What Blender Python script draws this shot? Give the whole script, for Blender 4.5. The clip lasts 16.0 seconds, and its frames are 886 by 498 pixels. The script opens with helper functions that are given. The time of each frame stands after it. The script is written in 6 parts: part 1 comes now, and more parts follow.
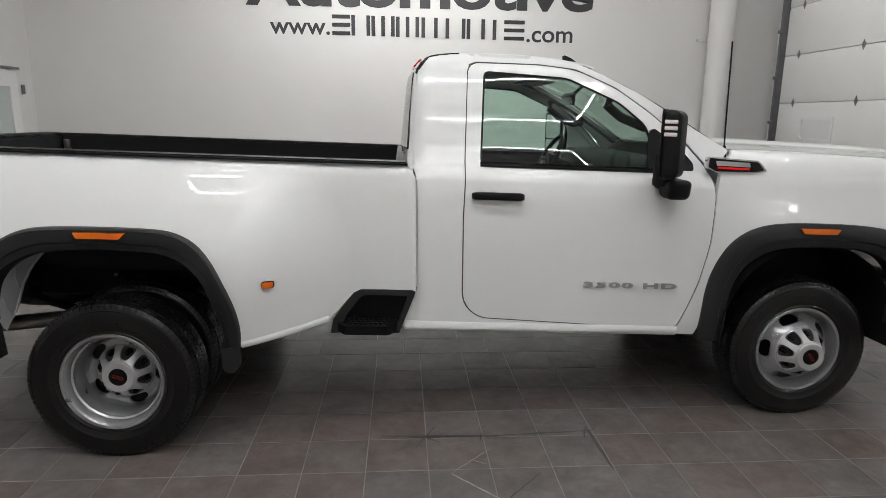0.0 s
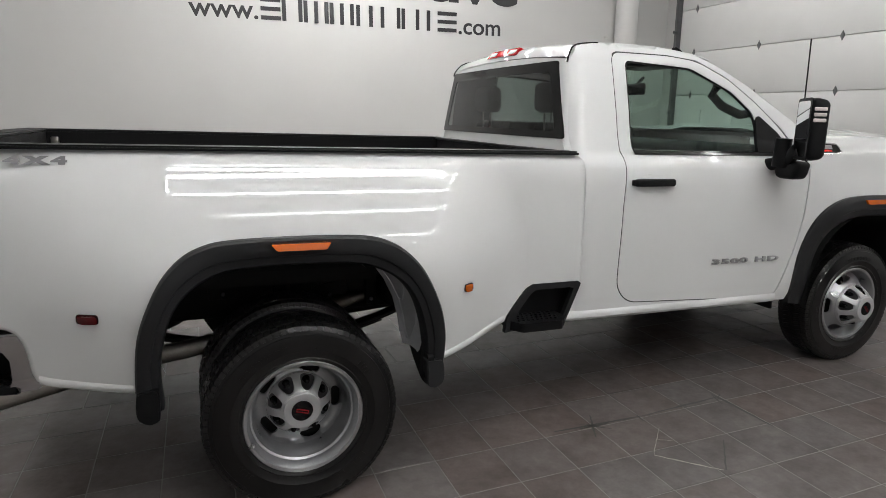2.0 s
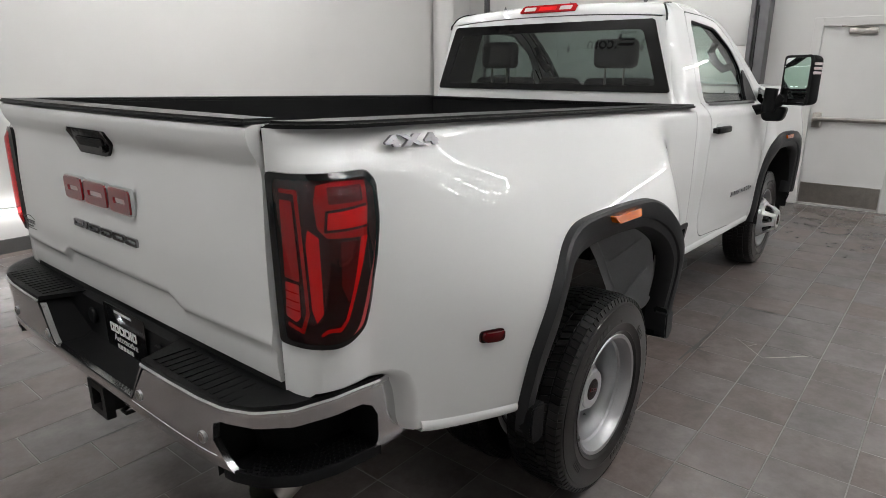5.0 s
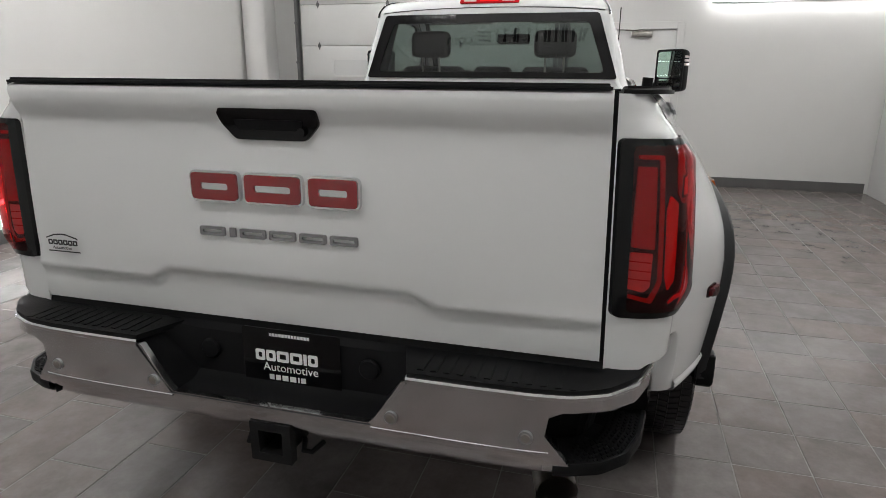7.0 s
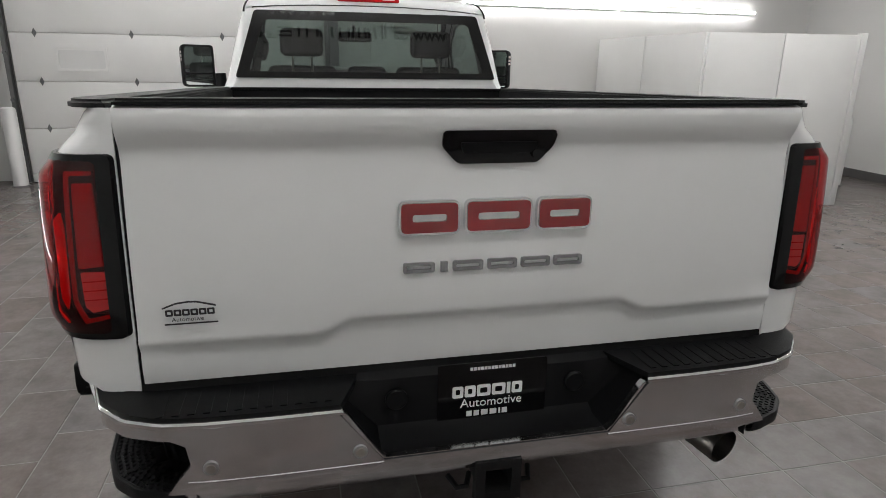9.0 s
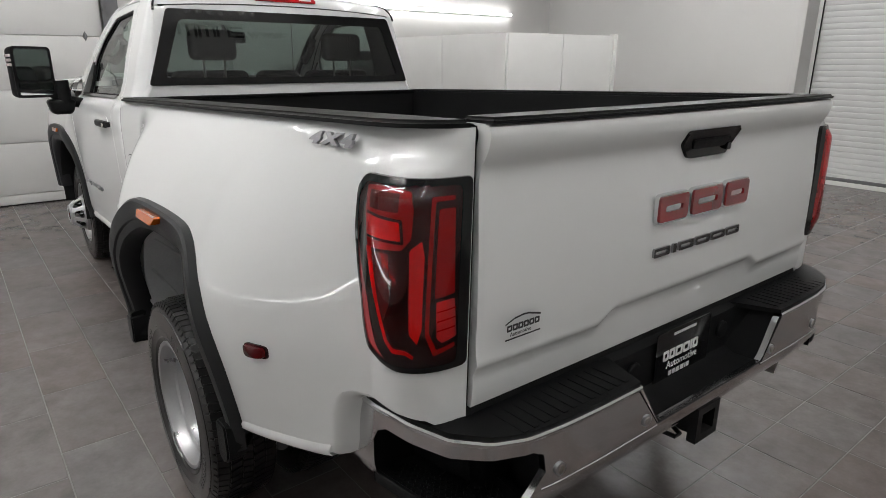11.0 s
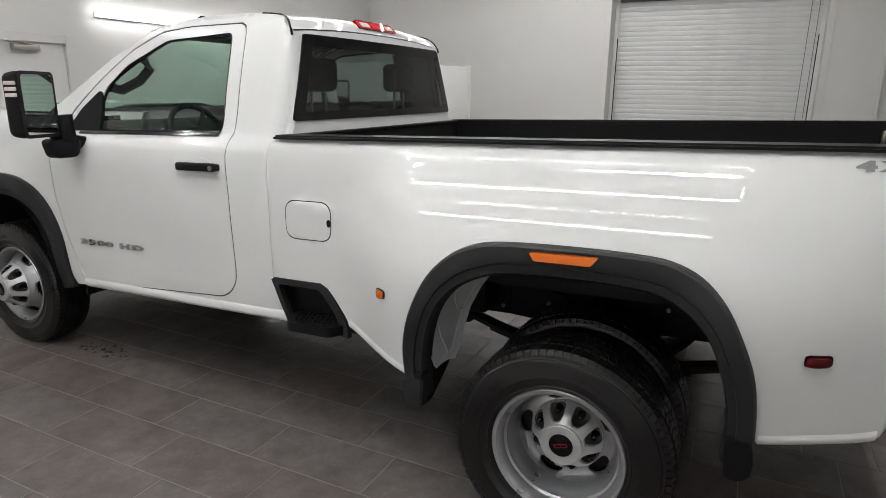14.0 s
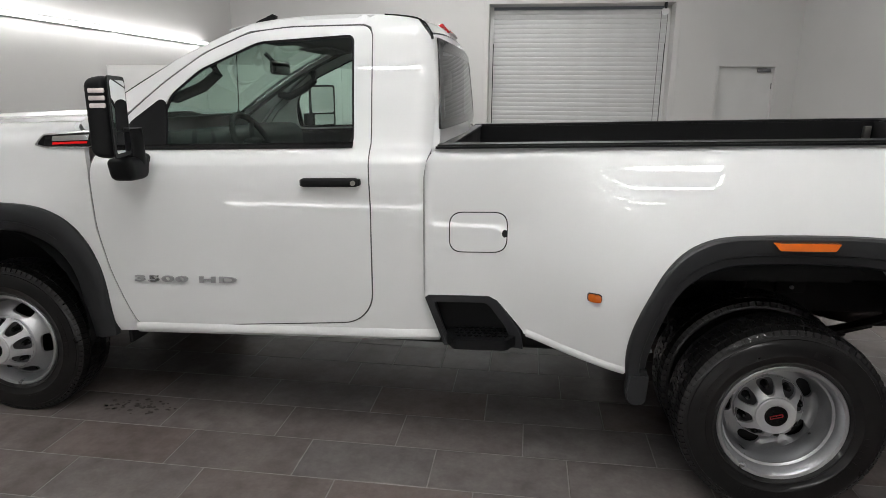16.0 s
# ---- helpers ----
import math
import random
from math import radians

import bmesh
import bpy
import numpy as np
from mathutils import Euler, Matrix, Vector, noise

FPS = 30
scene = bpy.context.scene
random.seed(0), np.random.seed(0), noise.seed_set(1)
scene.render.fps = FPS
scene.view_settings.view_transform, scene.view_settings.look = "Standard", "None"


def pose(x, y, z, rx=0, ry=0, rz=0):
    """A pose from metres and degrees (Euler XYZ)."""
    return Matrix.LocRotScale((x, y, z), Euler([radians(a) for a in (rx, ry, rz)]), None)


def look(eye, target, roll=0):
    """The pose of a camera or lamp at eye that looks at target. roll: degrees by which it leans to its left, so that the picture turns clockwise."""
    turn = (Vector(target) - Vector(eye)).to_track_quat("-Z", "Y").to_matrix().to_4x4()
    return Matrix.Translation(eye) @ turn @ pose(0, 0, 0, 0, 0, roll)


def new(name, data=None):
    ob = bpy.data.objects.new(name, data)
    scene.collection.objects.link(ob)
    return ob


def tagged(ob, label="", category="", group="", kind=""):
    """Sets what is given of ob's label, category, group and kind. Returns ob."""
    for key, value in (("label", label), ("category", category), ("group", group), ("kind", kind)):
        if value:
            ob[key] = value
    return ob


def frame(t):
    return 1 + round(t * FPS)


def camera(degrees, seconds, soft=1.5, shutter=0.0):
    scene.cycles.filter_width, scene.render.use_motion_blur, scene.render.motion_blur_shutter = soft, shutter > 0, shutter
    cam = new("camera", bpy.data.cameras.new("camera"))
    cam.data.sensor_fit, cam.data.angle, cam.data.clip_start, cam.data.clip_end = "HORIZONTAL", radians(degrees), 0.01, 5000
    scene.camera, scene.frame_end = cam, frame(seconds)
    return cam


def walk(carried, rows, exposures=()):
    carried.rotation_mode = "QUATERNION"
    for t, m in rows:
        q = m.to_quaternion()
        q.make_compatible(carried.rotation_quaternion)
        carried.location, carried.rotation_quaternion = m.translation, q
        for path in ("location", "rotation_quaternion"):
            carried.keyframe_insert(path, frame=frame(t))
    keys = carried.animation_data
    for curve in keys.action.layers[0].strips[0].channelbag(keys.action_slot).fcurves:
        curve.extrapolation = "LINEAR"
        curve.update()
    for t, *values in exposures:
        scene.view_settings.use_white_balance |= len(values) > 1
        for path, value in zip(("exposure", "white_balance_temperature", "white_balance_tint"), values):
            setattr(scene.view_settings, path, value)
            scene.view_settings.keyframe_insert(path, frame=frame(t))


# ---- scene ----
cam = camera(71.1, 16.0, soft=0.8)
PATH = [
    (0, (1.376, -4.073, 1.646), (1.508, -2.121, 1.229), 0.6),
    (0.5, (0.941, -4.034, 1.646), (1.216, -2.097, 1.229), 0.4),
    (1, (0.52, -3.881, 1.612), (0.941, -1.972, 1.193), 0.3),
    (1.5, (0.075, -3.728, 1.598), (0.645, -1.857, 1.178), 0.3),
    (2, (-0.341, -3.582, 1.611), (0.377, -1.766, 1.179), 0.3),
    (2.5, (-0.711, -3.346, 1.596), (0.153, -1.605, 1.124), 0.3),
    (3, (-1.088, -3.119, 1.592), (-0.085, -1.468, 1.075), 0.3),
    (3.5, (-1.388, -2.896, 1.603), (-0.261, -1.332, 1.073), 0.1),
    (4, (-1.592, -2.619, 1.616), (-0.35, -1.148, 1.075), 0.1),
    (4.5, (-1.832, -2.365, 1.607), (-0.475, -1.002, 1.058), 0.1),
    (4.7, (-1.935, -2.263, 1.625), (-0.531, -0.952, 1.069), -0.0),
    (6.8, (-2.688, -0.999, 1.529), (-0.856, -0.411, 0.972), 0.2),
    (7, (-2.705, -0.855, 1.535), (-0.853, -0.342, 0.977), 0.3),
    (7.5, (-2.756, -0.503, 1.531), (-0.86, -0.193, 0.974), 0.3),
    (8, (-2.765, -0.193, 1.561), (-0.847, -0.152, 0.995), 0.4),
    (8.5, (-2.718, 0.126, 1.559), (-0.814, -0.084, 0.988), 0.7),
    (9, (-2.7, 0.463, 1.588), (-0.836, 0.03, 1.011), 0.9),
    (9.2, (-2.7, 0.61, 1.601), (-0.864, 0.072, 1.027), 1.0),
    (11.3, (-2.076, 1.865, 1.617), (-0.646, 0.594, 1.037), 0.7),
    (11.5, (-1.986, 1.967, 1.615), (-0.604, 0.641, 1.04), 1.1),
    (12, (-1.747, 2.228, 1.624), (-0.476, 0.786, 1.072), 1.3),
    (12.5, (-1.495, 2.542, 1.639), (-0.332, 1.006, 1.103), 1.2),
    (13, (-1.174, 2.757, 1.623), (-0.103, 1.152, 1.096), 1.1),
    (13.5, (-0.821, 2.931, 1.623), (0.148, 1.258, 1.11), 1.0),
    (14, (-0.485, 3.139, 1.634), (0.358, 1.396, 1.133), 0.8),
    (14.5, (-0.118, 3.258, 1.613), (0.594, 1.456, 1.117), 0.7),
    (15, (0.26, 3.372, 1.619), (0.83, 1.52, 1.125), 0.5),
    (15.5, (0.619, 3.532, 1.658), (1.034, 1.638, 1.168), 0.5),
    (16, (1.022, 3.56, 1.632), (1.28, 1.638, 1.146), 0.5),
]
walk(cam, [(t, look(eye, target, roll)) for t, eye, target, roll in PATH], exposures=[(0.0, -0.05), (2.0, -0.05), (3.5, 0.12), (7.0, 0.15), (9.2, 0.1), (11.4, 0.0), (11.6, -0.02), (12.0, -0.2), (12.8, -0.06), (16.0, -0.05)])

# ---- world and lights ----
world = bpy.data.worlds.new("world")
scene.world = world
world.use_nodes = True
world.node_tree.nodes["Background"].inputs[0].default_value = (0.9, 0.95, 1.0, 1)
world.node_tree.nodes["Background"].inputs[1].default_value = 0.05

# room: x from the rear wall to the garage-door wall, y across, metres
X0, X1, Y0, Y1, CEIL = -3.3, 6.45, -7.72, 4.4, 4.15


# ---- materials ----
def principled(name):
    m = bpy.data.materials.new(name)
    m.use_nodes = True
    return m, m.node_tree.nodes, m.node_tree.links, m.node_tree.nodes["Principled BSDF"]


def material(name, colour, rough, metal=0.0, vary=0.08, scale=6.0, bump=0.0, grain=120.0, coat=0.0, rvary=0.1, rand=0.0, spec=0.5, coat_rough=0.03):
    """A surface with two scales of variation in colour and gloss and a fine relief."""
    m, n, l, p = principled(name)
    tc = n.new("ShaderNodeTexCoord")
    big, fine = n.new("ShaderNodeTexNoise"), n.new("ShaderNodeTexNoise")
    big.inputs["Scale"].default_value, big.inputs["Detail"].default_value = scale, 6
    fine.inputs["Scale"].default_value, fine.inputs["Detail"].default_value = grain, 3
    l.new(tc.outputs["Object"], big.inputs["Vector"])
    l.new(tc.outputs["Object"], fine.inputs["Vector"])
    ramp = n.new("ShaderNodeMapRange")
    ramp.inputs[1].default_value, ramp.inputs[2].default_value = 0.3, 0.7
    ramp.inputs[3].default_value, ramp.inputs[4].default_value = 1 - vary, 1 + vary
    l.new(big.outputs["Fac"], ramp.inputs[0])
    ramp2 = n.new("ShaderNodeMapRange")
    ramp2.inputs[1].default_value, ramp2.inputs[2].default_value = 0.3, 0.7
    ramp2.inputs[3].default_value, ramp2.inputs[4].default_value = 1 - vary * 0.4, 1 + vary * 0.4
    l.new(fine.outputs["Fac"], ramp2.inputs[0])
    mul = n.new("ShaderNodeMath")
    mul.operation = "MULTIPLY"
    l.new(ramp.outputs[0], mul.inputs[0])
    l.new(ramp2.outputs[0], mul.inputs[1])
    last = mul.outputs[0]
    if rand:
        info = n.new("ShaderNodeObjectInfo")
        rr = n.new("ShaderNodeMapRange")
        rr.inputs[3].default_value, rr.inputs[4].default_value = 1 - rand, 1 + rand
        l.new(info.outputs["Random"], rr.inputs[0])
        geo = n.new("ShaderNodeNewGeometry")
        ri = n.new("ShaderNodeMapRange")
        ri.inputs[3].default_value, ri.inputs[4].default_value = 1 - rand, 1 + rand
        l.new(geo.outputs["Random Per Island"], ri.inputs[0])
        m2, m3 = n.new("ShaderNodeMath"), n.new("ShaderNodeMath")
        m2.operation = m3.operation = "MULTIPLY"
        l.new(last, m2.inputs[0])
        l.new(rr.outputs[0], m2.inputs[1])
        l.new(m2.outputs[0], m3.inputs[0])
        l.new(ri.outputs[0], m3.inputs[1])
        last = m3.outputs[0]
    mix = n.new("ShaderNodeVectorMath")
    mix.operation = "SCALE"
    mix.inputs[0].default_value = colour
    l.new(last, mix.inputs["Scale"])
    l.new(mix.outputs[0], p.inputs["Base Color"])
    rg = n.new("ShaderNodeMapRange")
    rg.inputs[1].default_value, rg.inputs[2].default_value = 0.3, 0.7
    rg.inputs[3].default_value, rg.inputs[4].default_value = rough * (1 - rvary), min(1, rough * (1 + rvary))
    l.new(big.outputs["Fac"], rg.inputs[0])
    l.new(rg.outputs[0], p.inputs["Roughness"])
    p.inputs["Metallic"].default_value = metal
    p.inputs["Specular IOR Level"].default_value = spec
    p.inputs["Coat Weight"].default_value = coat
    p.inputs["Coat Roughness"].default_value = coat_rough
    p.inputs["Coat IOR"].default_value = 1.45
    if bump:
        b = n.new("ShaderNodeBump")
        b.inputs["Strength"].default_value, b.inputs["Distance"].default_value = bump, 0.002
        l.new(fine.outputs["Fac"], b.inputs["Height"])
        l.new(b.outputs[0], p.inputs["Normal"])
    return m


def glass(name, tint, gloss=0.05):
    """A thin pane: tinted clear view with a mirror gloss that grows at a slant."""
    m = bpy.data.materials.new(name)
    m.use_nodes = True
    n, l = m.node_tree.nodes, m.node_tree.links
    n.clear()
    out, mixs = n.new("ShaderNodeOutputMaterial"), n.new("ShaderNodeMixShader")
    clear, shine, face = n.new("ShaderNodeBsdfTransparent"), n.new("ShaderNodeBsdfGlossy"), n.new("ShaderNodeLayerWeight")
    clear.inputs[0].default_value = (*tint, 1)
    shine.inputs["Roughness"].default_value = 0.01
    face.inputs["Blend"].default_value = 0.5
    power, gain = n.new("ShaderNodeMath"), n.new("ShaderNodeMath")
    power.operation, gain.operation = "POWER", "MULTIPLY_ADD"
    power.inputs[1].default_value = 4.5
    gain.inputs[1].default_value, gain.inputs[2].default_value = 0.9, gloss
    l.new(face.outputs["Facing"], power.inputs[0])
    l.new(power.outputs[0], gain.inputs[0])
    l.new(gain.outputs[0], mixs.inputs[0])
    l.new(clear.outputs[0], mixs.inputs[1])
    l.new(shine.outputs[0], mixs.inputs[2])
    l.new(mixs.outputs[0], out.inputs[0])
    return m


def emitter(name, colour, strength):
    m = bpy.data.materials.new(name)
    m.use_nodes = True
    n, l = m.node_tree.nodes, m.node_tree.links
    n.clear()
    out, e = n.new("ShaderNodeOutputMaterial"), n.new("ShaderNodeEmission")
    e.inputs[0].default_value, e.inputs[1].default_value = (*colour, 1), strength
    l.new(e.outputs[0], out.inputs[0])
    return m


WHITE = material("white paint", (0.70, 0.71, 0.71), 0.5, vary=0.01, scale=2, coat=1.0, spec=0.0, coat_rough=0.0)
BLACK = material("black plastic", (0.0050, 0.0052, 0.0058), 0.5, vary=0.15, bump=0.25, grain=500, spec=0.17)
FLARE = material("flare plastic", (0.015, 0.0158, 0.0175), 0.5, vary=0.1, bump=0.15, grain=600, spec=0.35)
GLOSSBLACK = material("gloss black", (0.004, 0.004, 0.0045), 0.10, vary=0.05, spec=0.3)
LINER = material("bed liner", (0.006, 0.006, 0.0065), 0.7, vary=0.2, bump=0.5, grain=300, spec=0.2)
UNDER = material("chassis black", (0.007, 0.007, 0.0074), 0.6, vary=0.3, scale=12, bump=0.2, spec=0.25)
RUBBER = material("tyre rubber", (0.0035, 0.0035, 0.0037), 0.30, vary=0.2, scale=9, bump=0.08, grain=260, spec=0.2, coat=0.7, coat_rough=0.07)
TREAD = material("tread rubber", (0.0055, 0.0054, 0.0054), 0.36, vary=0.25, scale=14, bump=0.15, grain=300, spec=0.4, rand=0.12)
ALLOY = material("silver wheel", (0.40, 0.405, 0.415), 0.34, metal=0.8, vary=0.06, scale=9, rvary=0.25)
HUBGREY = material("hub grey", (0.13, 0.13, 0.135), 0.45, metal=0.5, vary=0.15, scale=30)
CAPSILVER = material("silver cap", (0.56, 0.565, 0.575), 0.36, metal=0.5, vary=0.03)
CHROME = material("chrome", (0.66, 0.66, 0.67), 0.13, metal=1.0, vary=0.03, rvary=0.2)
DARKCHROME = material("dark chrome", (0.32, 0.32, 0.33), 0.12, metal=1.0, vary=0.05)
BADGE = material("satin badge silver", (0.24, 0.24, 0.25), 0.38, metal=0.5, vary=0.05)
SEAM = material("seam shade grey", (0.05, 0.05, 0.052), 0.7, vary=0.1)
PIPE = material("dull exhaust steel", (0.24, 0.225, 0.205), 0.42, metal=0.9, vary=0.2, scale=14)
STEEL = material("bare steel", (0.42, 0.40, 0.37), 0.32, metal=1.0, vary=0.12, scale=14)
ZINC = material("galvanised panel", (0.60, 0.61, 0.63), 0.42, metal=0.15, vary=0.10, scale=5)
RED = material("red lens", (0.36, 0.004, 0.007), 0.12, vary=0.06, coat=1.0, spec=0.0)
MIDRED = material("deep red lens", (0.075, 0.0015, 0.003), 0.12, vary=0.06, coat=1.0, spec=0.0)
DARKRED = material("smoked red lens", (0.014, 0.0008, 0.0012), 0.1, vary=0.1, coat=0.6, spec=0.0)
BRIGHTRED = material("bright red lens", (0.80, 0.012, 0.014), 0.15, vary=0.04, coat=1.0, spec=0.0)
CLEARLENS = material("clear lens", (0.62, 0.55, 0.54), 0.15, vary=0.1, coat=1.0)
AMBER = material("amber lens", (0.56, 0.115, 0.008), 0.2, vary=0.06, coat=0.8, spec=0.2)
BADGERED = material("badge red", (0.22, 0.008, 0.012), 0.2, vary=0.04, coat=1.0)
CABIN = material("cabin trim", (0.016, 0.0165, 0.018), 0.7, vary=0.15, bump=0.3, grain=300, spec=0.25)
CABINLIGHT = material("cabin headliner", (0.10, 0.10, 0.105), 0.85, vary=0.08, bump=0.2, grain=200)
MIRROR = material("mirror glass", (0.85, 0.86, 0.87), 0.01, metal=1.0, vary=0.0)
LENSGLASS = glass("smoked red outer lens", (0.80, 0.11, 0.12), 0.045)
PANE = glass("side pane", (0.72, 0.86, 0.79), 0.06)
DARKPANE = glass("tinted pane", (0.22, 0.245, 0.24), 0.06)
WALL = material("wall paint", (0.58, 0.577, 0.566), 0.6, vary=0.02, scale=1.2, bump=0.12, grain=90)
CEILING = material("ceiling paint", (0.74, 0.74, 0.73), 0.8, vary=0.02, scale=1.0)
DOORWHITE = material("door panel white", (0.64, 0.64, 0.63), 0.42, vary=0.025, scale=3, bump=0.08, grain=150)
SLATWHITE = material("shutter white", (0.58, 0.585, 0.58), 0.4, vary=0.03, scale=4)
GREYMETAL = material("grey metal", (0.16, 0.16, 0.165), 0.45, metal=0.6, vary=0.12, scale=9)
BASE = material("baseboard grey", (0.085, 0.083, 0.082), 0.45, vary=0.1)
INK = material("sign black", (0.018, 0.018, 0.020), 0.4, vary=0.05)
PRINT = material("print white", (0.8, 0.8, 0.8), 0.4, vary=0.02)
def tile_material():
    """Slate-look porcelain: brown and grey clouds that differ from tile to tile, with a soft uneven gloss."""
    m, n, l, p = principled("slate tile")
    geo, info = n.new("ShaderNodeNewGeometry"), n.new("ShaderNodeObjectInfo")
    add, off = n.new("ShaderNodeMath"), n.new("ShaderNodeVectorMath")
    add.operation, off.operation = "MULTIPLY_ADD", "ADD"
    add.inputs[1].default_value = 7.0
    l.new(info.outputs["Random"], add.inputs[0])
    l.new(geo.outputs["Random Per Island"], add.inputs[2])
    comb = n.new("ShaderNodeCombineXYZ")
    l.new(add.outputs[0], comb.inputs[2])
    l.new(geo.outputs["Position"], off.inputs[0])
    l.new(comb.outputs[0], off.inputs[1])

    def noise(scale, detail, lo, hi, a, b):
        t, r = n.new("ShaderNodeTexNoise"), n.new("ShaderNodeMapRange")
        t.inputs["Scale"].default_value, t.inputs["Detail"].default_value = scale, detail
        t.inputs["Roughness"].default_value = 0.6
        l.new(off.outputs[0], t.inputs["Vector"])
        for i, v in enumerate((lo, hi, a, b)):
            r.inputs[i + 1].default_value = v
        l.new(t.outputs["Fac"], r.inputs[0])
        return r
    vein_r = noise(4.2, 4, 0.22, 0.78, 0.70, 1.28)
    cloud_r = noise(15.0, 4, 0.2, 0.8, 0.84, 1.16)
    fine_r = noise(60.0, 3, 0.2, 0.8, 0.96, 1.04)
    tone = n.new("ShaderNodeMapRange")
    tone.inputs[3].default_value, tone.inputs[4].default_value = 0.91, 1.09
    frac = n.new("ShaderNodeMath")
    frac.operation = "FRACT"
    l.new(add.outputs[0], frac.inputs[0])
    l.new(frac.outputs[0], tone.inputs[0])
    mix = n.new("ShaderNodeMix")
    mix.data_type = "RGBA"
    mix.inputs["A"].default_value = (0.152, 0.125, 0.116, 1)
    mix.inputs["B"].default_value = (0.128, 0.117, 0.114, 1)
    l.new(frac.outputs[0], mix.inputs["Factor"])
    last = None
    for r in (vein_r, cloud_r, fine_r, tone):
        if last is None:
            last = r.outputs[0]
            continue
        k = n.new("ShaderNodeMath")
        k.operation = "MULTIPLY"
        l.new(last, k.inputs[0])
        l.new(r.outputs[0], k.inputs[1])
        last = k.outputs[0]
    sc = n.new("ShaderNodeVectorMath")
    sc.operation = "SCALE"
    l.new(mix.outputs["Result"], sc.inputs[0])
    l.new(last, sc.inputs["Scale"])
    l.new(sc.outputs[0], p.inputs["Base Color"])
    p.inputs["Roughness"].default_value = 0.27
    p.inputs["Specular IOR Level"].default_value = 0.45
    return m


TILE = tile_material()
GROUT = material("grout", (0.155, 0.142, 0.134), 0.6, vary=0.25, scale=5, bump=0.3, grain=80)
LED = emitter("lamp tube", (1.0, 0.99, 0.98), 13.0)
BRIGHTLED = emitter("bright lamp tube", (1.0, 0.99, 0.98), 20.0)
BULB = emitter("ceiling strip", (1.0, 0.99, 0.98), 88.0)

# ---- mesh helpers ----
SLOPE = 0.029  # the body sits nose-down on its springs


def part(name, bm, mat, parent=None, label="", smooth=38, rake=False):
    """Links a bmesh as one mesh object under a thing or a part."""
    if rake:
        for v in bm.verts:
            v.co.z -= SLOPE * v.co.x
    layer = bm.verts.layers.float_vector.get("true_normal")
    wanted = [v[layer].copy() for v in bm.verts] if layer else None
    me = bpy.data.meshes.new(name)
    bm.to_mesh(me)
    bm.free()
    me.materials.append(mat)
    if smooth:
        for f in me.polygons:
            f.use_smooth = True
        me.set_sharp_from_angle(angle=radians(smooth))
    if wanted:
        lean = SLOPE if rake else 0.0
        made = [None] * len(me.loops)
        for f in me.polygons:
            for k in f.loop_indices:
                n = wanted[me.loops[k].vertex_index]
                n = Vector((n.x + lean * n.z, n.y, n.z))
                if n.dot(f.normal) < 0:
                    n = -n
                made[k] = n.normalized() if n.length > 0.5 and n.normalized().dot(f.normal) > 0.8 else f.normal.copy()
        me.normals_split_custom_set(made)
    ob = new(name, me)
    ob.parent = parent
    if label:
        ob["label"] = label
    return ob


def holder(name, parent=None):
    ob = new(name)
    ob.empty_display_size = 0.1
    ob.parent = parent
    return ob


def box(x0, x1, y0, y1, z0, z1, bevel=0.0, seg=2, bm=None):
    own = bmesh.new()
    bmesh.ops.create_cube(own, size=1)
    for v in own.verts:
        v.co = Vector(((x0 + x1) / 2 + v.co.x * (x1 - x0), (y0 + y1) / 2 + v.co.y * (y1 - y0), (z0 + z1) / 2 + v.co.z * (z1 - z0)))
    if bevel:
        bmesh.ops.bevel(own, geom=own.edges[:], offset=bevel, segments=seg, affect="EDGES", profile=0.5)
    return own if bm is None else join(bm, own)


def join(bm, other):
    """Adds a copy of other to bm and frees other."""
    made = {v: bm.verts.new(v.co) for v in other.verts}
    for f in other.faces:
        bm.faces.new([made[v] for v in f.verts])
    other.free()
    return bm


def moved(bm, m):
    bmesh.ops.transform(bm, matrix=m, verts=bm.verts[:])
    return bm


def mirrored(bm):
    other = bm.copy()
    for v in other.verts:
        v.co.y *= -1
    layer = other.verts.layers.float_vector.get("true_normal")
    if layer:
        for v in other.verts:
            v[layer] = Vector((v[layer].x, -v[layer].y, v[layer].z))
    bmesh.ops.reverse_faces(other, faces=other.faces[:])
    return other


def tube(a, b, r, seg=16, r2=None, caps=True):
    a, b = Vector(a), Vector(b)
    bm = bmesh.new()
    bmesh.ops.create_cone(bm, cap_ends=caps, segments=seg, radius1=r, radius2=r if r2 is None else r2, depth=(b - a).length)
    turn = (b - a).to_track_quat("Z", "Y").to_matrix().to_4x4()
    return moved(bm, Matrix.Translation((a + b) / 2) @ turn)


def sweep(points, r, seg=10):
    """A round rod through points."""
    bm = bmesh.new()
    pts = [Vector(p) for p in points]
    rings = []
    for i, p in enumerate(pts):
        d = (pts[min(i + 1, len(pts) - 1)] - pts[max(i - 1, 0)]).normalized()
        q = d.to_track_quat("Z", "Y").to_matrix()
        rings.append([bm.verts.new(p + q @ Vector((r * math.cos(a), r * math.sin(a), 0))) for a in np.linspace(0, 2 * math.pi, seg, endpoint=False)])
    for a, b in zip(rings, rings[1:]):
        for i in range(seg):
            bm.faces.new((a[i], a[(i + 1) % seg], b[(i + 1) % seg], b[i]))
    bm.faces.new(rings[0][::-1])
    bm.faces.new(rings[-1])
    return bm


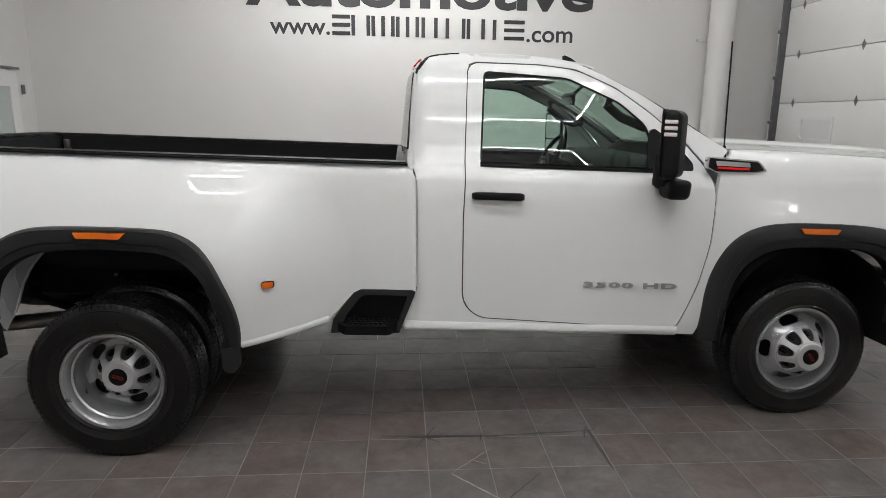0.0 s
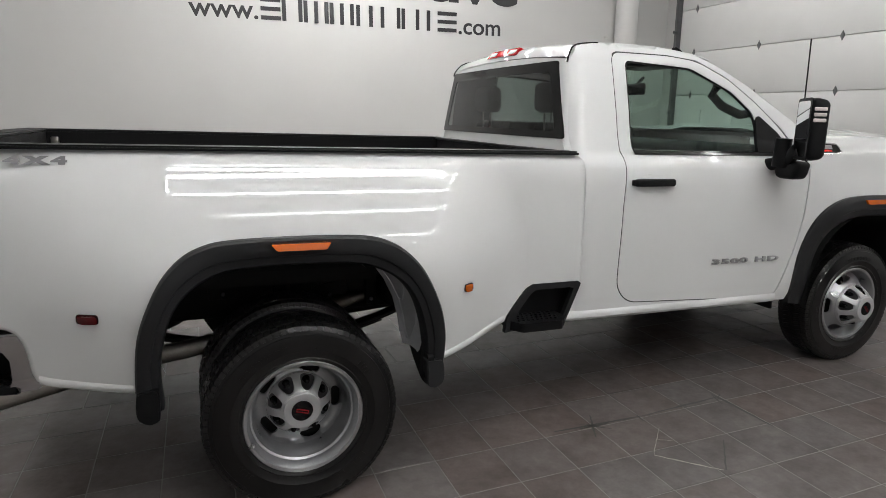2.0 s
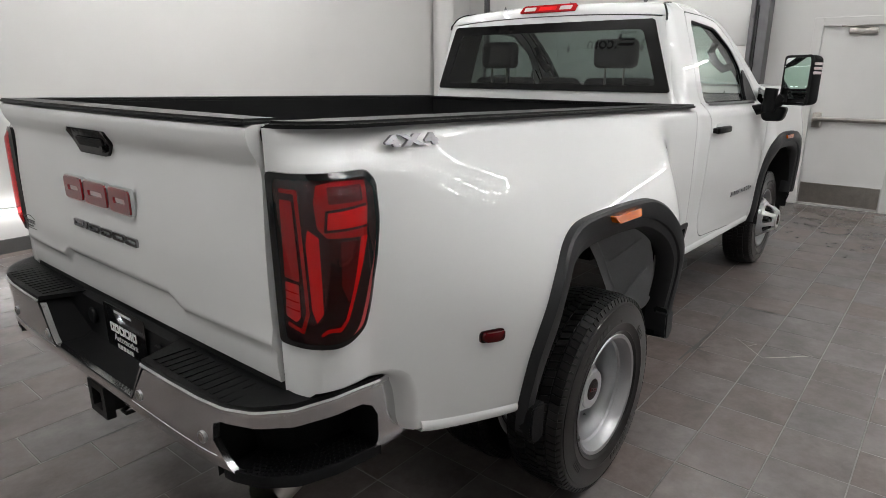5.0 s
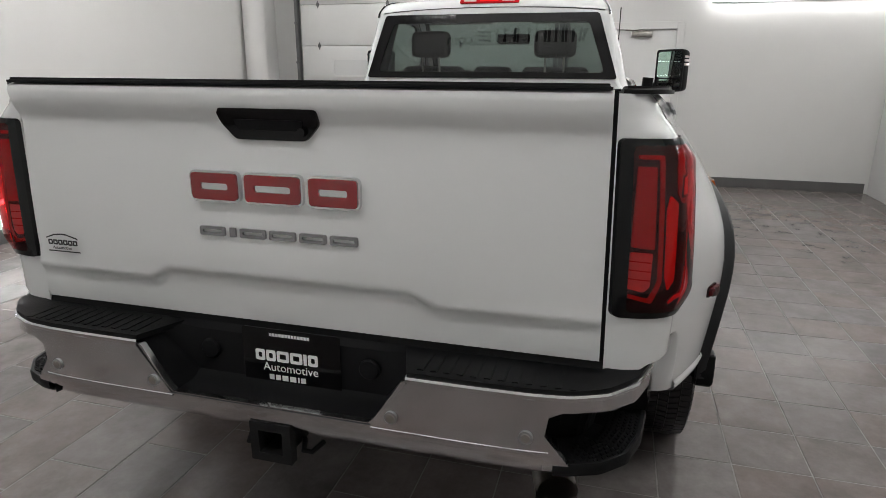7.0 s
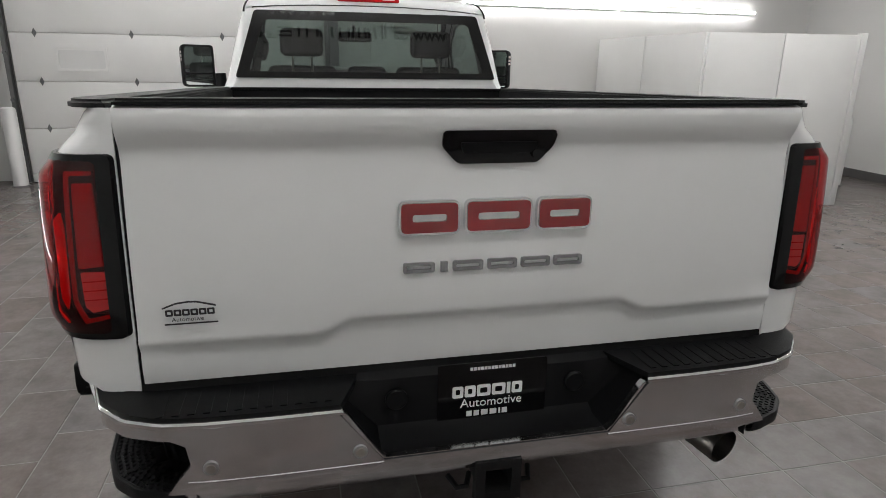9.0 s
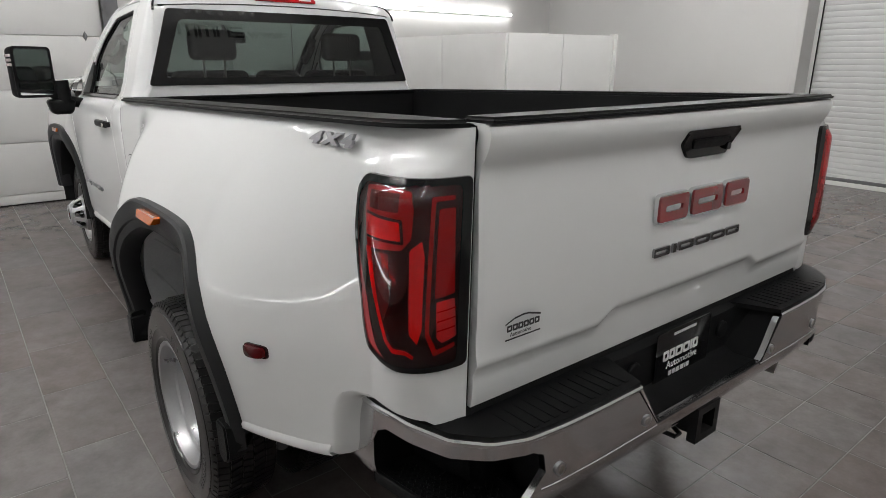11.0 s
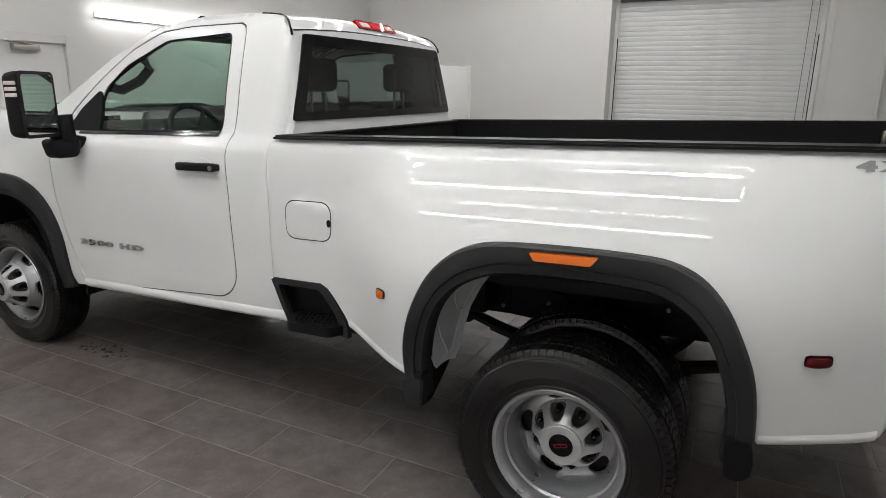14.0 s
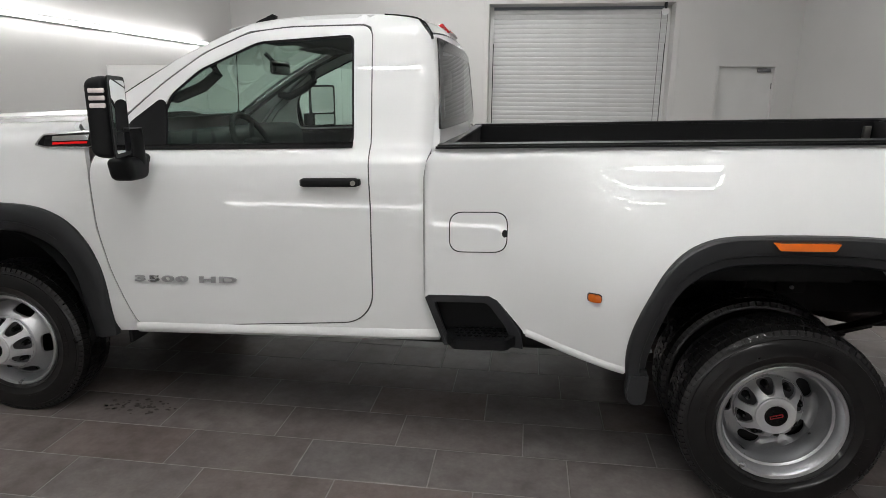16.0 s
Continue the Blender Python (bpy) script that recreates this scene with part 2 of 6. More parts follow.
def revolve(profile, seg=48, axis_y=True):
    """Turns (radius, along) pairs round the y axis."""
    bm = bmesh.new()
    rings = []
    for k in range(seg):
        a = 2 * math.pi * k / seg
        rings.append([bm.verts.new((r * math.cos(a), y, r * math.sin(a))) for r, y in profile])
    for k in range(seg):
        a, b = rings[k], rings[(k + 1) % seg]
        for i in range(len(profile) - 1):
            bm.faces.new((a[i], a[i + 1], b[i + 1], b[i]))
    return bm


def spline(points):
    """A smooth curve through (x, y) pairs that keeps between its neighbours."""
    xs, ys = (np.array(c, float) for c in zip(*sorted(points)))
    d = np.diff(ys) / np.diff(xs)
    m = np.r_[d[0], [0 if a * b <= 0 else 2 * a * b / (a + b) for a, b in zip(d, d[1:])], d[-1]]

    def at(x):
        x = min(max(x, xs[0]), xs[-1])
        i = min(int(np.searchsorted(xs, x, "right")) - 1, len(xs) - 2)
        h = xs[i + 1] - xs[i]
        t = (x - xs[i]) / h
        return float((1 + 2 * t) * (1 - t) ** 2 * ys[i] + t * (1 - t) ** 2 * h * m[i] + t * t * (3 - 2 * t) * ys[i + 1] + t * t * (t - 1) * h * m[i + 1])

    return at


def ease(a, b, x):
    t = min(max((x - a) / (b - a), 0.0), 1.0)
    return t * t * (3 - 2 * t)


def rounded(points, r, n=5):
    """A closed outline with its corners rounded by r."""
    out, k = [], len(points)
    for i in range(k):
        p, a, b = Vector(points[i]), Vector(points[i - 1]), Vector(points[(i + 1) % k])
        ra = min(r, (a - p).length * 0.45, (b - p).length * 0.45)
        s, e = p + (a - p).normalized() * ra, p + (b - p).normalized() * ra
        for j in range(n + 1):
            t = j / n
            out.append(tuple((1 - t) ** 2 * s + 2 * t * (1 - t) * p + t * t * e))
    return out


def resample(points, step, closed=True):
    pts = [Vector(p) for p in points] + ([Vector(points[0])] if closed else [])
    out = []
    for a, b in zip(pts, pts[1:]):
        n = max(1, math.ceil((b - a).length / step - 1e-6))
        out += [a + (b - a) * (i / n) for i in range(n)]
    if not closed:
        out.append(pts[-1])
    return [p for i, p in enumerate(out) if i == 0 or (p - out[i - 1]).length > 1e-5]


def spread(points, n):
    """n points at even steps along an open line."""
    p = np.array(points, float)
    s = np.r_[0, np.cumsum(np.linalg.norm(np.diff(p, axis=0), axis=1))]
    at = np.linspace(0, s[-1], n)
    return [tuple(np.interp(a, s, p[:, k]) for k in range(p.shape[1])) for a in at]


def within(pts, poly):
    x, y = pts[:, 0], pts[:, 1]
    res = np.zeros(len(pts), bool)
    q = np.array([tuple(p) for p in poly])
    for (ax, ay), (bx, by) in zip(q, np.roll(q, -1, 0)):
        if ay != by:
            res ^= ((ay > y) != (by > y)) & (x < (bx - ax) * (y - ay) / (by - ay) + ax)
    return res


def sheet(outline, place, step=0.05, holes=(), hem=None, us=None, edge=None, true=False):
    """A curved panel: the flat outline, less its holes, filled with a net and laid on the surface place(u, v). hem: the offset by which its rim turns in. true: keep the surface's own normals."""
    from mathutils.geometry import delaunay_2d_cdt
    loops = [resample(o, edge or step) for o in (outline, *holes)]
    verts, edges = [], []
    for lp in loops:
        k = len(verts)
        verts += [Vector((p[0], p[1])) for p in lp]
        edges += [(k + i, k + (i + 1) % len(lp)) for i in range(len(lp))]
    rim = np.array([tuple(v) for v in verts])
    lo, hi = rim.min(0), rim.max(0)
    gu = np.arange(lo[0] + step / 2, hi[0], step) if us is None else np.array(us)
    gv = np.arange(lo[1] + step / 2, hi[1], step)
    g = np.array([(u, v) for u in gu for v in gv]).reshape(-1, 2)
    if len(g):
        keep = within(g, loops[0])
        for h in loops[1:]:
            keep &= ~within(g, h)
        g = g[keep]
    if len(g):
        near = np.array([np.hypot(*(rim - p).T).min() for p in g])
        verts += [Vector(p) for p in g[near > 0.4 * step]]
    vs, _, fs, *_ = delaunay_2d_cdt(verts, edges, [], 0, 1e-6)
    mid = np.array([[sum(vs[i][k] for i in f) / len(f) for k in (0, 1)] for f in fs])
    keep = within(mid, loops[0])
    for h in loops[1:]:
        keep &= ~within(mid, h)
    bm = bmesh.new()
    layer = bm.verts.layers.float_vector.new("true_normal") if true else None
    vv = [bm.verts.new(place(v[0], v[1])) for v in vs]
    if true:
        for w, v in zip(vv, vs):
            du = Vector(place(v[0] + 2e-3, v[1])) - Vector(place(v[0] - 2e-3, v[1]))
            dv = Vector(place(v[0], v[1] + 2e-3)) - Vector(place(v[0], v[1] - 2e-3))
            w[layer] = du.cross(dv).normalized()
    for f, k in zip(fs, keep):
        if k:
            bm.faces.new([vv[i] for i in f])
    bmesh.ops.delete(bm, geom=[v for v in bm.verts if not v.link_faces], context="VERTS")
    if hem is not None:
        turn = {}
        for e in [e for e in bm.edges if len(e.link_faces) == 1]:
            for v in e.verts:
                if v not in turn:
                    turn[v] = bm.verts.new(v.co + Vector(hem))
            a, b = e.verts
            bm.faces.new((a, b, turn[b], turn[a]))
        bmesh.ops.recalc_face_normals(bm, faces=bm.faces[:])
    return bm


def strip(rows, closed=False):
    """Faces between rows of points, all of one length."""
    bm = bmesh.new()
    vv = [[bm.verts.new(p) for p in r] for r in rows]
    for a, b in zip(vv, vv[1:]):
        for i in range(len(a) - 1 + closed):
            j = (i + 1) % len(a)
            bm.faces.new((a[i], a[j], b[j], b[i]))
    bmesh.ops.recalc_face_normals(bm, faces=bm.faces[:])
    return bm


def prism(outline, place, depth):
    """A solid with a flat outline: place(u, v, w) gives its points, w from 0 to depth."""
    bm = bmesh.new()
    a = [bm.verts.new(place(p[0], p[1], 0)) for p in outline]
    b = [bm.verts.new(place(p[0], p[1], depth)) for p in outline]
    bm.faces.new(a)
    bm.faces.new(b[::-1])
    for i in range(len(a)):
        j = (i + 1) % len(a)
        bm.faces.new((a[i], a[j], b[j], b[i]))
    bmesh.ops.recalc_face_normals(bm, faces=bm.faces[:])
    return bm


def lettering(text, size, depth, m, spacing=1.0, offset=0.0):
    """Raised letters of the built-in font as a bmesh, laid by the matrix m, left end at its origin."""
    cu = bpy.data.curves.new("letters", "FONT")
    cu.body, cu.size, cu.extrude, cu.space_character, cu.offset = text, size, depth / 2, spacing, offset
    cu.resolution_u = 4
    ob = new("letters", cu)
    dg = bpy.context.evaluated_depsgraph_get()
    me = bpy.data.meshes.new_from_object(ob.evaluated_get(dg))
    bm = bmesh.new()
    bm.from_mesh(me)
    bpy.data.objects.remove(ob)
    bpy.data.curves.remove(cu)
    bpy.data.meshes.remove(me)
    return moved(bm, m)


def ring_bar(w, h, t, depth, r=0.0):
    """A rounded bar with a slot through it, in the plane of u and v."""
    bm = bmesh.new()
    o = rounded([(0, 0), (w, 0), (w, h), (0, h)], r or min(w, h) * 0.3, 4)
    i = rounded([(t, t), (w - t, t), (w - t, h - t), (t, h - t)], (r or min(w, h) * 0.3) * 0.6, 4)
    rows = [[(p[0], p[1], 0) for p in o], [(p[0], p[1], depth) for p in o], [(p[0], p[1], depth) for p in i], [(p[0], p[1], 0) for p in i]]
    bm.free()
    return strip(rows + rows[:1], closed=True)

# ---- the room ----
def wall_sheet(name, outline, place, holes=(), thick=0.2, normal=(0, 0, 0), mat=None):
    """A wall with openings right through it."""
    bm = sheet(outline, place, step=1.2, holes=holes, hem=Vector(normal) * -thick, edge=3.0)
    back = sheet(outline, lambda u, v: Vector(place(u, v)) - Vector(normal) * thick, step=1.2, holes=holes, edge=3.0)
    bm = join(bm, back)
    ob = part(name, bm, mat or WALL, smooth=0)
    return tagged(ob, kind="structure")


tagged(wall_sheet("wall_north", [(X0 - 0.2, 0), (X1 + 0.2, 0), (X1 + 0.2, CEIL), (X0 - 0.2, CEIL)], lambda u, v: (u, Y1, v), normal=(0, -1, 0)),
       "plain off-white painted showroom wall behind the truck", "wall")
ROLL = (-1.30, 1.77, 3.12)
DOOR2 = (-3.01, -2.04, 2.15)
tagged(wall_sheet("wall_south", [(X0 - 0.2, 0), (X1 + 0.2, 0), (X1 + 0.2, CEIL), (X0 - 0.2, CEIL)], lambda u, v: (u, Y0, v), normal=(0, 1, 0), thick=0.42,
                  holes=[[(ROLL[0], 0.002), (ROLL[1], 0.002), (ROLL[1], ROLL[2]), (ROLL[0], ROLL[2])], [(DOOR2[0], 0.002), (DOOR2[1], 0.002), (DOOR2[1], DOOR2[2]), (DOOR2[0], DOOR2[2])]]),
       "off-white painted wall with a shutter opening", "wall")
SIDE = (-1.55, -0.62, 2.10)
tagged(wall_sheet("wall_east", [(Y0, 0), (Y1, 0), (Y1, CEIL), (Y0, CEIL)], lambda u, v: (X1, u, v), normal=(-1, 0, 0),
                  holes=[[(SIDE[0], 0.002), (SIDE[1], 0.002), (SIDE[1], SIDE[2]), (SIDE[0], SIDE[2])]]),
       "off-white painted wall with the garage door", "wall")
tagged(wall_sheet("wall_west", [(Y0, 0), (Y1, 0), (Y1, CEIL), (Y0, CEIL)], lambda u, v: (X0, u, v), normal=(1, 0, 0)),
       "off-white painted wall at the rear of the bay", "wall")
tagged(part("ceiling", box(X0 - 0.2, X1 + 0.2, Y0 - 0.2, Y1 + 0.2, CEIL, CEIL + 0.15), CEILING, smooth=0), "flat white ceiling", "ceiling", kind="structure")

# baseboards, in lengths between the openings
for x0, x1, y0, y1 in ((X0, X1, Y1 - 0.012, Y1), (ROLL[1] + 0.12, X1, Y0, Y0 + 0.012), (DOOR2[1] + 0.1, ROLL[0] - 0.12, Y0, Y0 + 0.012),
                       (X1 - 0.012, X1, SIDE[1] + 0.1, 0.0), (X1 - 0.012, X1, -4.0, SIDE[0] - 0.1), (X1 - 0.012, X1, Y0 + 0.012, -4.1), (X0, X0 + 0.012, Y0, Y1)):
    tagged(part("baseboard", box(x0, x1, y0, y1, 0.0, 0.13, 0.003, 1), BASE, smooth=0), "dark grey rubber baseboard", "baseboard", kind="structure")


def garage_door():
    """Sectional door with insulated panels, hinges, a small window and tracks."""
    x, y0, y1, h = X1 - 0.2, 0.08, 3.86, 0.58
    d = holder("garage_door")
    d.location = (0, 0, 0)
    tagged(d, "white sectional garage door with steel hinges", "garage door")
    z = 0.16
    tops = []
    for k in range(7):
        z0, z1 = (0.01 if k == 0 else 0.12 + (k - 1) * h), 0.12 + k * h
        if k == 0:
            z0, z1 = 0.01, 0.12
        if z0 >= CEIL - 0.3:
            break
        z1 = min(z1, CEIL - 0.3)
        part("panel", box(x, x + 0.05, y0, y1, z0 + 0.003, z1 - 0.003, 0.006, 2), DOORWHITE, d)
        tops.append(z1)
    for z1 in tops[1:-1]:
        for y in (0.27, 1.38, 2.47, 3.57):
            bm = prism([(-0.028, 0), (0, 0.055), (0.028, 0), (0, -0.055)], lambda u, v, w, y=y, z1=z1: (x - w, y + u, z1 + v), 0.006)
            join(bm, tube((x - 0.006, y, z1 - 0.03), (x - 0.006, y, z1 + 0.03), 0.008, 8))
            part("hinge", bm, GREYMETAL, d)
    w = part("window", sheet([(2.78, 1.41), (3.37, 1.41), (3.37, 1.69), (2.78, 1.69)], lambda u, v: (x - 0.012, u, v), 0.1, holes=[rounded([(2.81, 1.44), (3.34, 1.44), (3.34, 1.66), (2.81, 1.66)], 0.03)], hem=(0.012, 0, 0)), DOORWHITE, d, "white plastic window surround")
    part("pane", box(x - 0.004, x - 0.001, 2.8, 3.35, 1.43, 1.67), SLATWHITE, w)
    for y in (y0 - 0.06, y1 + 0.02):
        bm = box(x - 0.06, x - 0.045, y, y + 0.05, 0.02, CEIL - 0.35, 0.003, 1)
        box(x - 0.06, x + 0.02, y, y + 0.008, 0.02, CEIL - 0.35, 0.002, 1, bm)
        for zz in np.arange(0.5, 3.6, 0.56):
            join(bm, tube((x - 0.09, y + 0.025, zz), (x - 0.03, y + 0.025, zz), 0.022, 12))
        part("track", bm, GREYMETAL, d)
    part("jamb", box(x + 0.0, X1, y1 + 0.03, y1 + 0.12, 0, CEIL - 0.3, 0.004, 1), WALL, d, "white painted jamb")
    part("jamb", box(x + 0.0, X1, y0 - 0.2, y0 - 0.07, 0, CEIL - 0.3, 0.004, 1), GREYMETAL, d, "dark grey steel jamb")
    part("seal", box(x, x + 0.04, y0, y1, 0.0, 0.012), BLACK, d)


garage_door()


def shutter():
    """Rolling shutter of narrow slats in its opening, with guides, pulley and chain."""
    x0, x1, top = ROLL
    d = tagged(holder("rolling_shutter"), "closed white rolling shutter of narrow slats", "shutter")
    yb = Y0 - 0.38
    pitch = 0.078
    n = int((top - 0.02) / pitch)
    bm = bmesh.new()
    prof = [(0.0, 0.0), (0.004, 0.002), (0.007, 0.012), (0.009, 0.040), (0.008, 0.066), (0.005, 0.0725), (0.0, 0.0735), (0.0, 0.078)]
    rows = [[(x, yb + a, b) for a, b in prof] for x in (x0 + 0.04, x1 - 0.04)]
    one = strip(rows)
    me = bpy.data.meshes.new("slat")
    one.to_mesh(me)
    one.free()
    bm.free()
    me.materials.append(SLATWHITE)
    for f in me.polygons:
        f.use_smooth = True
    me.set_sharp_from_angle(angle=radians(50))
    for k in range(n):
        s = new("slat", me)
        s.parent, s.location = d, (0, 0, 0.02 + k * pitch)
    for xa, xb in ((x0, x0 + 0.06), (x1 - 0.06, x1)):
        bm = box(xa, xb, yb - 0.02, yb + 0.035, 0, top, 0.004, 1)
        part("guide", bm, DOORWHITE, d)
    part("brush", box(x0 + 0.055, x0 + 0.068, yb + 0.02, yb + 0.036, 0, 2.5), BLACK, d)
    part("brush", box(x1 - 0.068, x1 - 0.055, yb + 0.02, yb + 0.036, 0, 2.5), BLACK, d)
    part("bottom_bar", box(x0 + 0.05, x1 - 0.05, yb - 0.01, yb + 0.03, 0.0, 0.05, 0.006), GREYMETAL, d)
    part("pulley", moved(revolve([(0.001, -0.02), (0.06, -0.02), (0.06, -0.01), (0.045, 0), (0.06, 0.01), (0.06, 0.02), (0.001, 0.02)], 24), pose(x0 + 0.17, Y0 + 0.04, top - 0.14)), PRINT, d, "white chain pulley wheel")
    part("bracket", box(x0 + 0.15, x0 + 0.19, Y0 + 0.0, Y0 + 0.07, top - 0.10, top + 0.0, 0.004, 1), BLACK, d)
    for k, dx in ((0, 0.0), (1, 0.10)):
        part("chain", sweep([(x0 + 0.13 + dx, Y0 + 0.04, top - 0.14), (x0 + 0.135 + dx, Y0 + 0.04, 1.6), (x0 + 0.14 + dx, Y0 + 0.05, 0.9)], 0.005, 6), GREYMETAL, d)


shutter()


def opening_trim(name, x0, x1, top, y, w=0.09):
    """Painted jambs and head round an opening in the south wall."""
    bm = box(x0 - w, x0, y, y + 0.012, 0, top + w, 0.003, 1)
    box(x1, x1 + w, y, y + 0.012, 0, top + w, 0.003, 1, bm)
    box(x0, x1, y, y + 0.012, top, top + w, 0.003, 1, bm)
    return tagged(part(name, bm, WALL, smooth=0), "white painted trim round the opening", "trim", kind="structure")


opening_trim("trim", *ROLL, Y0)


def door_south():
    d = tagged(holder("door_1"), "flush white door set back in its frame", "door", kind="structure")
    x0, x1, top = DOOR2
    part("leaf", box(x0 + 0.04, x1 - 0.04, Y0 - 0.13, Y0 - 0.085, 0.01, top - 0.04, 0.004, 1), DOORWHITE, d)
    bm = box(x0, x0 + 0.045, Y0 - 0.18, Y0 + 0.006, 0, top, 0.003, 1)
    box(x1 - 0.045, x1, Y0 - 0.18, Y0 + 0.006, 0, top, 0.003, 1, bm)
    box(x0 + 0.045, x1 - 0.045, Y0 - 0.18, Y0 + 0.006, top - 0.045, top, 0.003, 1, bm)
    part("frame_trim", bm, WALL, d, smooth=0)
    part("closer", box(x0 + 0.09, x0 + 0.3, Y0 - 0.085, Y0 - 0.03, top - 0.13, top - 0.07, 0.006), GREYMETAL, d)
    part("hinge", tube((x0 + 0.05, Y0 - 0.08, 1.75), (x0 + 0.05, Y0 - 0.08, 1.85), 0.009, 10), GREYMETAL, d)
    part("handle", sweep([(x1 - 0.10, Y0 - 0.085, 1.0), (x1 - 0.10, Y0 - 0.03, 1.0), (x1 - 0.22, Y0 - 0.03, 1.0)], 0.011, 10), STEEL, d)


door_south()


def door_east():
    d = tagged(holder("door_2"), "white exit door with a push bar and kick plate", "door", kind="structure")
    y0, y1, top = SIDE
    part("leaf", box(X1 + 0.02, X1 + 0.065, y0 + 0.045, y1 - 0.045, 0.01, top - 0.045, 0.004, 1), DOORWHITE, d)
    bm = box(X1 - 0.02, X1 + 0.12, y0 - 0.05, y0 + 0.045, 0, top + 0.05, 0.004, 1)
    box(X1 - 0.02, X1 + 0.12, y1 - 0.045, y1 + 0.05, 0, top + 0.05, 0.004, 1, bm)
    box(X1 - 0.02, X1 + 0.12, y0 + 0.045, y1 - 0.045, top - 0.045, top + 0.05, 0.004, 1, bm)
    part("frame_trim", bm, WALL, d, smooth=0)
    part("kick_plate", box(X1 + 0.012, X1 + 0.02, y0 + 0.06, y1 - 0.06, 0.03, 0.27, 0.002, 1), STEEL, d, "brushed steel kick plate")
    bm = box(X1 - 0.06, X1 - 0.02, y0 + 0.08, y1 - 0.08, 1.0, 1.05, 0.01)
    box(X1 - 0.05, X1 + 0.02, y1 - 0.17, y1 - 0.08, 0.93, 1.10, 0.01, 2, bm)
    part("push_bar", bm, STEEL, d)
    bm = box(X1 - 0.05, X1 + 0.02, y0 + 0.35, y0 + 0.62, top - 0.14, top - 0.07, 0.008)
    join(bm, sweep([(X1 - 0.03, y0 + 0.4, top - 0.075), (X1 - 0.10, y0 + 0.55, top - 0.06), (X1 - 0.03, y0 + 0.7, top - 0.05)], 0.01, 8))
    part("closer", bm, STEEL, d)


door_east()

# the rear-wall door with its glass light
d3 = tagged(holder("door_3"), "white door with a frosted glass light", "door", kind="structure")
bm = sheet([(2.75, 0.01), (4.02, 0.01), (4.02, 2.14), (2.75, 2.14)], lambda u, v: (X0 + 0.03, u, v), 0.3, holes=[[(3.2, 1.1), (3.86, 1.1), (3.86, 1.95), (3.2, 1.95)]], hem=(-0.03, 0, 0))
part("leaf", bm, DOORWHITE, d3, smooth=0)
part("pane", box(X0 + 0.008, X0 + 0.014, 3.19, 3.87, 1.09, 1.96), material("frosted glass", (0.42, 0.46, 0.45), 0.25, vary=0.04), d3)
part("head", box(X0, X0 + 0.04, 2.7, 4.08, 2.155, 2.18), GREYMETAL, d3)
tagged(part("wall_button", box(X0, X0 + 0.03, 4.13, 4.17, 1.87, 1.98, 0.005), GREYMETAL), "small grey push button on the wall", "button")

# corner pipe
p = tagged(holder("drain_pipe"), "thick white painted pipe in the wall corner", "pipe")
part("shaft", tube((5.57, Y1 - 0.17, 0), (5.57, Y1 - 0.17, CEIL), 0.155, 32), WALL, p)
part("collar", tube((5.57, Y1 - 0.17, 2.66), (5.57, Y1 - 0.17, 2.70), 0.163, 32), WALL, p)
part("strap", box(5.32, 5.45, Y1 - 0.03, Y1 - 0.005, 2.665, 2.695, 0.003, 1), WALL, p)


def upright(profile, x, y, seg=24):
    bm = revolve(profile, seg)
    for v in bm.verts:
        v.co = Vector((x + v.co.x, y + v.co.z, v.co.y))
    bmesh.ops.recalc_face_normals(bm, faces=bm.faces[:])
    return bm


for x, y, h in ((6.05, 3.93, 0.98), (4.55, -6.9, 0.95)):
    b = tagged(holder("bollard"), "white round bollard on the floor by the wall", "bollard", "bollards")
    part("post", upright([(0.001, 0), (0.085, 0), (0.085, h - 0.04), (0.074, h - 0.012), (0.05, h), (0.001, h + 0.004)], x, y), DOORWHITE, b)
    part("base_ring", upright([(0.085, 0), (0.105, 0), (0.105, 0.012), (0.085, 0.015)], x, y), GREYMETAL, b)

# low white partition
pt = tagged(holder("partition"), "white panelled partition standing on the floor", "partition")
for (xa, ya), (xb, yb) in (((6.40, -4.05), (5.05, -4.03)), ((5.05, -4.03), (3.72, -4.0)), ((3.72, -4.0), (3.58, -4.87)), ((3.58, -4.87), (3.45, -5.75))):
    dd = Vector((xb - xa, yb - ya, 0))
    bm = box(0.004, dd.length - 0.004, -0.025, 0.025, 0.0, 1.95, 0.006)
    part("panel", moved(bm, Matrix.Translation((xa, ya, 0)) @ Matrix.Rotation(math.atan2(dd.y, dd.x), 4, "Z")), DOORWHITE, pt)
part("post", box(3.42, 3.50, -5.83, -5.755, 0, 1.97, 0.006), DOORWHITE, pt)

# lamps: two tubes on the wall, strips under the ceiling, two of these added as fill
for y0, y1 in ((-4.29, -1.87), (-6.62, -4.32)):
    t = tagged(holder("wall_lamp"), "lit white tube lamp on the wall", "lamp", "wall lamps")
    part("tube", tube((X1 - 0.08, y0, 2.40), (X1 - 0.08, y1, 2.40), 0.02, 16), BRIGHTLED, t)
    part("batten", box(X1 - 0.05, X1, y0 + 0.02, y1 - 0.02, 2.375, 2.425, 0.004, 1), DOORWHITE, t)

# tubes low on the wall behind the truck
for xa, xb in ((-0.78, 1.62), (1.68, 4.08)):
    t = tagged(holder("low_wall_lamp"), "lit white tube lamp low on the wall", "lamp", "low wall lamps")
    part("tube", tube((xa, Y1 - 0.06, 0.385), (xb, Y1 - 0.06, 0.385), 0.02, 16), LED, t)
    part("batten", box(xa + 0.02, xb - 0.02, Y1 - 0.035, Y1, 0.365, 0.405, 0.004, 1), DOORWHITE, t)

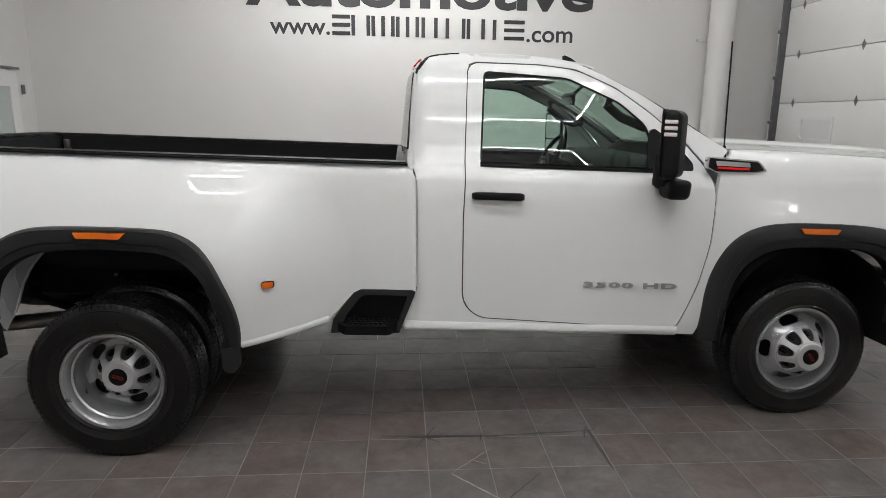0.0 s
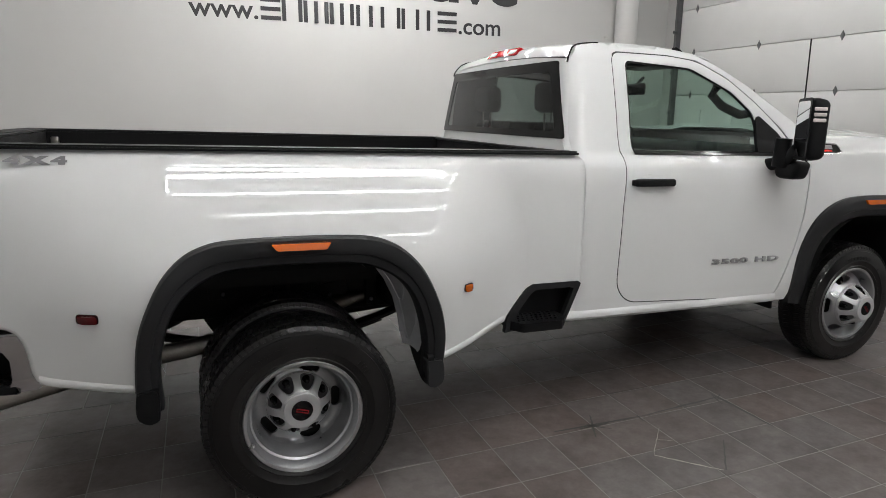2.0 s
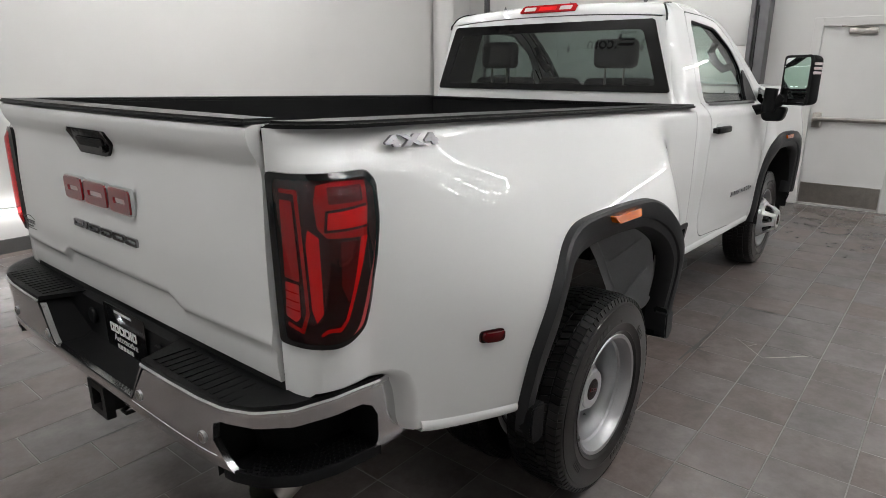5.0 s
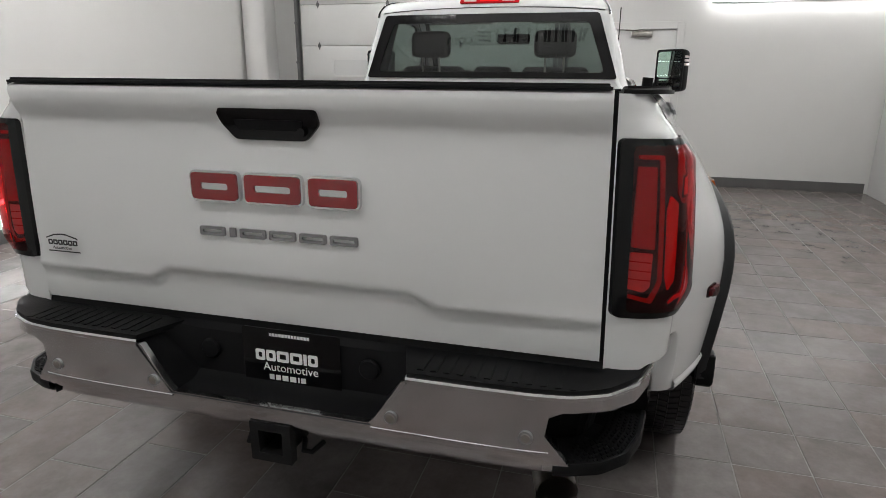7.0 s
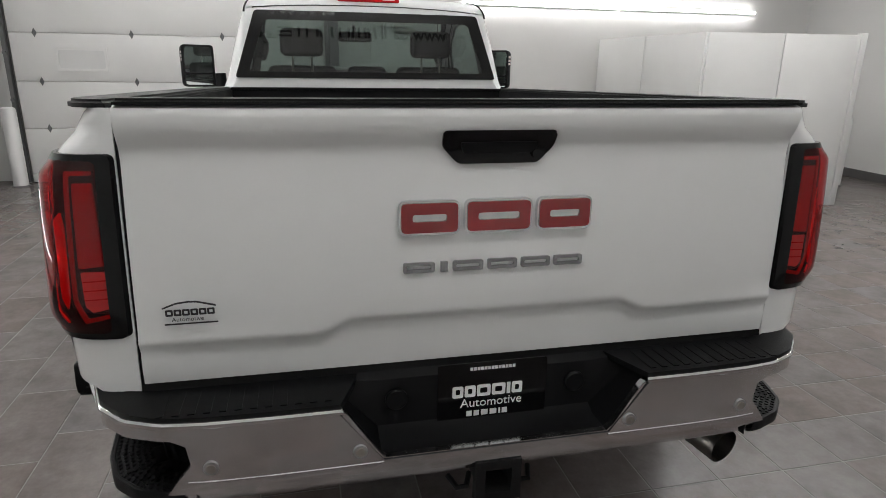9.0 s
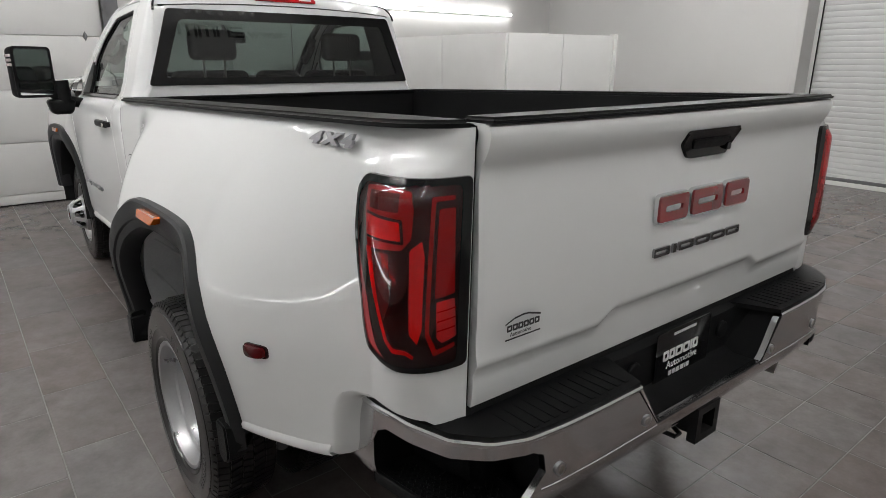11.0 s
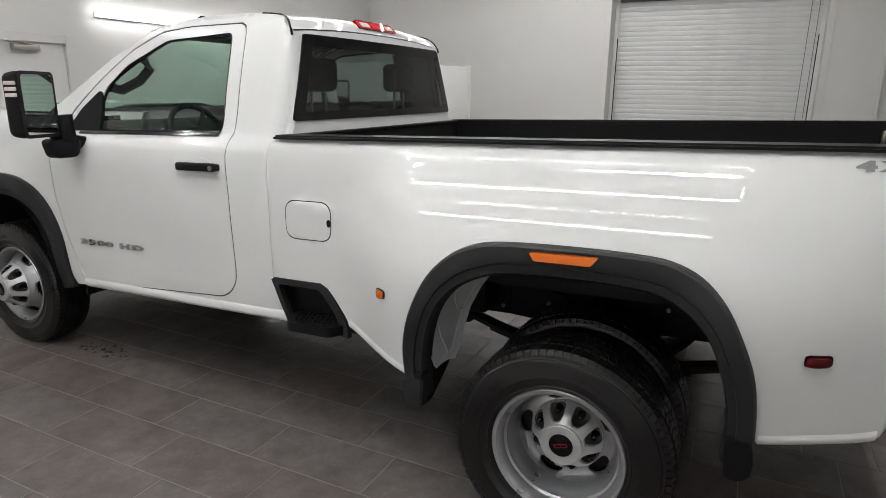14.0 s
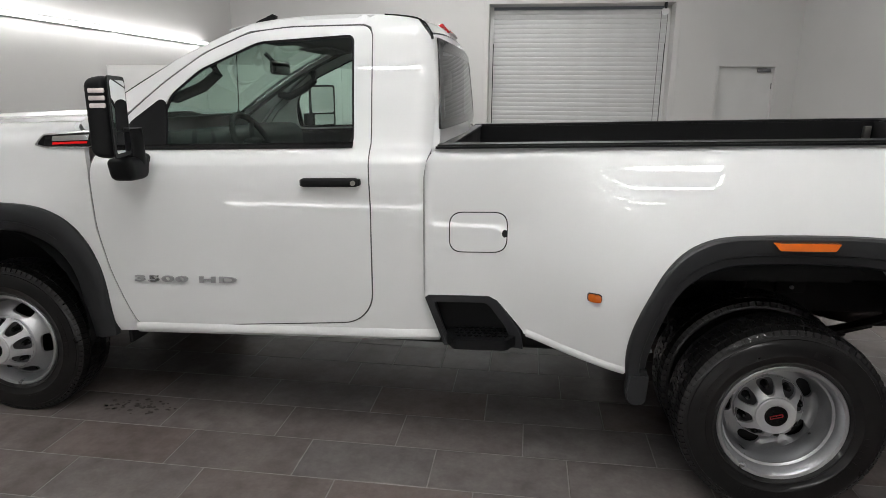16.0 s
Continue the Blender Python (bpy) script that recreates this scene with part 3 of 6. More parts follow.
STRIPS = []
for ya, yb in ((-2.40, -1.90), (1.95, 2.44)):
    STRIPS += [((-0.5, ya), (2.9, ya)), ((-0.5, yb), (2.9, yb)), ((-0.5, ya + 0.06), (-0.5, yb - 0.06)), ((2.9, ya + 0.06), (2.9, yb - 0.06))]
STRIPS += [((-0.2, -4.8), (3.65, -4.8)), ((-0.2, -3.55), (3.65, -3.55)), ((3.65, -4.74), (3.65, -3.61)), ((0.3, -6.0), (3.65, -6.0)), ((-0.2, 3.2), (2.9, 3.2)), ((-0.2, 4.05), (2.9, 4.05)),
           # added fill strips: brighten the tailgate and the end walls
           ((-2.7, -2.4), (-2.7, 2.4)), ((5.2, -1.2), (5.2, 3.4))]
ZS = CEIL - 0.06
for (xa, ya), (xb, yb) in STRIPS:
    s = tagged(holder("ceiling_or_fill_lamp"), "lit linear lamp under the ceiling, some added as fill", "lamp", "ceiling lamps")
    w = 0.021
    bm = box(min(xa, xb) - (w if xa == xb else 0), max(xa, xb) + (w if xa == xb else 0), min(ya, yb) - (w if ya == yb else 0), max(ya, yb) + (w if ya == yb else 0), ZS + 0.012, CEIL - 0.002, 0.004, 1)
    part("housing", bm, DOORWHITE, s, smooth=0)
    bm = box(min(xa, xb) + 0.02 - (w - 0.01 if xa == xb else 0) - (0.02 if xa == xb else 0), max(xa, xb) - 0.02 + (w - 0.01 if xa == xb else 0) + (0.02 if xa == xb else 0),
             min(ya, yb) + 0.02 - (w - 0.01 if ya == yb else 0) - (0.02 if ya == yb else 0), max(ya, yb) - 0.02 + (w - 0.01 if ya == yb else 0) + (0.02 if ya == yb else 0), ZS, ZS + 0.012)
    part("diffuser", bm, BULB, s, smooth=0)

# ---- the truck ----
def islands(bm):
    """Splits a bmesh into its loose pieces."""
    left, out = set(bm.verts), []
    while left:
        todo, seen = [left.pop()], set()
        while todo:
            v = todo.pop()
            if v not in seen:
                seen.add(v)
                todo += [e.other_vert(v) for e in v.link_edges if e.other_vert(v) not in seen]
        left -= seen
        own = bmesh.new()
        made = {v: own.verts.new(v.co) for v in seen}
        for f in {f for v in seen for f in v.link_faces}:
            own.faces.new([made[v] for v in f.verts])
        out.append(own)
    bm.free()
    return sorted(out, key=lambda b: (round(min(v.co.x for v in b.verts), 4), round(min(v.co.y for v in b.verts), 4)))


# x forward from the rear axle, y to its left, z up; body heights are before the nose-down rake
truck = tagged(holder("pickup_truck"), "white regular-cab dually pickup truck with a long bed", "truck")


def body(name, bm, mat, parent=None, label="", smooth=38):
    return part(name, bm, mat, parent or truck, label, smooth, rake=True)


def both(name, bm, mat, parent=None, label="", smooth=38):
    other = mirrored(bm)
    return body(name, bm, mat, parent, label, smooth), body(name, other, mat, parent, label, smooth)


CAB_Y = spline([(0.54, 0.915), (0.575, 0.945), (0.62, 0.956), (0.66, 0.957), (0.70, 0.960), (0.85, 0.966), (1.10, 0.979), (1.30, 0.983), (1.38, 0.975), (1.43, 0.945), (1.465, 0.905),
                (1.70, 0.832), (1.90, 0.770), (1.95, 0.752), (1.985, 0.728), (2.01, 0.690)])
ROOF_Z = spline([(1.46, 1.956), (1.495, 2.004), (1.55, 2.030), (1.70, 2.047), (1.95, 2.052), (2.15, 2.044), (2.32, 2.020), (2.40, 1.996)])


def cab(x, z, out=0.0):
    y = CAB_Y(z)
    w = min(max((1.52 - x) / 0.095, 0), 1)
    y -= (0.035 + 0.04 * ease(1.4, 1.5, z)) * (1 - math.sqrt(1 - w * w)) * ease(0.5, 0.8, z)
    return (x, y + out, z)


FEND_Y = spline([(0.54, 0.93), (0.66, 0.955), (0.85, 0.966), (1.10, 0.980), (1.30, 0.984), (1.42, 0.976), (1.50, 0.958), (1.54, 0.935), (1.565, 0.900), (1.580, 0.85)])


def fender(x, z, out=0.0):
    y = FEND_Y(z) + 0.035 * ease(2.99, 3.25, x) * ease(1.38, 1.15, z)
    y -= 0.30 * max(0, (x - 4.15) / 0.5) ** 2.2
    return (x, y + out, z)


BED_Y = spline([(0.54, 0.955), (0.60, 0.972), (0.75, 0.982), (1.05, 0.990), (1.30, 0.990), (1.39, 0.984), (1.425, 0.975), (1.448, 0.955)])


BULGE = spline([(0.50, 1.06), (0.80, 1.06), (0.90, 1.05), (1.00, 0.995), (1.08, 0.895), (1.15, 0.765), (1.25, 0.54), (1.285, 0.44), (1.335, 0.290), (1.39, 0.128), (1.42, 0.054), (1.448, 0.0), (1.50, -0.08)])


def bed_y(x, z):
    f = (1 - ease(0.52 + 0.10 * ease(1.0, 1.35, z), 1.13 - 0.1 * ease(1.0, 1.4, z), x)) * (1 - ease(-0.45, -1.30, x))
    return BED_Y(z) + 0.242 * f * BULGE(z) - 0.02 * f * ease(0.9, 0.55, z)


def gate_w(z):
    """Half the tailgate's width, a little narrower at the top."""
    return 0.856 - 0.014 * min(max((z - 0.80) / 0.65, 0), 1)


UR, UE = -1.08, -1.30  # where the bed side turns, and its inner rear end, along the surface


corner_a = np.linspace(0, math.pi / 2, 500)
corner_c, corner_s = np.cos(corner_a).clip(1e-6) ** 0.62, np.sin(corner_a).clip(1e-6) ** 0.62
corner_l = np.r_[0, np.cumsum(np.hypot(0.155 * np.diff(corner_s), 0.13 * np.diff(corner_c)))]
corner_l = corner_l / corner_l[-1]


def bed(x, z, out=0.0):
    y = bed_y(max(x, UR), z)
    if x < UR:
        k = min((x - UR) / (UE - UR), 1.0)
        c, s = float(np.interp(k, corner_l, corner_c)), float(np.interp(k, corner_l, corner_s))
        soft = ease(1.345, 1.41, z)
        c, s = c ** (1 + 0.55 * soft), s ** (1 + 0.55 * soft)
        y -= 0.030 * soft
        nrm = Vector((-s ** 2.2 / 0.155, c ** 2.2 / 0.13)).normalized()
        inner = gate_w(z) + 0.010
        return (UR - 0.155 * s + out * nrm.x, inner + (y - inner) * c + out * nrm.y, z)
    y -= 0.030 * ease(1.345, 1.41, z) * ease(-0.80, UR, x)
    w = min(max((x - 1.413) / 0.04, 0), 1)
    y -= 0.02 * (1 - math.sqrt(1 - w * w))
    return (x, y + out, z)


def lap(points):
    """Outline points of the rear corner, from angle to length along the surface."""
    return [(u if u >= UR else UR + (UE - UR) * float(np.interp((u - UR) / (UE - UR) * math.pi / 2, corner_a, corner_l)), v) for u, v in points]


def chaikin(points, times=2):
    """An open outline with its corners cut round."""
    for _ in range(times):
        q = [points[0]]
        for (ax, ay), (bx, by) in zip(points, points[1:]):
            q += [(ax * 0.75 + bx * 0.25, ay * 0.75 + by * 0.25), (ax * 0.25 + bx * 0.75, ay * 0.25 + by * 0.75)]
        points = q + [points[-1]]
    return points


# arch outlines, from the front foot over the top to the rear foot
ARCH_OUT = [(0.585, 0.500), (0.612, 0.64), (0.590, 0.79), (0.525, 0.95), (0.475, 1.03), (0.411, 1.088), (0.33, 1.122), (0.255, 1.134), (0.10, 1.139), (-0.10, 1.139), (-0.25, 1.134), (-0.33, 1.124),
            (-0.411, 1.092), (-0.475, 1.035), (-0.525, 0.96), (-0.590, 0.81), (-0.612, 0.66), (-0.618, 0.500)]
ARCH_IN = [(0.515, 0.490), (0.528, 0.60), (0.512, 0.713), (0.478, 0.83), (0.448, 0.895), (0.400, 0.950), (0.330, 0.990), (0.245, 1.016), (0.10, 1.024), (-0.10, 1.024), (-0.25, 1.016), (-0.330, 0.995),
           (-0.400, 0.955), (-0.448, 0.905), (-0.478, 0.85), (-0.515, 0.73), (-0.532, 0.61), (-0.525, 0.490)]
FA_OUT = [(2.975, 0.56), (2.985, 0.68), (2.995, 0.86), (3.03, 0.99), (3.085, 1.095), (3.16, 1.170), (3.26, 1.210), (3.42, 1.225), (3.60, 1.226), (3.78, 1.222), (3.93, 1.207), (4.03, 1.165), (4.105, 1.085),
          (4.16, 0.97), (4.19, 0.83), (4.20, 0.66)]
FA_IN = [(3.125, 0.54), (3.135, 0.66), (3.132, 0.80), (3.155, 0.91), (3.20, 0.99), (3.26, 1.045), (3.345, 1.078), (3.45, 1.090), (3.60, 1.092), (3.74, 1.088), (3.85, 1.075), (3.94, 1.04), (4.00, 0.98),
         (4.045, 0.89), (4.065, 0.78), (4.07, 0.66)]

ARCH_OUT, ARCH_IN, FA_OUT, FA_IN = chaikin(ARCH_OUT), chaikin(ARCH_IN), chaikin(FA_OUT), chaikin(FA_IN)

# bed sides with the wheel opening, step opening and lamp opening
STEP_OUT = [(1.008, 0.578), (1.022, 0.655), (1.128, 0.792), (1.165, 0.812), (1.428, 0.812), (1.445, 0.800), (1.360, 0.575)]
CUT = lap([(-1.30, 0.768), (-1.272, 0.768), (-1.250, 0.780), (-1.225, 0.797), (-1.16, 0.810), (-1.11, 0.818)]) + chaikin([(-1.07, 0.822), (-1.02, 0.820), (-0.978, 0.795), (-0.955, 0.745), (-0.948, 0.690), (-0.945, 0.640)])
bed_outline = ([(1.447, 0.80), (1.447, 1.365), (1.442, 1.395), (1.428, 1.424), (1.410, 1.441), (1.39, 1.448)] + [(x, 1.448) for x in np.arange(1.3, -1.0, -0.1)] + [(-1.03, 1.449), (-1.10, 1.449), (-1.20, 1.449), (-1.30, 1.449)]
               + CUT + [(-0.932, 0.604), (-0.90, 0.594), (-0.84, 0.588), (-0.70, 0.578), (-0.60, 0.570)]
               + [(x * 0.985, z - 0.008) for x, z in ARCH_OUT[::-1] if z > 0.64] + [(0.600, 0.568), (0.70, 0.585), (0.85, 0.612), (1.008, 0.648)] + [(1.016, 0.665)] + STEP_OUT[2:6])
us = np.r_[np.arange(1.43, -1.06, -0.025), np.linspace(-1.08, -1.295, 24)]
LAMP = rounded(lap([(-1.298, 1.352), (-1.058, 1.352), (-1.036, 1.322), (-1.040, 1.225), (-1.062, 1.135), (-1.084, 1.045), (-1.102, 0.970), (-1.120, 0.938), (-1.150, 0.926), (-1.298, 0.922)]), 0.016, 4)
bs = sheet(bed_outline, bed, 0.022, us=us, hem=(0, -0.03, 0), edge=0.022, true=True)
for v in bs.verts:
    if v.co.x < -1.225 and v.co.y < gate_w(v.co.z) + 0.004:
        v.co.x, v.co.y = v.co.x + 0.03, gate_w(v.co.z) + 0.0105
both("bed_side", bs, WHITE, label="white flared dually bed side")

# return of the bed side above the bumper
cut = spread(CUT + [(-0.934, 0.608)], 48)
rows = [[] for _ in range(6)]
for n, (u, v) in enumerate(cut):
    p = Vector(bed(u, v))
    (ua, va), (ub, vb) = cut[max(n - 1, 0)], cut[min(n + 1, len(cut) - 1)]
    d = Vector((ub - ua, vb - va)).normalized()
    k = ease(-1.22, -1.12, u)
    for r, (a, b) in zip(rows, ((0, 0), (0.004, -0.002), (0.010, -0.007), (0.018, -0.018), (0.026, -0.042), (0.028, -0.09))):
        r.append(p + Vector((d.y * a * k + 0.4 * a * (1 - k), b * k, -d.x * a * k)))
both("bumper_return", strip(rows), WHITE)

# lower roll along the bed side's edge
for foot in ([(0.605, 0.569), (0.72, 0.589), (0.86, 0.614), (1.0, 0.645)], [(-0.62, 0.572), (-0.72, 0.580), (-0.84, 0.589), (-0.90, 0.595), (-0.938, 0.604)]):
    line = spread(foot, 12)
    rows = [[Vector(bed(x, z + dz, o)) for x, z in line] for dz, o in ((0.028, 0.001), (0.018, 0.008), (0.004, 0.010), (-0.006, 0.004), (-0.008, -0.03))]
    both("lower_lip", strip(rows), WHITE)


def flare(outer, inner, surf, name, lower, lift=0.0):
    a, b = spread(outer, 90), spread(inner, 90)
    rows = []
    for k, o in ((0.0, -0.012), (0.02, 0.016), (0.10, 0.026), (0.45, 0.032), (0.62, 0.028), (0.66, 0.020), (0.92, 0.016), (1.0, 0.004), (1.02, -0.03), (1.02, -0.06)):
        rows.append([])
        for p, q in zip(a, b):
            x, z = p[0] + (q[0] - p[0]) * k, p[1] + (q[1] - p[1]) * k
            y0 = surf(p[0], max(p[1], lower))[1]
            rows[-1].append((x, y0 + o + lift - 0.012 * k, z))
    bm = strip(rows)
    ends = [[r[0] for r in rows], [r[-1] for r in rows]]
    for e in ends:
        vs = [bm.verts.new(p) for p in e]
        bm.faces.new(vs)
    return both(name, bm, FLARE, label="dark grey plastic wheel-arch flare")


flare(ARCH_OUT, ARCH_IN, bed, "wheel_arch_flare", 0.60, 0.008)
flare(FA_OUT, FA_IN, fender, "wheel_arch_flare", 0.60)


def marker(x0, x1, z0, z1, surf, out, mat, name, label, sides=(1, -1), slant=0.014):
    """A small lamp lens that follows the surface."""
    o = rounded([(x0 + slant, z0), (x1 - slant, z0), (x1, z1), (x0, z1)], 0.006, 3)
    bm = sheet(o, lambda u, v: surf(u, v, out), 0.03, hem=(0, -0.03, 0))
    for s, b in zip((1, -1), (bm, mirrored(bm))):
        if s in sides:
            body(name, b, mat, None, label)


marker(-0.105, 0.122, 1.093, 1.118, bed, 0.044, AMBER, "flare_lamp", "amber lamp in the arch flare", slant=0.02)
marker(3.435, 3.655, 1.172, 1.200, fender, 0.034, AMBER, "flare_lamp", "amber lamp in the arch flare", slant=0.02)
for x, z, m, lab in ((0.737, 0.876, AMBER, "amber side marker lamp"), (-0.745, 0.863, MIDRED, "dark red side marker lamp")):
    w = 0.027 if m is AMBER else 0.037
    base = sheet(rounded([(x - w, z - 0.018), (x + w, z - 0.018), (x + w, z + 0.018), (x - w, z + 0.018)], 0.012, 3), lambda u, v: bed(u, v, 0.006), 0.02, hem=(0, -0.02, 0))
    lens = sheet(rounded([(x - w * 0.88, z - 0.0145), (x + w * 0.88, z - 0.0145), (x + w * 0.88, z + 0.0145), (x - w * 0.88, z + 0.0145)], 0.010, 3), lambda u, v, x=x, z=z, w=w: bed(u, v, 0.010 + 0.016 * max(0, 1 - ((u - x) / w) ** 2) * max(0, 1 - ((v - z) / 0.03) ** 2)), 0.012, hem=(0, -0.02, 0))
    for s in (1, -1):
        o = body("marker_lamp", base.copy() if s > 0 else mirrored(base), BLACK if m is AMBER else DARKRED, None, lab)
        body("lens", lens.copy() if s > 0 else mirrored(lens), m, o)
    base.free()
    lens.free()

# corner steps in the bed sides
ring = sheet(STEP_OUT, lambda u, v: (u, bed_y(u, max(v, 0.62)) + 0.007, v), 0.03, holes=[rounded([(1.068, 0.622), (1.088, 0.672), (1.160, 0.767), (1.182, 0.782), (1.408, 0.782), (1.350, 0.622)], 0.02)], hem=(0, -0.03, 0))
both("corner_step", ring, FLARE, label="black plastic corner step set in the bed side")
pocket = strip([[(1.045, y, 0.615), (1.068, y, 0.68), (1.155, y, 0.788), (1.415, y, 0.788), (1.356, y, 0.60)] for y in (0.985, 0.82)] + [[(1.2, 0.82, 0.65)] * 5])
both("pocket", pocket, BLACK, None)
both("pocket_back", prism([(1.030, 0.600), (1.065, 0.675), (1.150, 0.795), (1.422, 0.795), (1.364, 0.600)], lambda u, v, w: (u, 0.900 + w, v), 0.012), BLACK)
tread = prism(rounded([(1.03, 0.975), (1.08, 1.055), (1.310, 1.055), (1.352, 0.975), (1.352, 0.84), (1.05, 0.84)], 0.02, 3), lambda u, v, w: (u, v, 0.588 + w), 0.045)
for i in range(9):
    for j in range(5):
        cx, cy = 1.085 + i * 0.026 + (j % 2) * 0.012, 0.88 + j * 0.032
        join(tread, prism([(cx - 0.009, cy), (cx, cy + 0.009), (cx + 0.009, cy), (cx, cy - 0.009)], lambda u, v, w: (u, v, 0.6325 + w), 0.007))
both("step_tread", tread, BLACK)

# cab side, door and fender
WIN = rounded([(1.775, 1.462), (1.800, 1.935), (2.245, 1.918), (2.52, 1.803), (2.655, 1.694), (2.690, 1.60), (2.690, 1.462)], 0.035, 5)
DOOR = rounded([(1.835 + 0.142 * math.cos(a), 0.802 + 0.142 * math.sin(a)) for a in np.linspace(1.5 * math.pi, math.pi, 9)] + [(1.690, 1.20), (1.722, 1.972), (2.10, 1.976), (2.29, 1.958), (2.50, 1.872), (2.68, 1.752), (2.86, 1.605), (2.975, 1.478), (2.997, 1.36), (2.994, 1.10), (2.955, 0.88), (2.90, 0.725), (2.85, 0.612)], 0.06, 6)
door_bm = sheet(DOOR, cab, 0.03, holes=[WIN], hem=(0, -0.025, 0), edge=0.03, true=True)
doors = both("door", door_bm, WHITE, label="white cab door")
# dark grey rod laid in the door gap, standing in for its shade
seam = [Vector(cab(u, v, -0.007)) for u, v in resample([(2.35 + (u - 2.35) * 1.0025, 1.3 + (v - 1.3) * 1.003) for u, v in DOOR], 0.03)]
seam_bm = sweep(seam + seam[:1], 0.0048, 6)
g = 0.005
top_edge = [(x, ROOF_Z(x) - 0.028) for x in np.arange(2.30, 1.47, -0.06)]
cab_outline = ([(1.372, 0.602), (1.386, 0.591), (2.862, 0.585), (2.855, 0.612 - g), *[(1.835 + 0.149 * math.cos(a), 0.802 + 0.149 * math.sin(a)) for a in np.linspace(1.5 * math.pi, math.pi, 9)], (1.684, 1.20), (1.715, 1.930), (1.728, 1.966), (1.76, 1.980),
               (2.10, 1.982), (2.29, 1.965), (2.50, 1.879), (2.68, 1.759), (2.865, 1.611), (2.985, 1.486), (3.06, 1.53), (3.10, 1.578), (2.99, 1.638), (2.859, 1.715), (2.636, 1.846), (2.44, 1.938), (2.35, 1.974)]
               + top_edge + [(1.466, 1.922), (1.452, 1.90), (1.428, 1.70), (1.420, 1.52), (1.426, 1.46), (1.446, 1.40), (1.456, 1.33), (1.456, 0.84), (1.450, 0.805)])
both("cab_side", sheet(cab_outline, cab, 0.03, hem=(0, -0.03, 0), edge=0.03, true=True), WHITE, label="white cab side and roof rail")
# white strip added behind the cab-bed gap to keep it from going black
both("gap_back", box(1.428, 1.470, 0.915, 0.948, 0.82, 1.385), WHITE)
# rocker roll below the door
line = spread([(1.386, 0.592), (2.862, 0.585)], 18)
both("rocker", strip([[Vector(cab(x, z + dz, o)) for x, z in line] for dz, o in ((0.045, 0.001), (0.03, 0.010), (0.008, 0.012), (-0.008, 0.002), (-0.012, -0.06))]), WHITE)

for d, s in zip(doors, (1, -1)):
    b = seam_bm.copy()
    body("door_seal", b if s > 0 else mirrored(b), SEAM, d, "grey rod for the shade in the door gap")
    pane_o = [(u + (0.01 if u < 2.2 else -0.0), v) for u, v in WIN]
    b = sheet(pane_o, lambda u, v: cab(u, v, -0.016), 0.08)
    body("window_pane", b if s > 0 else mirrored(b), PANE, d, "lightly tinted door glass")
    inner = [(2.222 + (u - 2.222) * 0.975, 1.69 + (v - 1.69) * 0.955) for u, v in WIN]
    b = sheet(WIN, lambda u, v: cab(u, v, -0.006), 0.05, holes=[inner], hem=(0, -0.012, 0))
    body("window_seal", b if s > 0 else mirrored(b), BLACK, d, "black rubber window seal")
    rows = [[cab(x, 1.462 + dz, o) for x in np.linspace(1.775, 2.80, 14)] for dz, o in ((0.014, -0.004), (0.012, 0.008), (-0.008, 0.014), (-0.012, 0.0))]
    b = strip(rows)
    body("belt_trim", b if s > 0 else mirrored(b), GLOSSBLACK, d, "black belt moulding")
    b = sheet(rounded([(2.655, 1.466), (2.672, 1.665), (2.700, 1.676), (2.83, 1.585), (2.90, 1.505), (2.90, 1.466)], 0.012, 3), lambda u, v: cab(u, v, 0.006), 0.05, hem=(0, -0.02, 0))
    body("mirror_sail", b if s > 0 else mirrored(b), BLACK, d, "black plastic mirror mount")
    # handle: cup behind, bar in front, key end
    cup = sheet([(1.858 + 0.085 * math.cos(a), 1.318 + 0.036 * math.sin(a)) for a in np.linspace(0, 2 * math.pi, 24, endpoint=False)], lambda u, v: cab(u, v, 0.003), 0.02, hem=(0, -0.004, 0))
    body("handle_cup", cup if s > 0 else mirrored(cup), WHITE, d)
    bar = box(1.732, 1.988, 0.998, 1.028, 1.286, 1.336, 0.014, 4)
    for v in bar.verts:
        v.co.y += -0.012 * ((v.co.x - 1.86) / 0.13) ** 2
        e = abs((v.co.x - 1.86) / 0.132)
        v.co.z = 1.311 + (v.co.z - 1.311) * (1 - 0.32 * e ** 3) + 0.005 * (1 - e ** 2)
    for xx in (1.745, 1.975):
        box(xx - 0.018, xx + 0.018, 0.970, 1.008, 1.296, 1.326, 0.006, 2, bar)
    h = body("door_handle", bar if s > 0 else mirrored(bar), BLACK, d, "black plastic pull handle")
    if s > 0:
        lock = tube((1.752, 1.010, 1.311), (1.752, 1.023, 1.311), 0.011, 16)
        body("lock_barrel", lock, STEEL, h)

    # model lettering on the door
    m = Matrix.Translation((2.335 if s < 0 else 2.838, s * 0.9705, 0.842)) @ Matrix.Rotation(0 if s < 0 else math.pi, 4, "Z") @ Matrix.Rotation(math.pi / 2, 4, "X")
    t = lettering("3500 HD", 0.050, 0.008, m, 1.15, 0.0016)
    xs = [v.co.x for v in t.verts]
    lo, hi = min(xs), max(xs)
    for v in t.verts:
        v.co.x = 2.33 + (v.co.x - lo) / (hi - lo) * 0.508
        v.co.z = 0.842 + (v.co.z - 0.842) * 0.82
    for one in islands(t):
        body("badge_letter", one, ALLOY, d, "chrome model lettering", smooth=0)

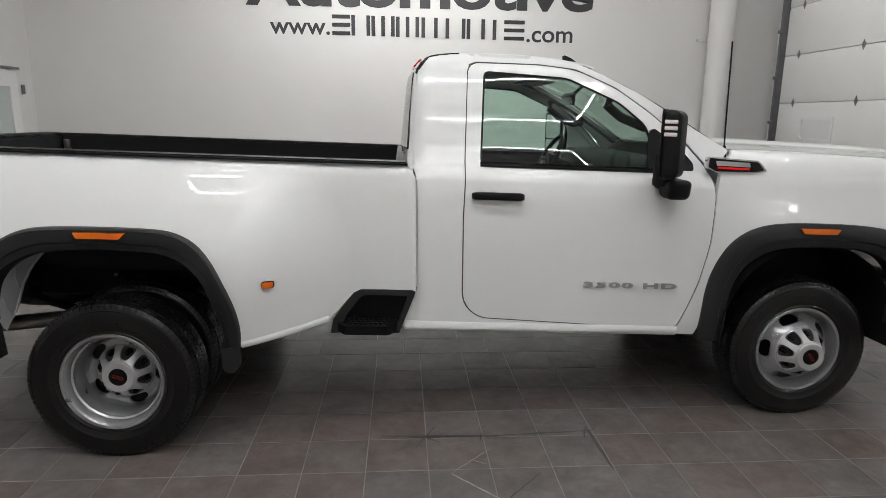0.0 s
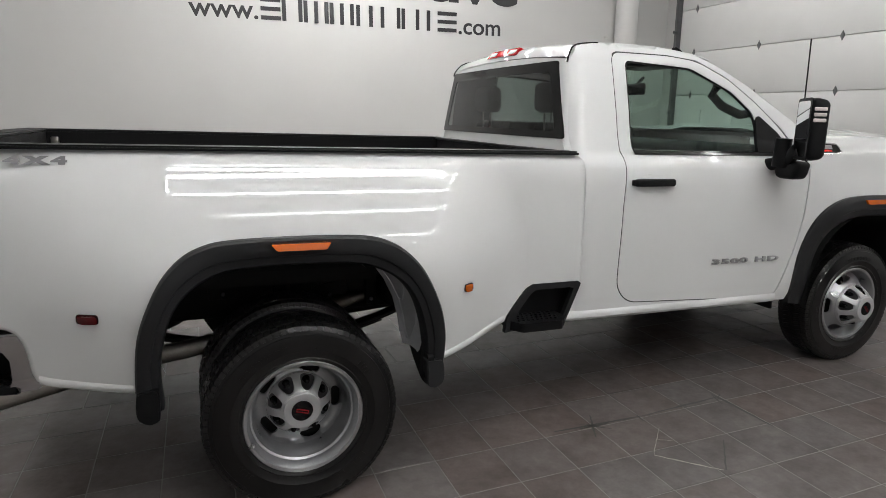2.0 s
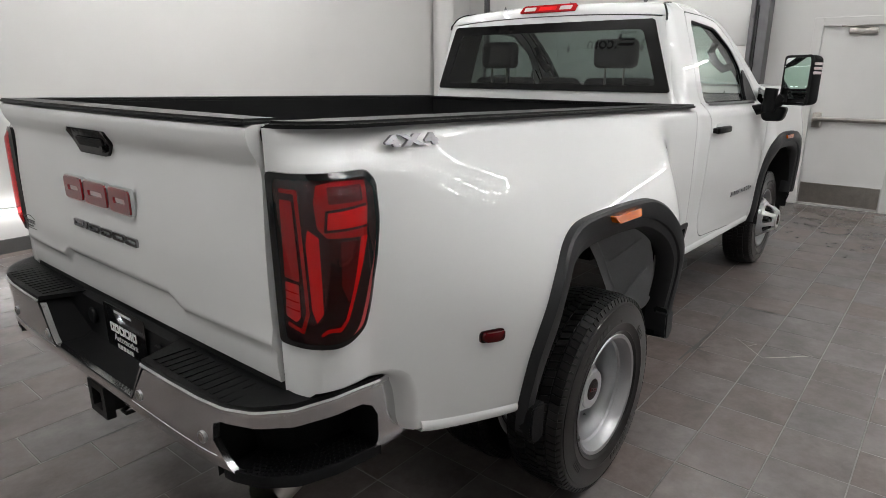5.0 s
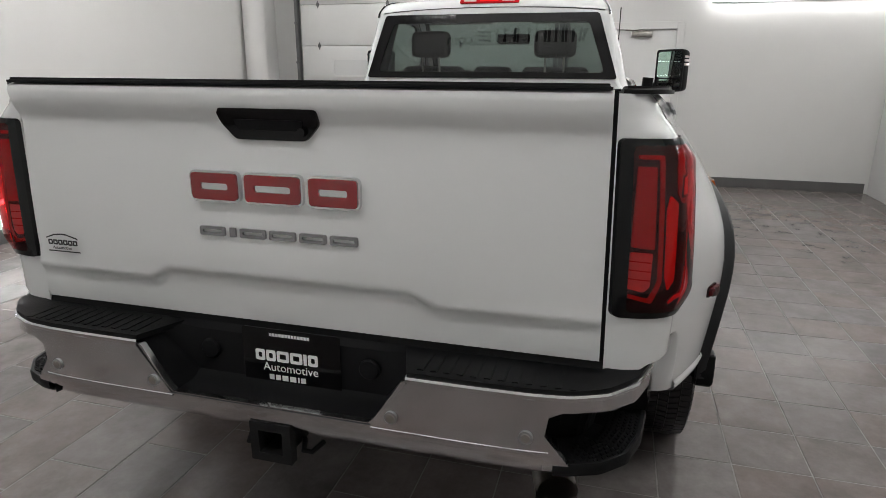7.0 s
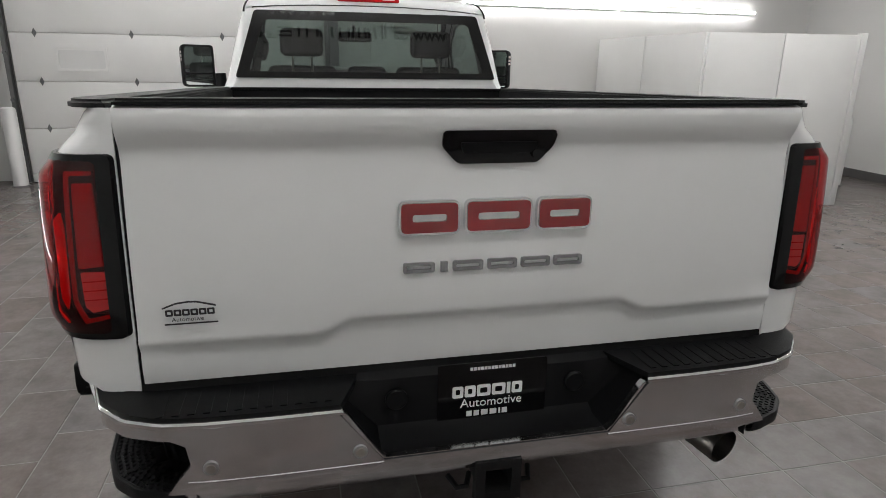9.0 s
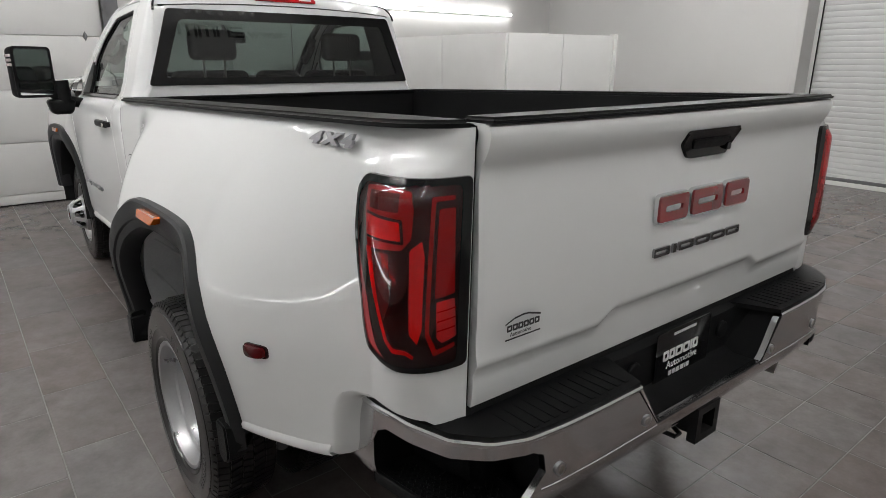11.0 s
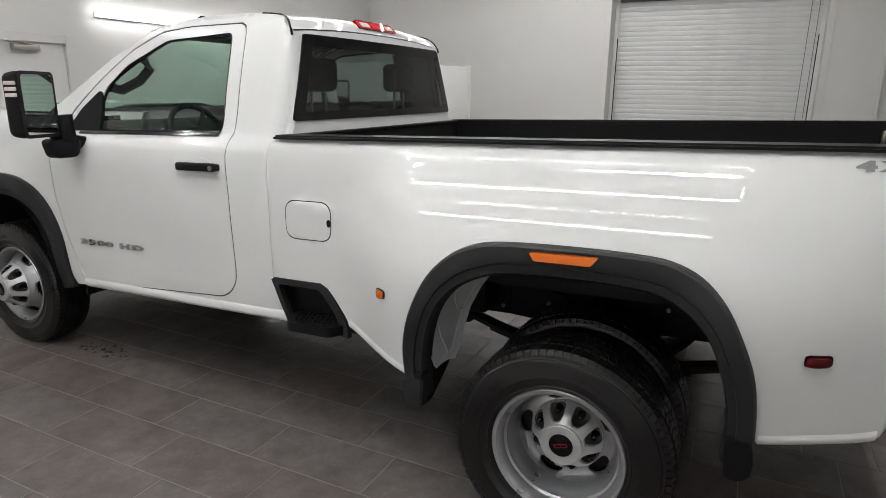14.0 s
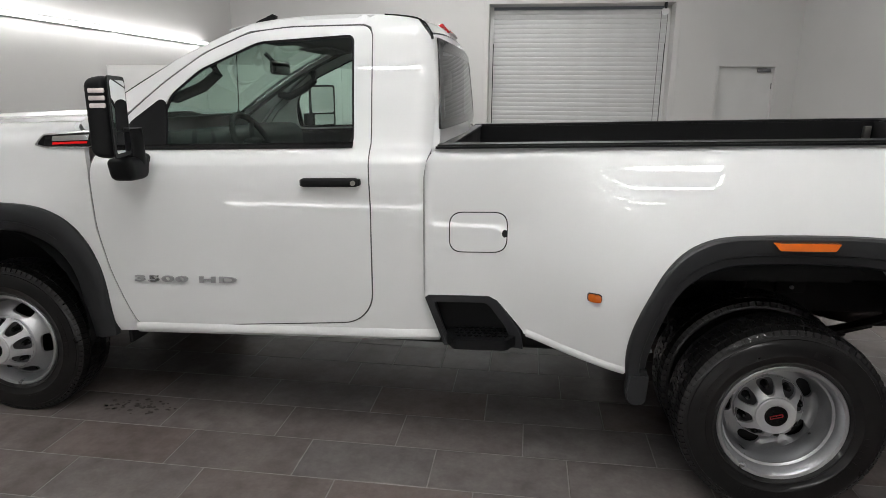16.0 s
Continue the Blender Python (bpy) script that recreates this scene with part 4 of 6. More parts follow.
# fuel door on the left bed side
fo = rounded([(1.092, 1.008), (1.342, 1.008), (1.342, 1.186), (1.092, 1.186)], 0.06, 8)
fi = [(1.217 + (u - 1.217) * 0.965, 1.097 + (v - 1.097) * 0.95) for u, v in fo]
body("fuel_gap", sheet(fo, lambda u, v: bed(u, v, 0.0015), 0.04, holes=[fi]), BLACK)
fd = body("fuel_door", sheet(fi, lambda u, v: bed(u, v, 0.003), 0.04, hem=(0, -0.004, 0)), WHITE, None, "white fuel filler door")
body("finger_notch", sheet([(1.104 + 0.012 * math.cos(a), 1.093 + 0.017 * math.sin(a)) for a in np.linspace(0, 2 * math.pi, 16, endpoint=False)], lambda u, v: bed(u, v, 0.0045), 0.02), BLACK, fd)

# front fender, hood, windshield, roof
fen_outline = ([(3.003, 1.36), (3.000, 1.10), (2.961, 0.878), (2.906, 0.722), (2.858, 0.606), (2.87, 0.582), (2.965, 0.578)] + [(x + 0.012, z - 0.01) for x, z in FA_OUT if z > 0.64 and (x < 4.0 or z > 0.82)]
               + [(4.19, 0.70), (4.30, 0.72), (4.42, 0.80), (4.52, 1.0), (4.55, 1.2), (4.53, 1.38), (4.45, 1.52), (4.2, 1.56), (3.6, 1.577), (3.25, 1.578), (3.12, 1.578), (3.02, 1.50)])
fenders = both("front_fender", sheet(fen_outline, fender, 0.04, hem=(0, -0.03, 0), edge=0.04, true=True), WHITE, label="white front fender")


def hood_z(x, y):
    a = abs(y)
    z = 1.605 - 0.018 * ease(3.2, 4.5, x) - 0.02 * ease(4.2, 4.6, x)
    z -= 0.022 * ease(0.55, 0.86, a)
    z += 0.028 * (1 - ease(0.28, 0.46, a))
    return z


hood_o = rounded([(3.12, -0.84), (4.50, -0.80), (4.60, -0.5), (4.62, 0), (4.60, 0.5), (4.50, 0.80), (3.12, 0.84), (3.18, 0.5), (3.22, 0), (3.18, -0.5)], 0.05, 4)
body("hood", sheet(hood_o, lambda u, v: (u, v, hood_z(u, v)), 0.07, hem=(0, 0, -0.03)), WHITE, None, "white hood with a raised centre")
body("cowl", strip([[(x, y, 1.578) for y in np.linspace(-0.84, 0.84, 9)] for x in (3.00, 3.22)]), BLACK)


def screen(u, v):
    """Windshield: u across from -1 to 1, v from the base to the roof."""
    x, z = 3.09 + (2.34 - 3.09) * v, 1.578 + (1.985 - 1.578) * v
    z += 0.028 * math.sin(math.pi * v)
    y = (CAB_Y(z) - 0.015) * u
    return (x + 0.14 * (1 - u * u) * (1 - 0.55 * v), y, z + 0.018 * (1 - u * u) * v)


body("windshield", strip([[screen(u, v) for u in np.linspace(-1, 1, 17)] for v in np.linspace(0, 1, 11)]), PANE, None, "clear windshield")
for s in (1, -1):
    body("a_pillar_trim", strip([[screen(s * u, v) for v in np.linspace(0, 1, 12)] for u in (0.94, 1.0)]), GLOSSBLACK)
xs_roof = np.r_[1.462, 1.47, 1.48, 1.495, 1.51, 1.53, 1.56, np.arange(1.62, 2.36, 0.06), 2.395]


def roof_pt(x, u):
    zc = ROOF_Z(x)
    e = CAB_Y(zc - 0.028)
    z = zc - 0.028 * abs(u) ** 2.4
    xx = x + 0.045 * (1 - abs(u) ** 2) * ease(2.2, 2.40, x) - 0.022 * (1 - u * u) * ease(1.6, 1.46, x)
    return (xx, e * u, z)


body("roof", strip([[roof_pt(x, u) for u in np.linspace(-1, 1, 29)] for x in xs_roof]), WHITE, None, "white cab roof")
for s in (1, -1):
    pts = [Vector(roof_pt(x, s * 0.985)) + Vector((0, 0, 0.001)) for x in xs_roof[1:]]
    pts = [Vector((1.452, s * (CAB_Y(1.915) - 0.012), 1.905)), Vector((1.458, s * (CAB_Y(1.93) - 0.010), 1.928))] + pts
    body("ditch_trim", sweep(pts[:10], 0.006, 6), GLOSSBLACK, None, "black roof ditch moulding")
    body("ditch_trim", sweep(pts[9:], 0.0045, 6), WHITE, None, "white roof ditch moulding")


def rear(y, z, out=0.0):
    """The cab's rear face."""
    x = spline([(1.40, 1.398), (1.50, 1.405), (1.70, 1.424), (1.90, 1.448), (1.955, 1.464)])(z)
    return (x - 0.030 * (1 - (y / 0.8) ** 2) - out, y, z)


edge_r = [(CAB_Y(z) - 0.072, z) for z in np.linspace(1.38, 1.925, 10)]
top_r = [(y, 1.952 - 0.028 * abs(y / 0.75) ** 2.4) for y in np.linspace(0.70, -0.70, 13)]
rear_o = [(0.86, 1.36)] + edge_r + top_r + [(-y, z) for y, z in edge_r[::-1]] + [(-0.86, 1.36)]
GL = rounded([(-0.826, 1.520), (0.826, 1.520), (0.692, 1.916), (-0.692, 1.916)], 0.02, 4)
body("cab_rear", sheet(rear_o, rear, 0.07, holes=[[(y * 0.985, 1.718 + (z - 1.718) * 0.97) for y, z in GL]], hem=(0.03, 0, 0)), WHITE, None, "white cab rear panel")
GI = rounded([(-0.745, 1.558), (0.745, 1.558), (0.635, 1.862), (-0.635, 1.862)], 0.03, 5)
rw = body("rear_window", sheet(GL, lambda u, v: rear(u, v, 0.006), 0.06, holes=[GI], hem=(0.01, 0, 0)), GLOSSBLACK, None, "black-bordered tinted rear window")
body("pane", sheet(GI, lambda u, v: rear(u, v, 0.0045), 0.08), DARKPANE, rw)
# round the cab's rear corners
for s in (1, -1):
    rows = []
    for z in np.linspace(1.38, 1.925, 14):
        a = Vector(rear(CAB_Y(z) - 0.074, z))
        b = Vector(cab(1.432 + 0.028 * ease(1.55, 1.92, z), z))
        c = Vector((a.x + (b.x - a.x) * 0.15, b.y - 0.012, z))
        rows.append([Vector((p.x, p.y * s, p.z)) for p in [a.lerp(c, t).lerp(c.lerp(b, t), t) for t in np.linspace(0, 1, 7).tolist()]])
    body("corner_panel", strip(rows), WHITE)

# high stop lamp
sl = body("stop_lamp", sheet(rounded([(-0.195, 1.972), (0.195, 1.972), (0.185, 2.018), (-0.185, 2.018)], 0.012, 4), lambda u, v: (1.475 + 0.9 * (v - 1.972) - 0.03 * (1 - (u / 0.7) ** 2), u, v + 0.012), 0.03, hem=(0.03, 0, -0.01)), RED, None, "red high-mounted stop lamp with clear ends")
for y0, y1, m in ((-0.165, -0.085, CLEARLENS), (0.085, 0.165, CLEARLENS), (-0.06, 0.06, BRIGHTRED)):
    body("lens", sheet(rounded([(y0, 1.982), (y1, 1.982), (y1, 2.006), (y0, 2.006)], 0.005, 3), lambda u, v: (1.472 + 0.9 * (v - 1.972) - 0.03 * (1 - (u / 0.7) ** 2), u, v + 0.012), 0.03, hem=(0.004, 0, 0)), m, sl)
# roof fins and mast
for x, y, k in ((2.33, 0.478, 1.0), (2.285, -0.60, 0.5)):
    z = ROOF_Z(x) - 0.012
    body("roof_fin", prism([(-0.06 * k, 0), (0.08 * k, 0), (0.035 * k, 0.03 * k), (-0.045 * k, 0.062 * k), (-0.062 * k, 0.055 * k)], lambda u, v, w, x=x, y=y, z=z: (x - u * -1, y - 0.012 + w, z + v), 0.024), BLACK, None, "black antenna fin")
mast = body("antenna", sweep([(3.11, -0.80, 1.56), (3.105, -0.80, 1.70), (3.095, -0.80, 2.135)], 0.0042, 8), BLACK, None, "thin black whip antenna")
body("antenna_base", tube((3.11, -0.80, 1.54), (3.11, -0.80, 1.60), 0.014, 12, 0.008), BLACK, mast)

# fender vents with a red bar
for s, f in zip((1, -1), fenders):
    o = rounded([(2.935, 1.492), (2.99, 1.466), (3.20, 1.470), (3.262, 1.482), (3.225, 1.532), (2.955, 1.545)], 0.012, 3)
    b = sheet(o, lambda u, v: fender(u, v, 0.008), 0.03, hem=(0, -0.03, 0))
    vent = body("fender_vent", b if s > 0 else mirrored(b), CHROME, f, "chrome-edged fender vent")
    b = sheet(rounded([(2.948, 1.496), (2.99, 1.474), (3.20, 1.477), (3.245, 1.486), (3.218, 1.525), (2.962, 1.539)], 0.008, 3), lambda u, v: fender(u, v, 0.011), 0.03, hem=(0, -0.01, 0))
    body("grille", b if s > 0 else mirrored(b), GLOSSBLACK, vent)
    b = sheet([(2.995, 1.488), (3.165, 1.484), (3.165, 1.494), (2.995, 1.498)], lambda u, v: fender(u, v, 0.014), 0.04, hem=(0, -0.004, 0))
    body("nameplate_bar", b if s > 0 else mirrored(b), BRIGHTRED, vent, "red nameplate bar")
    b = sheet([(2.990, 1.503), (3.170, 1.499), (3.170, 1.521), (2.990, 1.526)], lambda u, v: fender(u, v, 0.014), 0.04, hem=(0, -0.004, 0))
    body("nameplate_bar", b if s > 0 else mirrored(b), CHROME, vent, "silver nameplate bar")

# towing mirrors
for s in (1, -1):
    mh = holder("towing_mirror", truck)
    mh["label"] = "tall black towing mirror"
    turn = Matrix.Translation((2.665, 1.205, 0)) @ Matrix.Rotation(radians(20 if s > 0 else 36), 4, "Z") @ Matrix.Translation((-2.665, -1.205, 0))

    def mir(name, bm, mat, label="", swing=True):
        bm = moved(bm, turn) if swing else bm
        if s < 0 and name != "foot":
            bm = moved(bm, Matrix.Translation((-0.045, 0, 0)))
        return body(name, bm if s > 0 else mirrored(bm), mat, mh, label)
    hs = box(2.662, 2.745, 1.082, 1.330, 1.445, 1.770, 0.030, 4)
    for v in hs.verts:
        t = max((v.co.x - 2.662) / 0.083, 0.0)
        v.co.y = 1.325 + (v.co.y - 1.325) * (1 - 0.42 * t ** 1.3)
        v.co.z = 1.600 + (v.co.z - 1.600) * (1 - 0.10 * t)
    mir("housing", hs, BLACK)
    rimb = prism(rounded([(1.086, 1.449), (1.326, 1.449), (1.326, 1.766), (1.086, 1.766)], 0.03, 5), lambda u, v, w: (2.664 - w, u, v), 0.006)
    mir("bezel", rimb, BLACK)
    foot = box(2.675, 2.79, 0.985, 1.16, 1.335, 1.435, 0.028, 4)
    for v in foot.verts:
        k = (1.435 - v.co.z) / 0.1
        v.co.y -= 0.025 * k * (1 if v.co.y > 1.07 else -1)
    mir("foot", foot, BLACK, "", False)
    mir("arm", sweep([(2.74, 0.93, 1.400), (2.74, 1.02, 1.42), (2.735, 1.08, 1.445), (2.735, 1.13, 1.50)], 0.036, 14), BLACK, "", False)
    mir("knuckle", tube((2.715, 1.045, 1.40), (2.715, 1.055, 1.555), 0.042, 18), BLACK, "", False)
    mir("glass", prism(rounded([(1.104, 1.555), (1.310, 1.555), (1.310, 1.750), (1.104, 1.750)], 0.022, 4), lambda u, v, w: (2.658 - w, u, v), 0.003), MIRROR, "flat mirror glass")
    mir("spotter_glass", prism(rounded([(1.104, 1.466), (1.310, 1.466), (1.310, 1.545), (1.104, 1.545)], 0.018, 4), lambda u, v, w: (2.658 - w, u, v), 0.003), MIRROR, "small convex mirror glass")
    for z0 in (1.70, 1.672, 1.644):
        mir("turn_lens", box(2.672, 2.730, 1.310, 1.332, z0, z0 + 0.019, 0.005, 2), CLEARLENS, "clear turn-lamp lens")

# front end: grille, bumper, headlamps
fr = body("front_bumper", strip([[(4.62 - 0.42 * abs(u) ** 3.2 + dx, 0.97 * u, z) for u in np.linspace(-1, 1, 25)] for dx, z in ((-0.06, 0.56), (0.05, 0.60), (0.10, 0.72), (0.06, 0.86), (-0.06, 0.90))]), CHROME, None, "chrome front bumper")
body("air_dam", strip([[(4.53 - 0.40 * abs(u) ** 3 + dx, 0.93 * u, z) for u in np.linspace(-1, 1, 17)] for dx, z in ((-0.02, 0.40), (0.03, 0.44), (0.02, 0.60))]), BLACK, fr)
body("grille", strip([[(4.60 - 0.10 * u * u, 0.62 * u, z) for u in np.linspace(-1, 1, 11)] for z in np.linspace(0.90, 1.50, 8)]), GLOSSBLACK)
for s in (1, -1):
    body("headlamp", strip([[(4.58 - 0.05 * t - 0.28 * t * t, s * (0.62 + 0.31 * t), z) for t in np.linspace(0, 1, 8)] for z in (0.98, 1.15, 1.34, 1.46)]), CLEARLENS)

# ---- bed: liner, rails, tailgate ----
def slab(outline, z0, z1):
    return prism(outline, lambda u, v, w: (u, v, z0 + w), z1 - z0)


rail_o = [(1.405, 0.972), (1.36, 0.982)] + [(x, 0.984) for x in np.arange(1.2, -1.0, -0.2)] + [(-1.04, 0.982), (-1.12, 0.968), (-1.18, 0.940), (-1.215, 0.905), (-1.232, 0.862), (-1.12, 0.862), (-1.04, 0.855), (1.405, 0.855)]
rl = slab(rail_o, 1.4485, 1.466)
bmesh.ops.bevel(rl, geom=[e for e in rl.edges if abs(e.verts[0].co.z - e.verts[1].co.z) < 1e-6 and e.verts[0].co.z > 1.46], offset=0.008, segments=3, affect="EDGES")
both("bed_rail", rl, BLACK, label="black bed rail cap")
inner = slab([(1.405, 0.86), (-1.19, 0.86), (-1.19, 0.845), (1.405, 0.845)], 0.955, 1.449)
both("bed_inner_wall", inner, LINER)
for s in (1, -1):
    wh = box(-0.52, 0.52, 0.62, 0.846, 0.952, 1.18, 0.05, 3)
    body("wheel_house", wh if s > 0 else mirrored(wh), LINER)
fl_bed = box(-1.19, 1.40, -0.845, 0.845, 0.92, 0.951)
for y in np.arange(-0.78, 0.79, 0.12):
    body("floor_rib", box(-1.18, 1.38, y - 0.03, y + 0.03, 0.951, 0.966, 0.004, 1), LINER)
body("bed_floor", fl_bed, LINER)
hw = box(1.355, 1.372, -0.858, 0.858, 0.93, 1.458, 0.004, 1)
body("bed_front_wall", hw, LINER)
body("bed_front_cap", box(1.345, 1.392, -0.855, 0.855, 1.449, 1.464, 0.005, 2), BLACK)
for s in (1, -1):
    lk = box(-1.15, -1.11, 0.80, 0.838, 1.34, 1.42, 0.006)
    body("latch", lk if s > 0 else mirrored(lk), STEEL, None, "steel tailgate latch")


def crease(y):
    return 0.908 + 0.037 * ease(0.445, 0.355, abs(y))


TG_X = spline([(0.79, -1.262), (0.83, -1.268), (1.00, -1.281), (1.15, -1.279), (1.27, -1.272), (1.33, -1.269), (1.36, -1.273), (1.385, -1.287), (1.41, -1.298), (1.437, -1.302), (1.449, -1.297), (1.456, -1.280)])


def gate(y, z, out=0.0):
    x = TG_X(z)
    zc = crease(y)
    x += 0.020 * (1 - ease(zc - 0.026, zc + 0.004, z))
    x += 0.030 * (abs(y) / 0.85) ** 3 * (0.12 + 0.88 * ease(0.84, 0.97, z))
    return (x - out, y, z)


gv = sorted(set(np.r_[np.arange(0.82, 0.90, 0.02), np.arange(0.90, 1.02, 0.010), np.arange(1.02, 1.30, 0.04), np.arange(1.30, 1.455, 0.010)]))


def gate_mesh():
    ys = np.r_[-0.851, -0.845, -0.83, np.linspace(-0.80, -0.48, 9), np.linspace(-0.46, -0.34, 13), np.linspace(-0.30, 0.30, 13), np.linspace(0.34, 0.46, 13), np.linspace(0.48, 0.80, 9), 0.83, 0.845, 0.851]
    zs = np.r_[0.798, 0.804, gv, 1.4555]
    rows = [[Vector(gate(y * gate_w(z) / 0.851, z)) for y in ys] for z in zs]
    first = [p + Vector((0.05, 0, 0.0)) for p in rows[0]]
    last = [p + Vector((0.04, 0, 0.002)) for p in rows[-1]]
    rows = [first] + rows + [last]
    rows = [[r[0] + Vector((0.04, 0, 0))] + r + [r[-1] + Vector((0.04, 0, 0))] for r in rows]
    return strip(rows)


tg = body("tailgate", gate_mesh(), WHITE, None, "white tailgate with a sculpted lower crease")
# black strips in the side gaps, in place of the shade there
for s in (1, -1):
    body("gate_gap_shade", strip([[(-1.230, s * (gate_w(z) + y), z) for y in (0.0015, 0.005, 0.0095)] for z in np.linspace(0.80, 1.452, 24)]), BLACK, tg)
body("inner_panel", box(-1.19, -1.178, -0.845, 0.845, 0.93, 1.45), LINER, tg)
cap_o = [(-1.302 + 0.030 * (abs(y) / 0.85) ** 3, y) for y in np.linspace(-0.838, 0.838, 15)] + [(-1.175, 0.838), (-1.175, -0.838)]
cp = slab(cap_o, 1.4565, 1.470)
bmesh.ops.bevel(cp, geom=[e for e in cp.edges if min(v.co.z for v in e.verts) > 1.469], offset=0.007, segments=3, affect="EDGES")
body("top_cap", cp, BLACK, tg, "black plastic tailgate cap")
HN = [(-0.140, 1.400), (0.140, 1.400), (0.140, 1.362), (0.100, 1.320), (-0.100, 1.320), (-0.140, 1.362)]
hd = body("handle_bezel", sheet(rounded(HN, 0.012, 4), lambda u, v: gate(u, v, 0.004 if v > 1.39 else 0.010), 0.03, hem=(0.02, 0, 0)), GLOSSBLACK, tg, "gloss black tailgate handle bezel")
body("handle_grip", sheet(rounded([(-0.098, 1.372), (0.098, 1.372), (0.088, 1.345), (-0.088, 1.345)], 0.008, 3), lambda u, v: gate(u, v, 0.014), 0.03, hem=(0.012, 0, 0)), BLACK, hd)
body("camera_eye", tube((-1.276, -0.093, 1.343), (-1.292, -0.093, 1.343), 0.011, 16), GLOSSBLACK, hd)

# maker's badge: three red blocks in chrome, and a row of chrome bars
def rear_plane(y_left, z, x):
    """u runs to the right as seen from behind."""
    return Matrix(((0, 0, -1, x), (-1, 0, 0, y_left), (0, 1, 0, z), (0, 0, 0, 1)))


for y_left, w in ((0.245, 0.150), (0.083, 0.172), (-0.102, 0.146)):
    cb = prism(rounded([(0, 0), (w, 0), (w, 0.084), (0, 0.084)], 0.02, 4), lambda u, v, d: (u, v, d), 0.014)
    blk = body("badge_block", moved(cb, rear_plane(y_left, 1.152, -1.279)), CHROME, tg, "chrome badge block with a red face")
    cr = ring_bar(w - 0.012, 0.072, 0.027, 0.018, 0.012)
    body("badge_face", moved(cr, rear_plane(y_left - 0.006, 1.158, -1.279)), BADGERED, blk)
for k, w in enumerate((0.078, 0.018, 0.078, 0.078, 0.078, 0.078)):
    y_left = 0.233 - (0.0, 0.093, 0.124, 0.213, 0.302, 0.390)[k]
    rb = ring_bar(w, 0.026, 0.0085, 0.007, 0.006) if w > 0.03 else prism([(0, 0), (w, 0), (w, 0.026), (0, 0.026)], lambda u, v, d: (u, v, d), 0.007)
    body("badge_bar", moved(rb, rear_plane(y_left, 1.055, -1.2815)), DARKCHROME, tg, "chrome badge bar")
# dealer sticker
stk = body("sticker", moved(sheet([(0, 0), (0.117, 0), (0.117, 0.004), (0, 0.004)], lambda u, v: (u, v, 0), 0.05), rear_plane(0.787, 0.960, -1.2735 - 0.004)), INK, tg, "black dealer sticker on the tailgate")
for k in range(6):
    rb = ring_bar(0.0165, 0.016, 0.0045, 0.0006, 0.003)
    body("sticker_bar", moved(rb, rear_plane(0.783 - k * 0.0182, 0.982, -1.278)), INK, stk)
for one in islands(lettering("Automotive", 0.0145, 0.0006, rear_plane(0.771, 0.968, -1.2765))):
    body("sticker_letter", one, INK, stk, smooth=0)
body("sticker_arch", moved(strip([[(u, 0.003 + h, 0) for u, h in ((0, 0.0), (0.03, 0.011), (0.058, 0.014), (0.075, 0.013), (0.117, 0.002))], [(u, h, 0) for u, h in ((0, -0.001), (0.03, 0.0095), (0.058, 0.0125), (0.075, 0.0115), (0.117, 0.0))]]), rear_plane(0.789, 1.001, -1.2785)), INK, stk)

# 4X4 badges
for s in (1, -1):
    m = Matrix.Translation((-0.97 if s < 0 else -0.775, s * 0.9865, 1.399)) @ Matrix.Rotation(0 if s < 0 else math.pi, 4, "Z") @ Matrix.Rotation(math.pi / 2, 4, "X")
    t = lettering("4X4", 0.044, 0.008, m, 1.5, 0.0035)
    xs = [v.co.x for v in t.verts]
    lo, hi = min(xs), max(xs)
    for v in t.verts:
        v.co.x = -0.972 + (v.co.x - lo) / (hi - lo) * 0.197
        v.co.z = 1.399 + (v.co.z - 1.399) * 0.80
        v.co.y = s * (bed_y(v.co.x, v.co.z) + abs(v.co.y) - 0.9845)
    for one in islands(t):
        body("four_wheel_badge", one, BADGE, None, "chrome 4X4 lettering", smooth=0)

# ---- tail lamps ----
us_l = [-1.06] + np.linspace(-1.08, -1.295, 24).tolist()


def lamp_swell(u, v):
    """How far the outer lens stands out, most along the corner."""
    k = (u - UR) / (UE - UR)
    return ease(-0.22, 0.22, k) * ease(1.0, 0.50, k) * ease(1.352, 1.300, v) * ease(0.915, 0.99, v)


def lamp_piece(outline, out, step=0.03, hem=(0.012, -0.012, 0), swell=0.012):
    return sheet(outline, lambda u, v: bed(u, v, out + swell * lamp_swell(u, v)), step, us=us_l, hem=hem, edge=0.02)


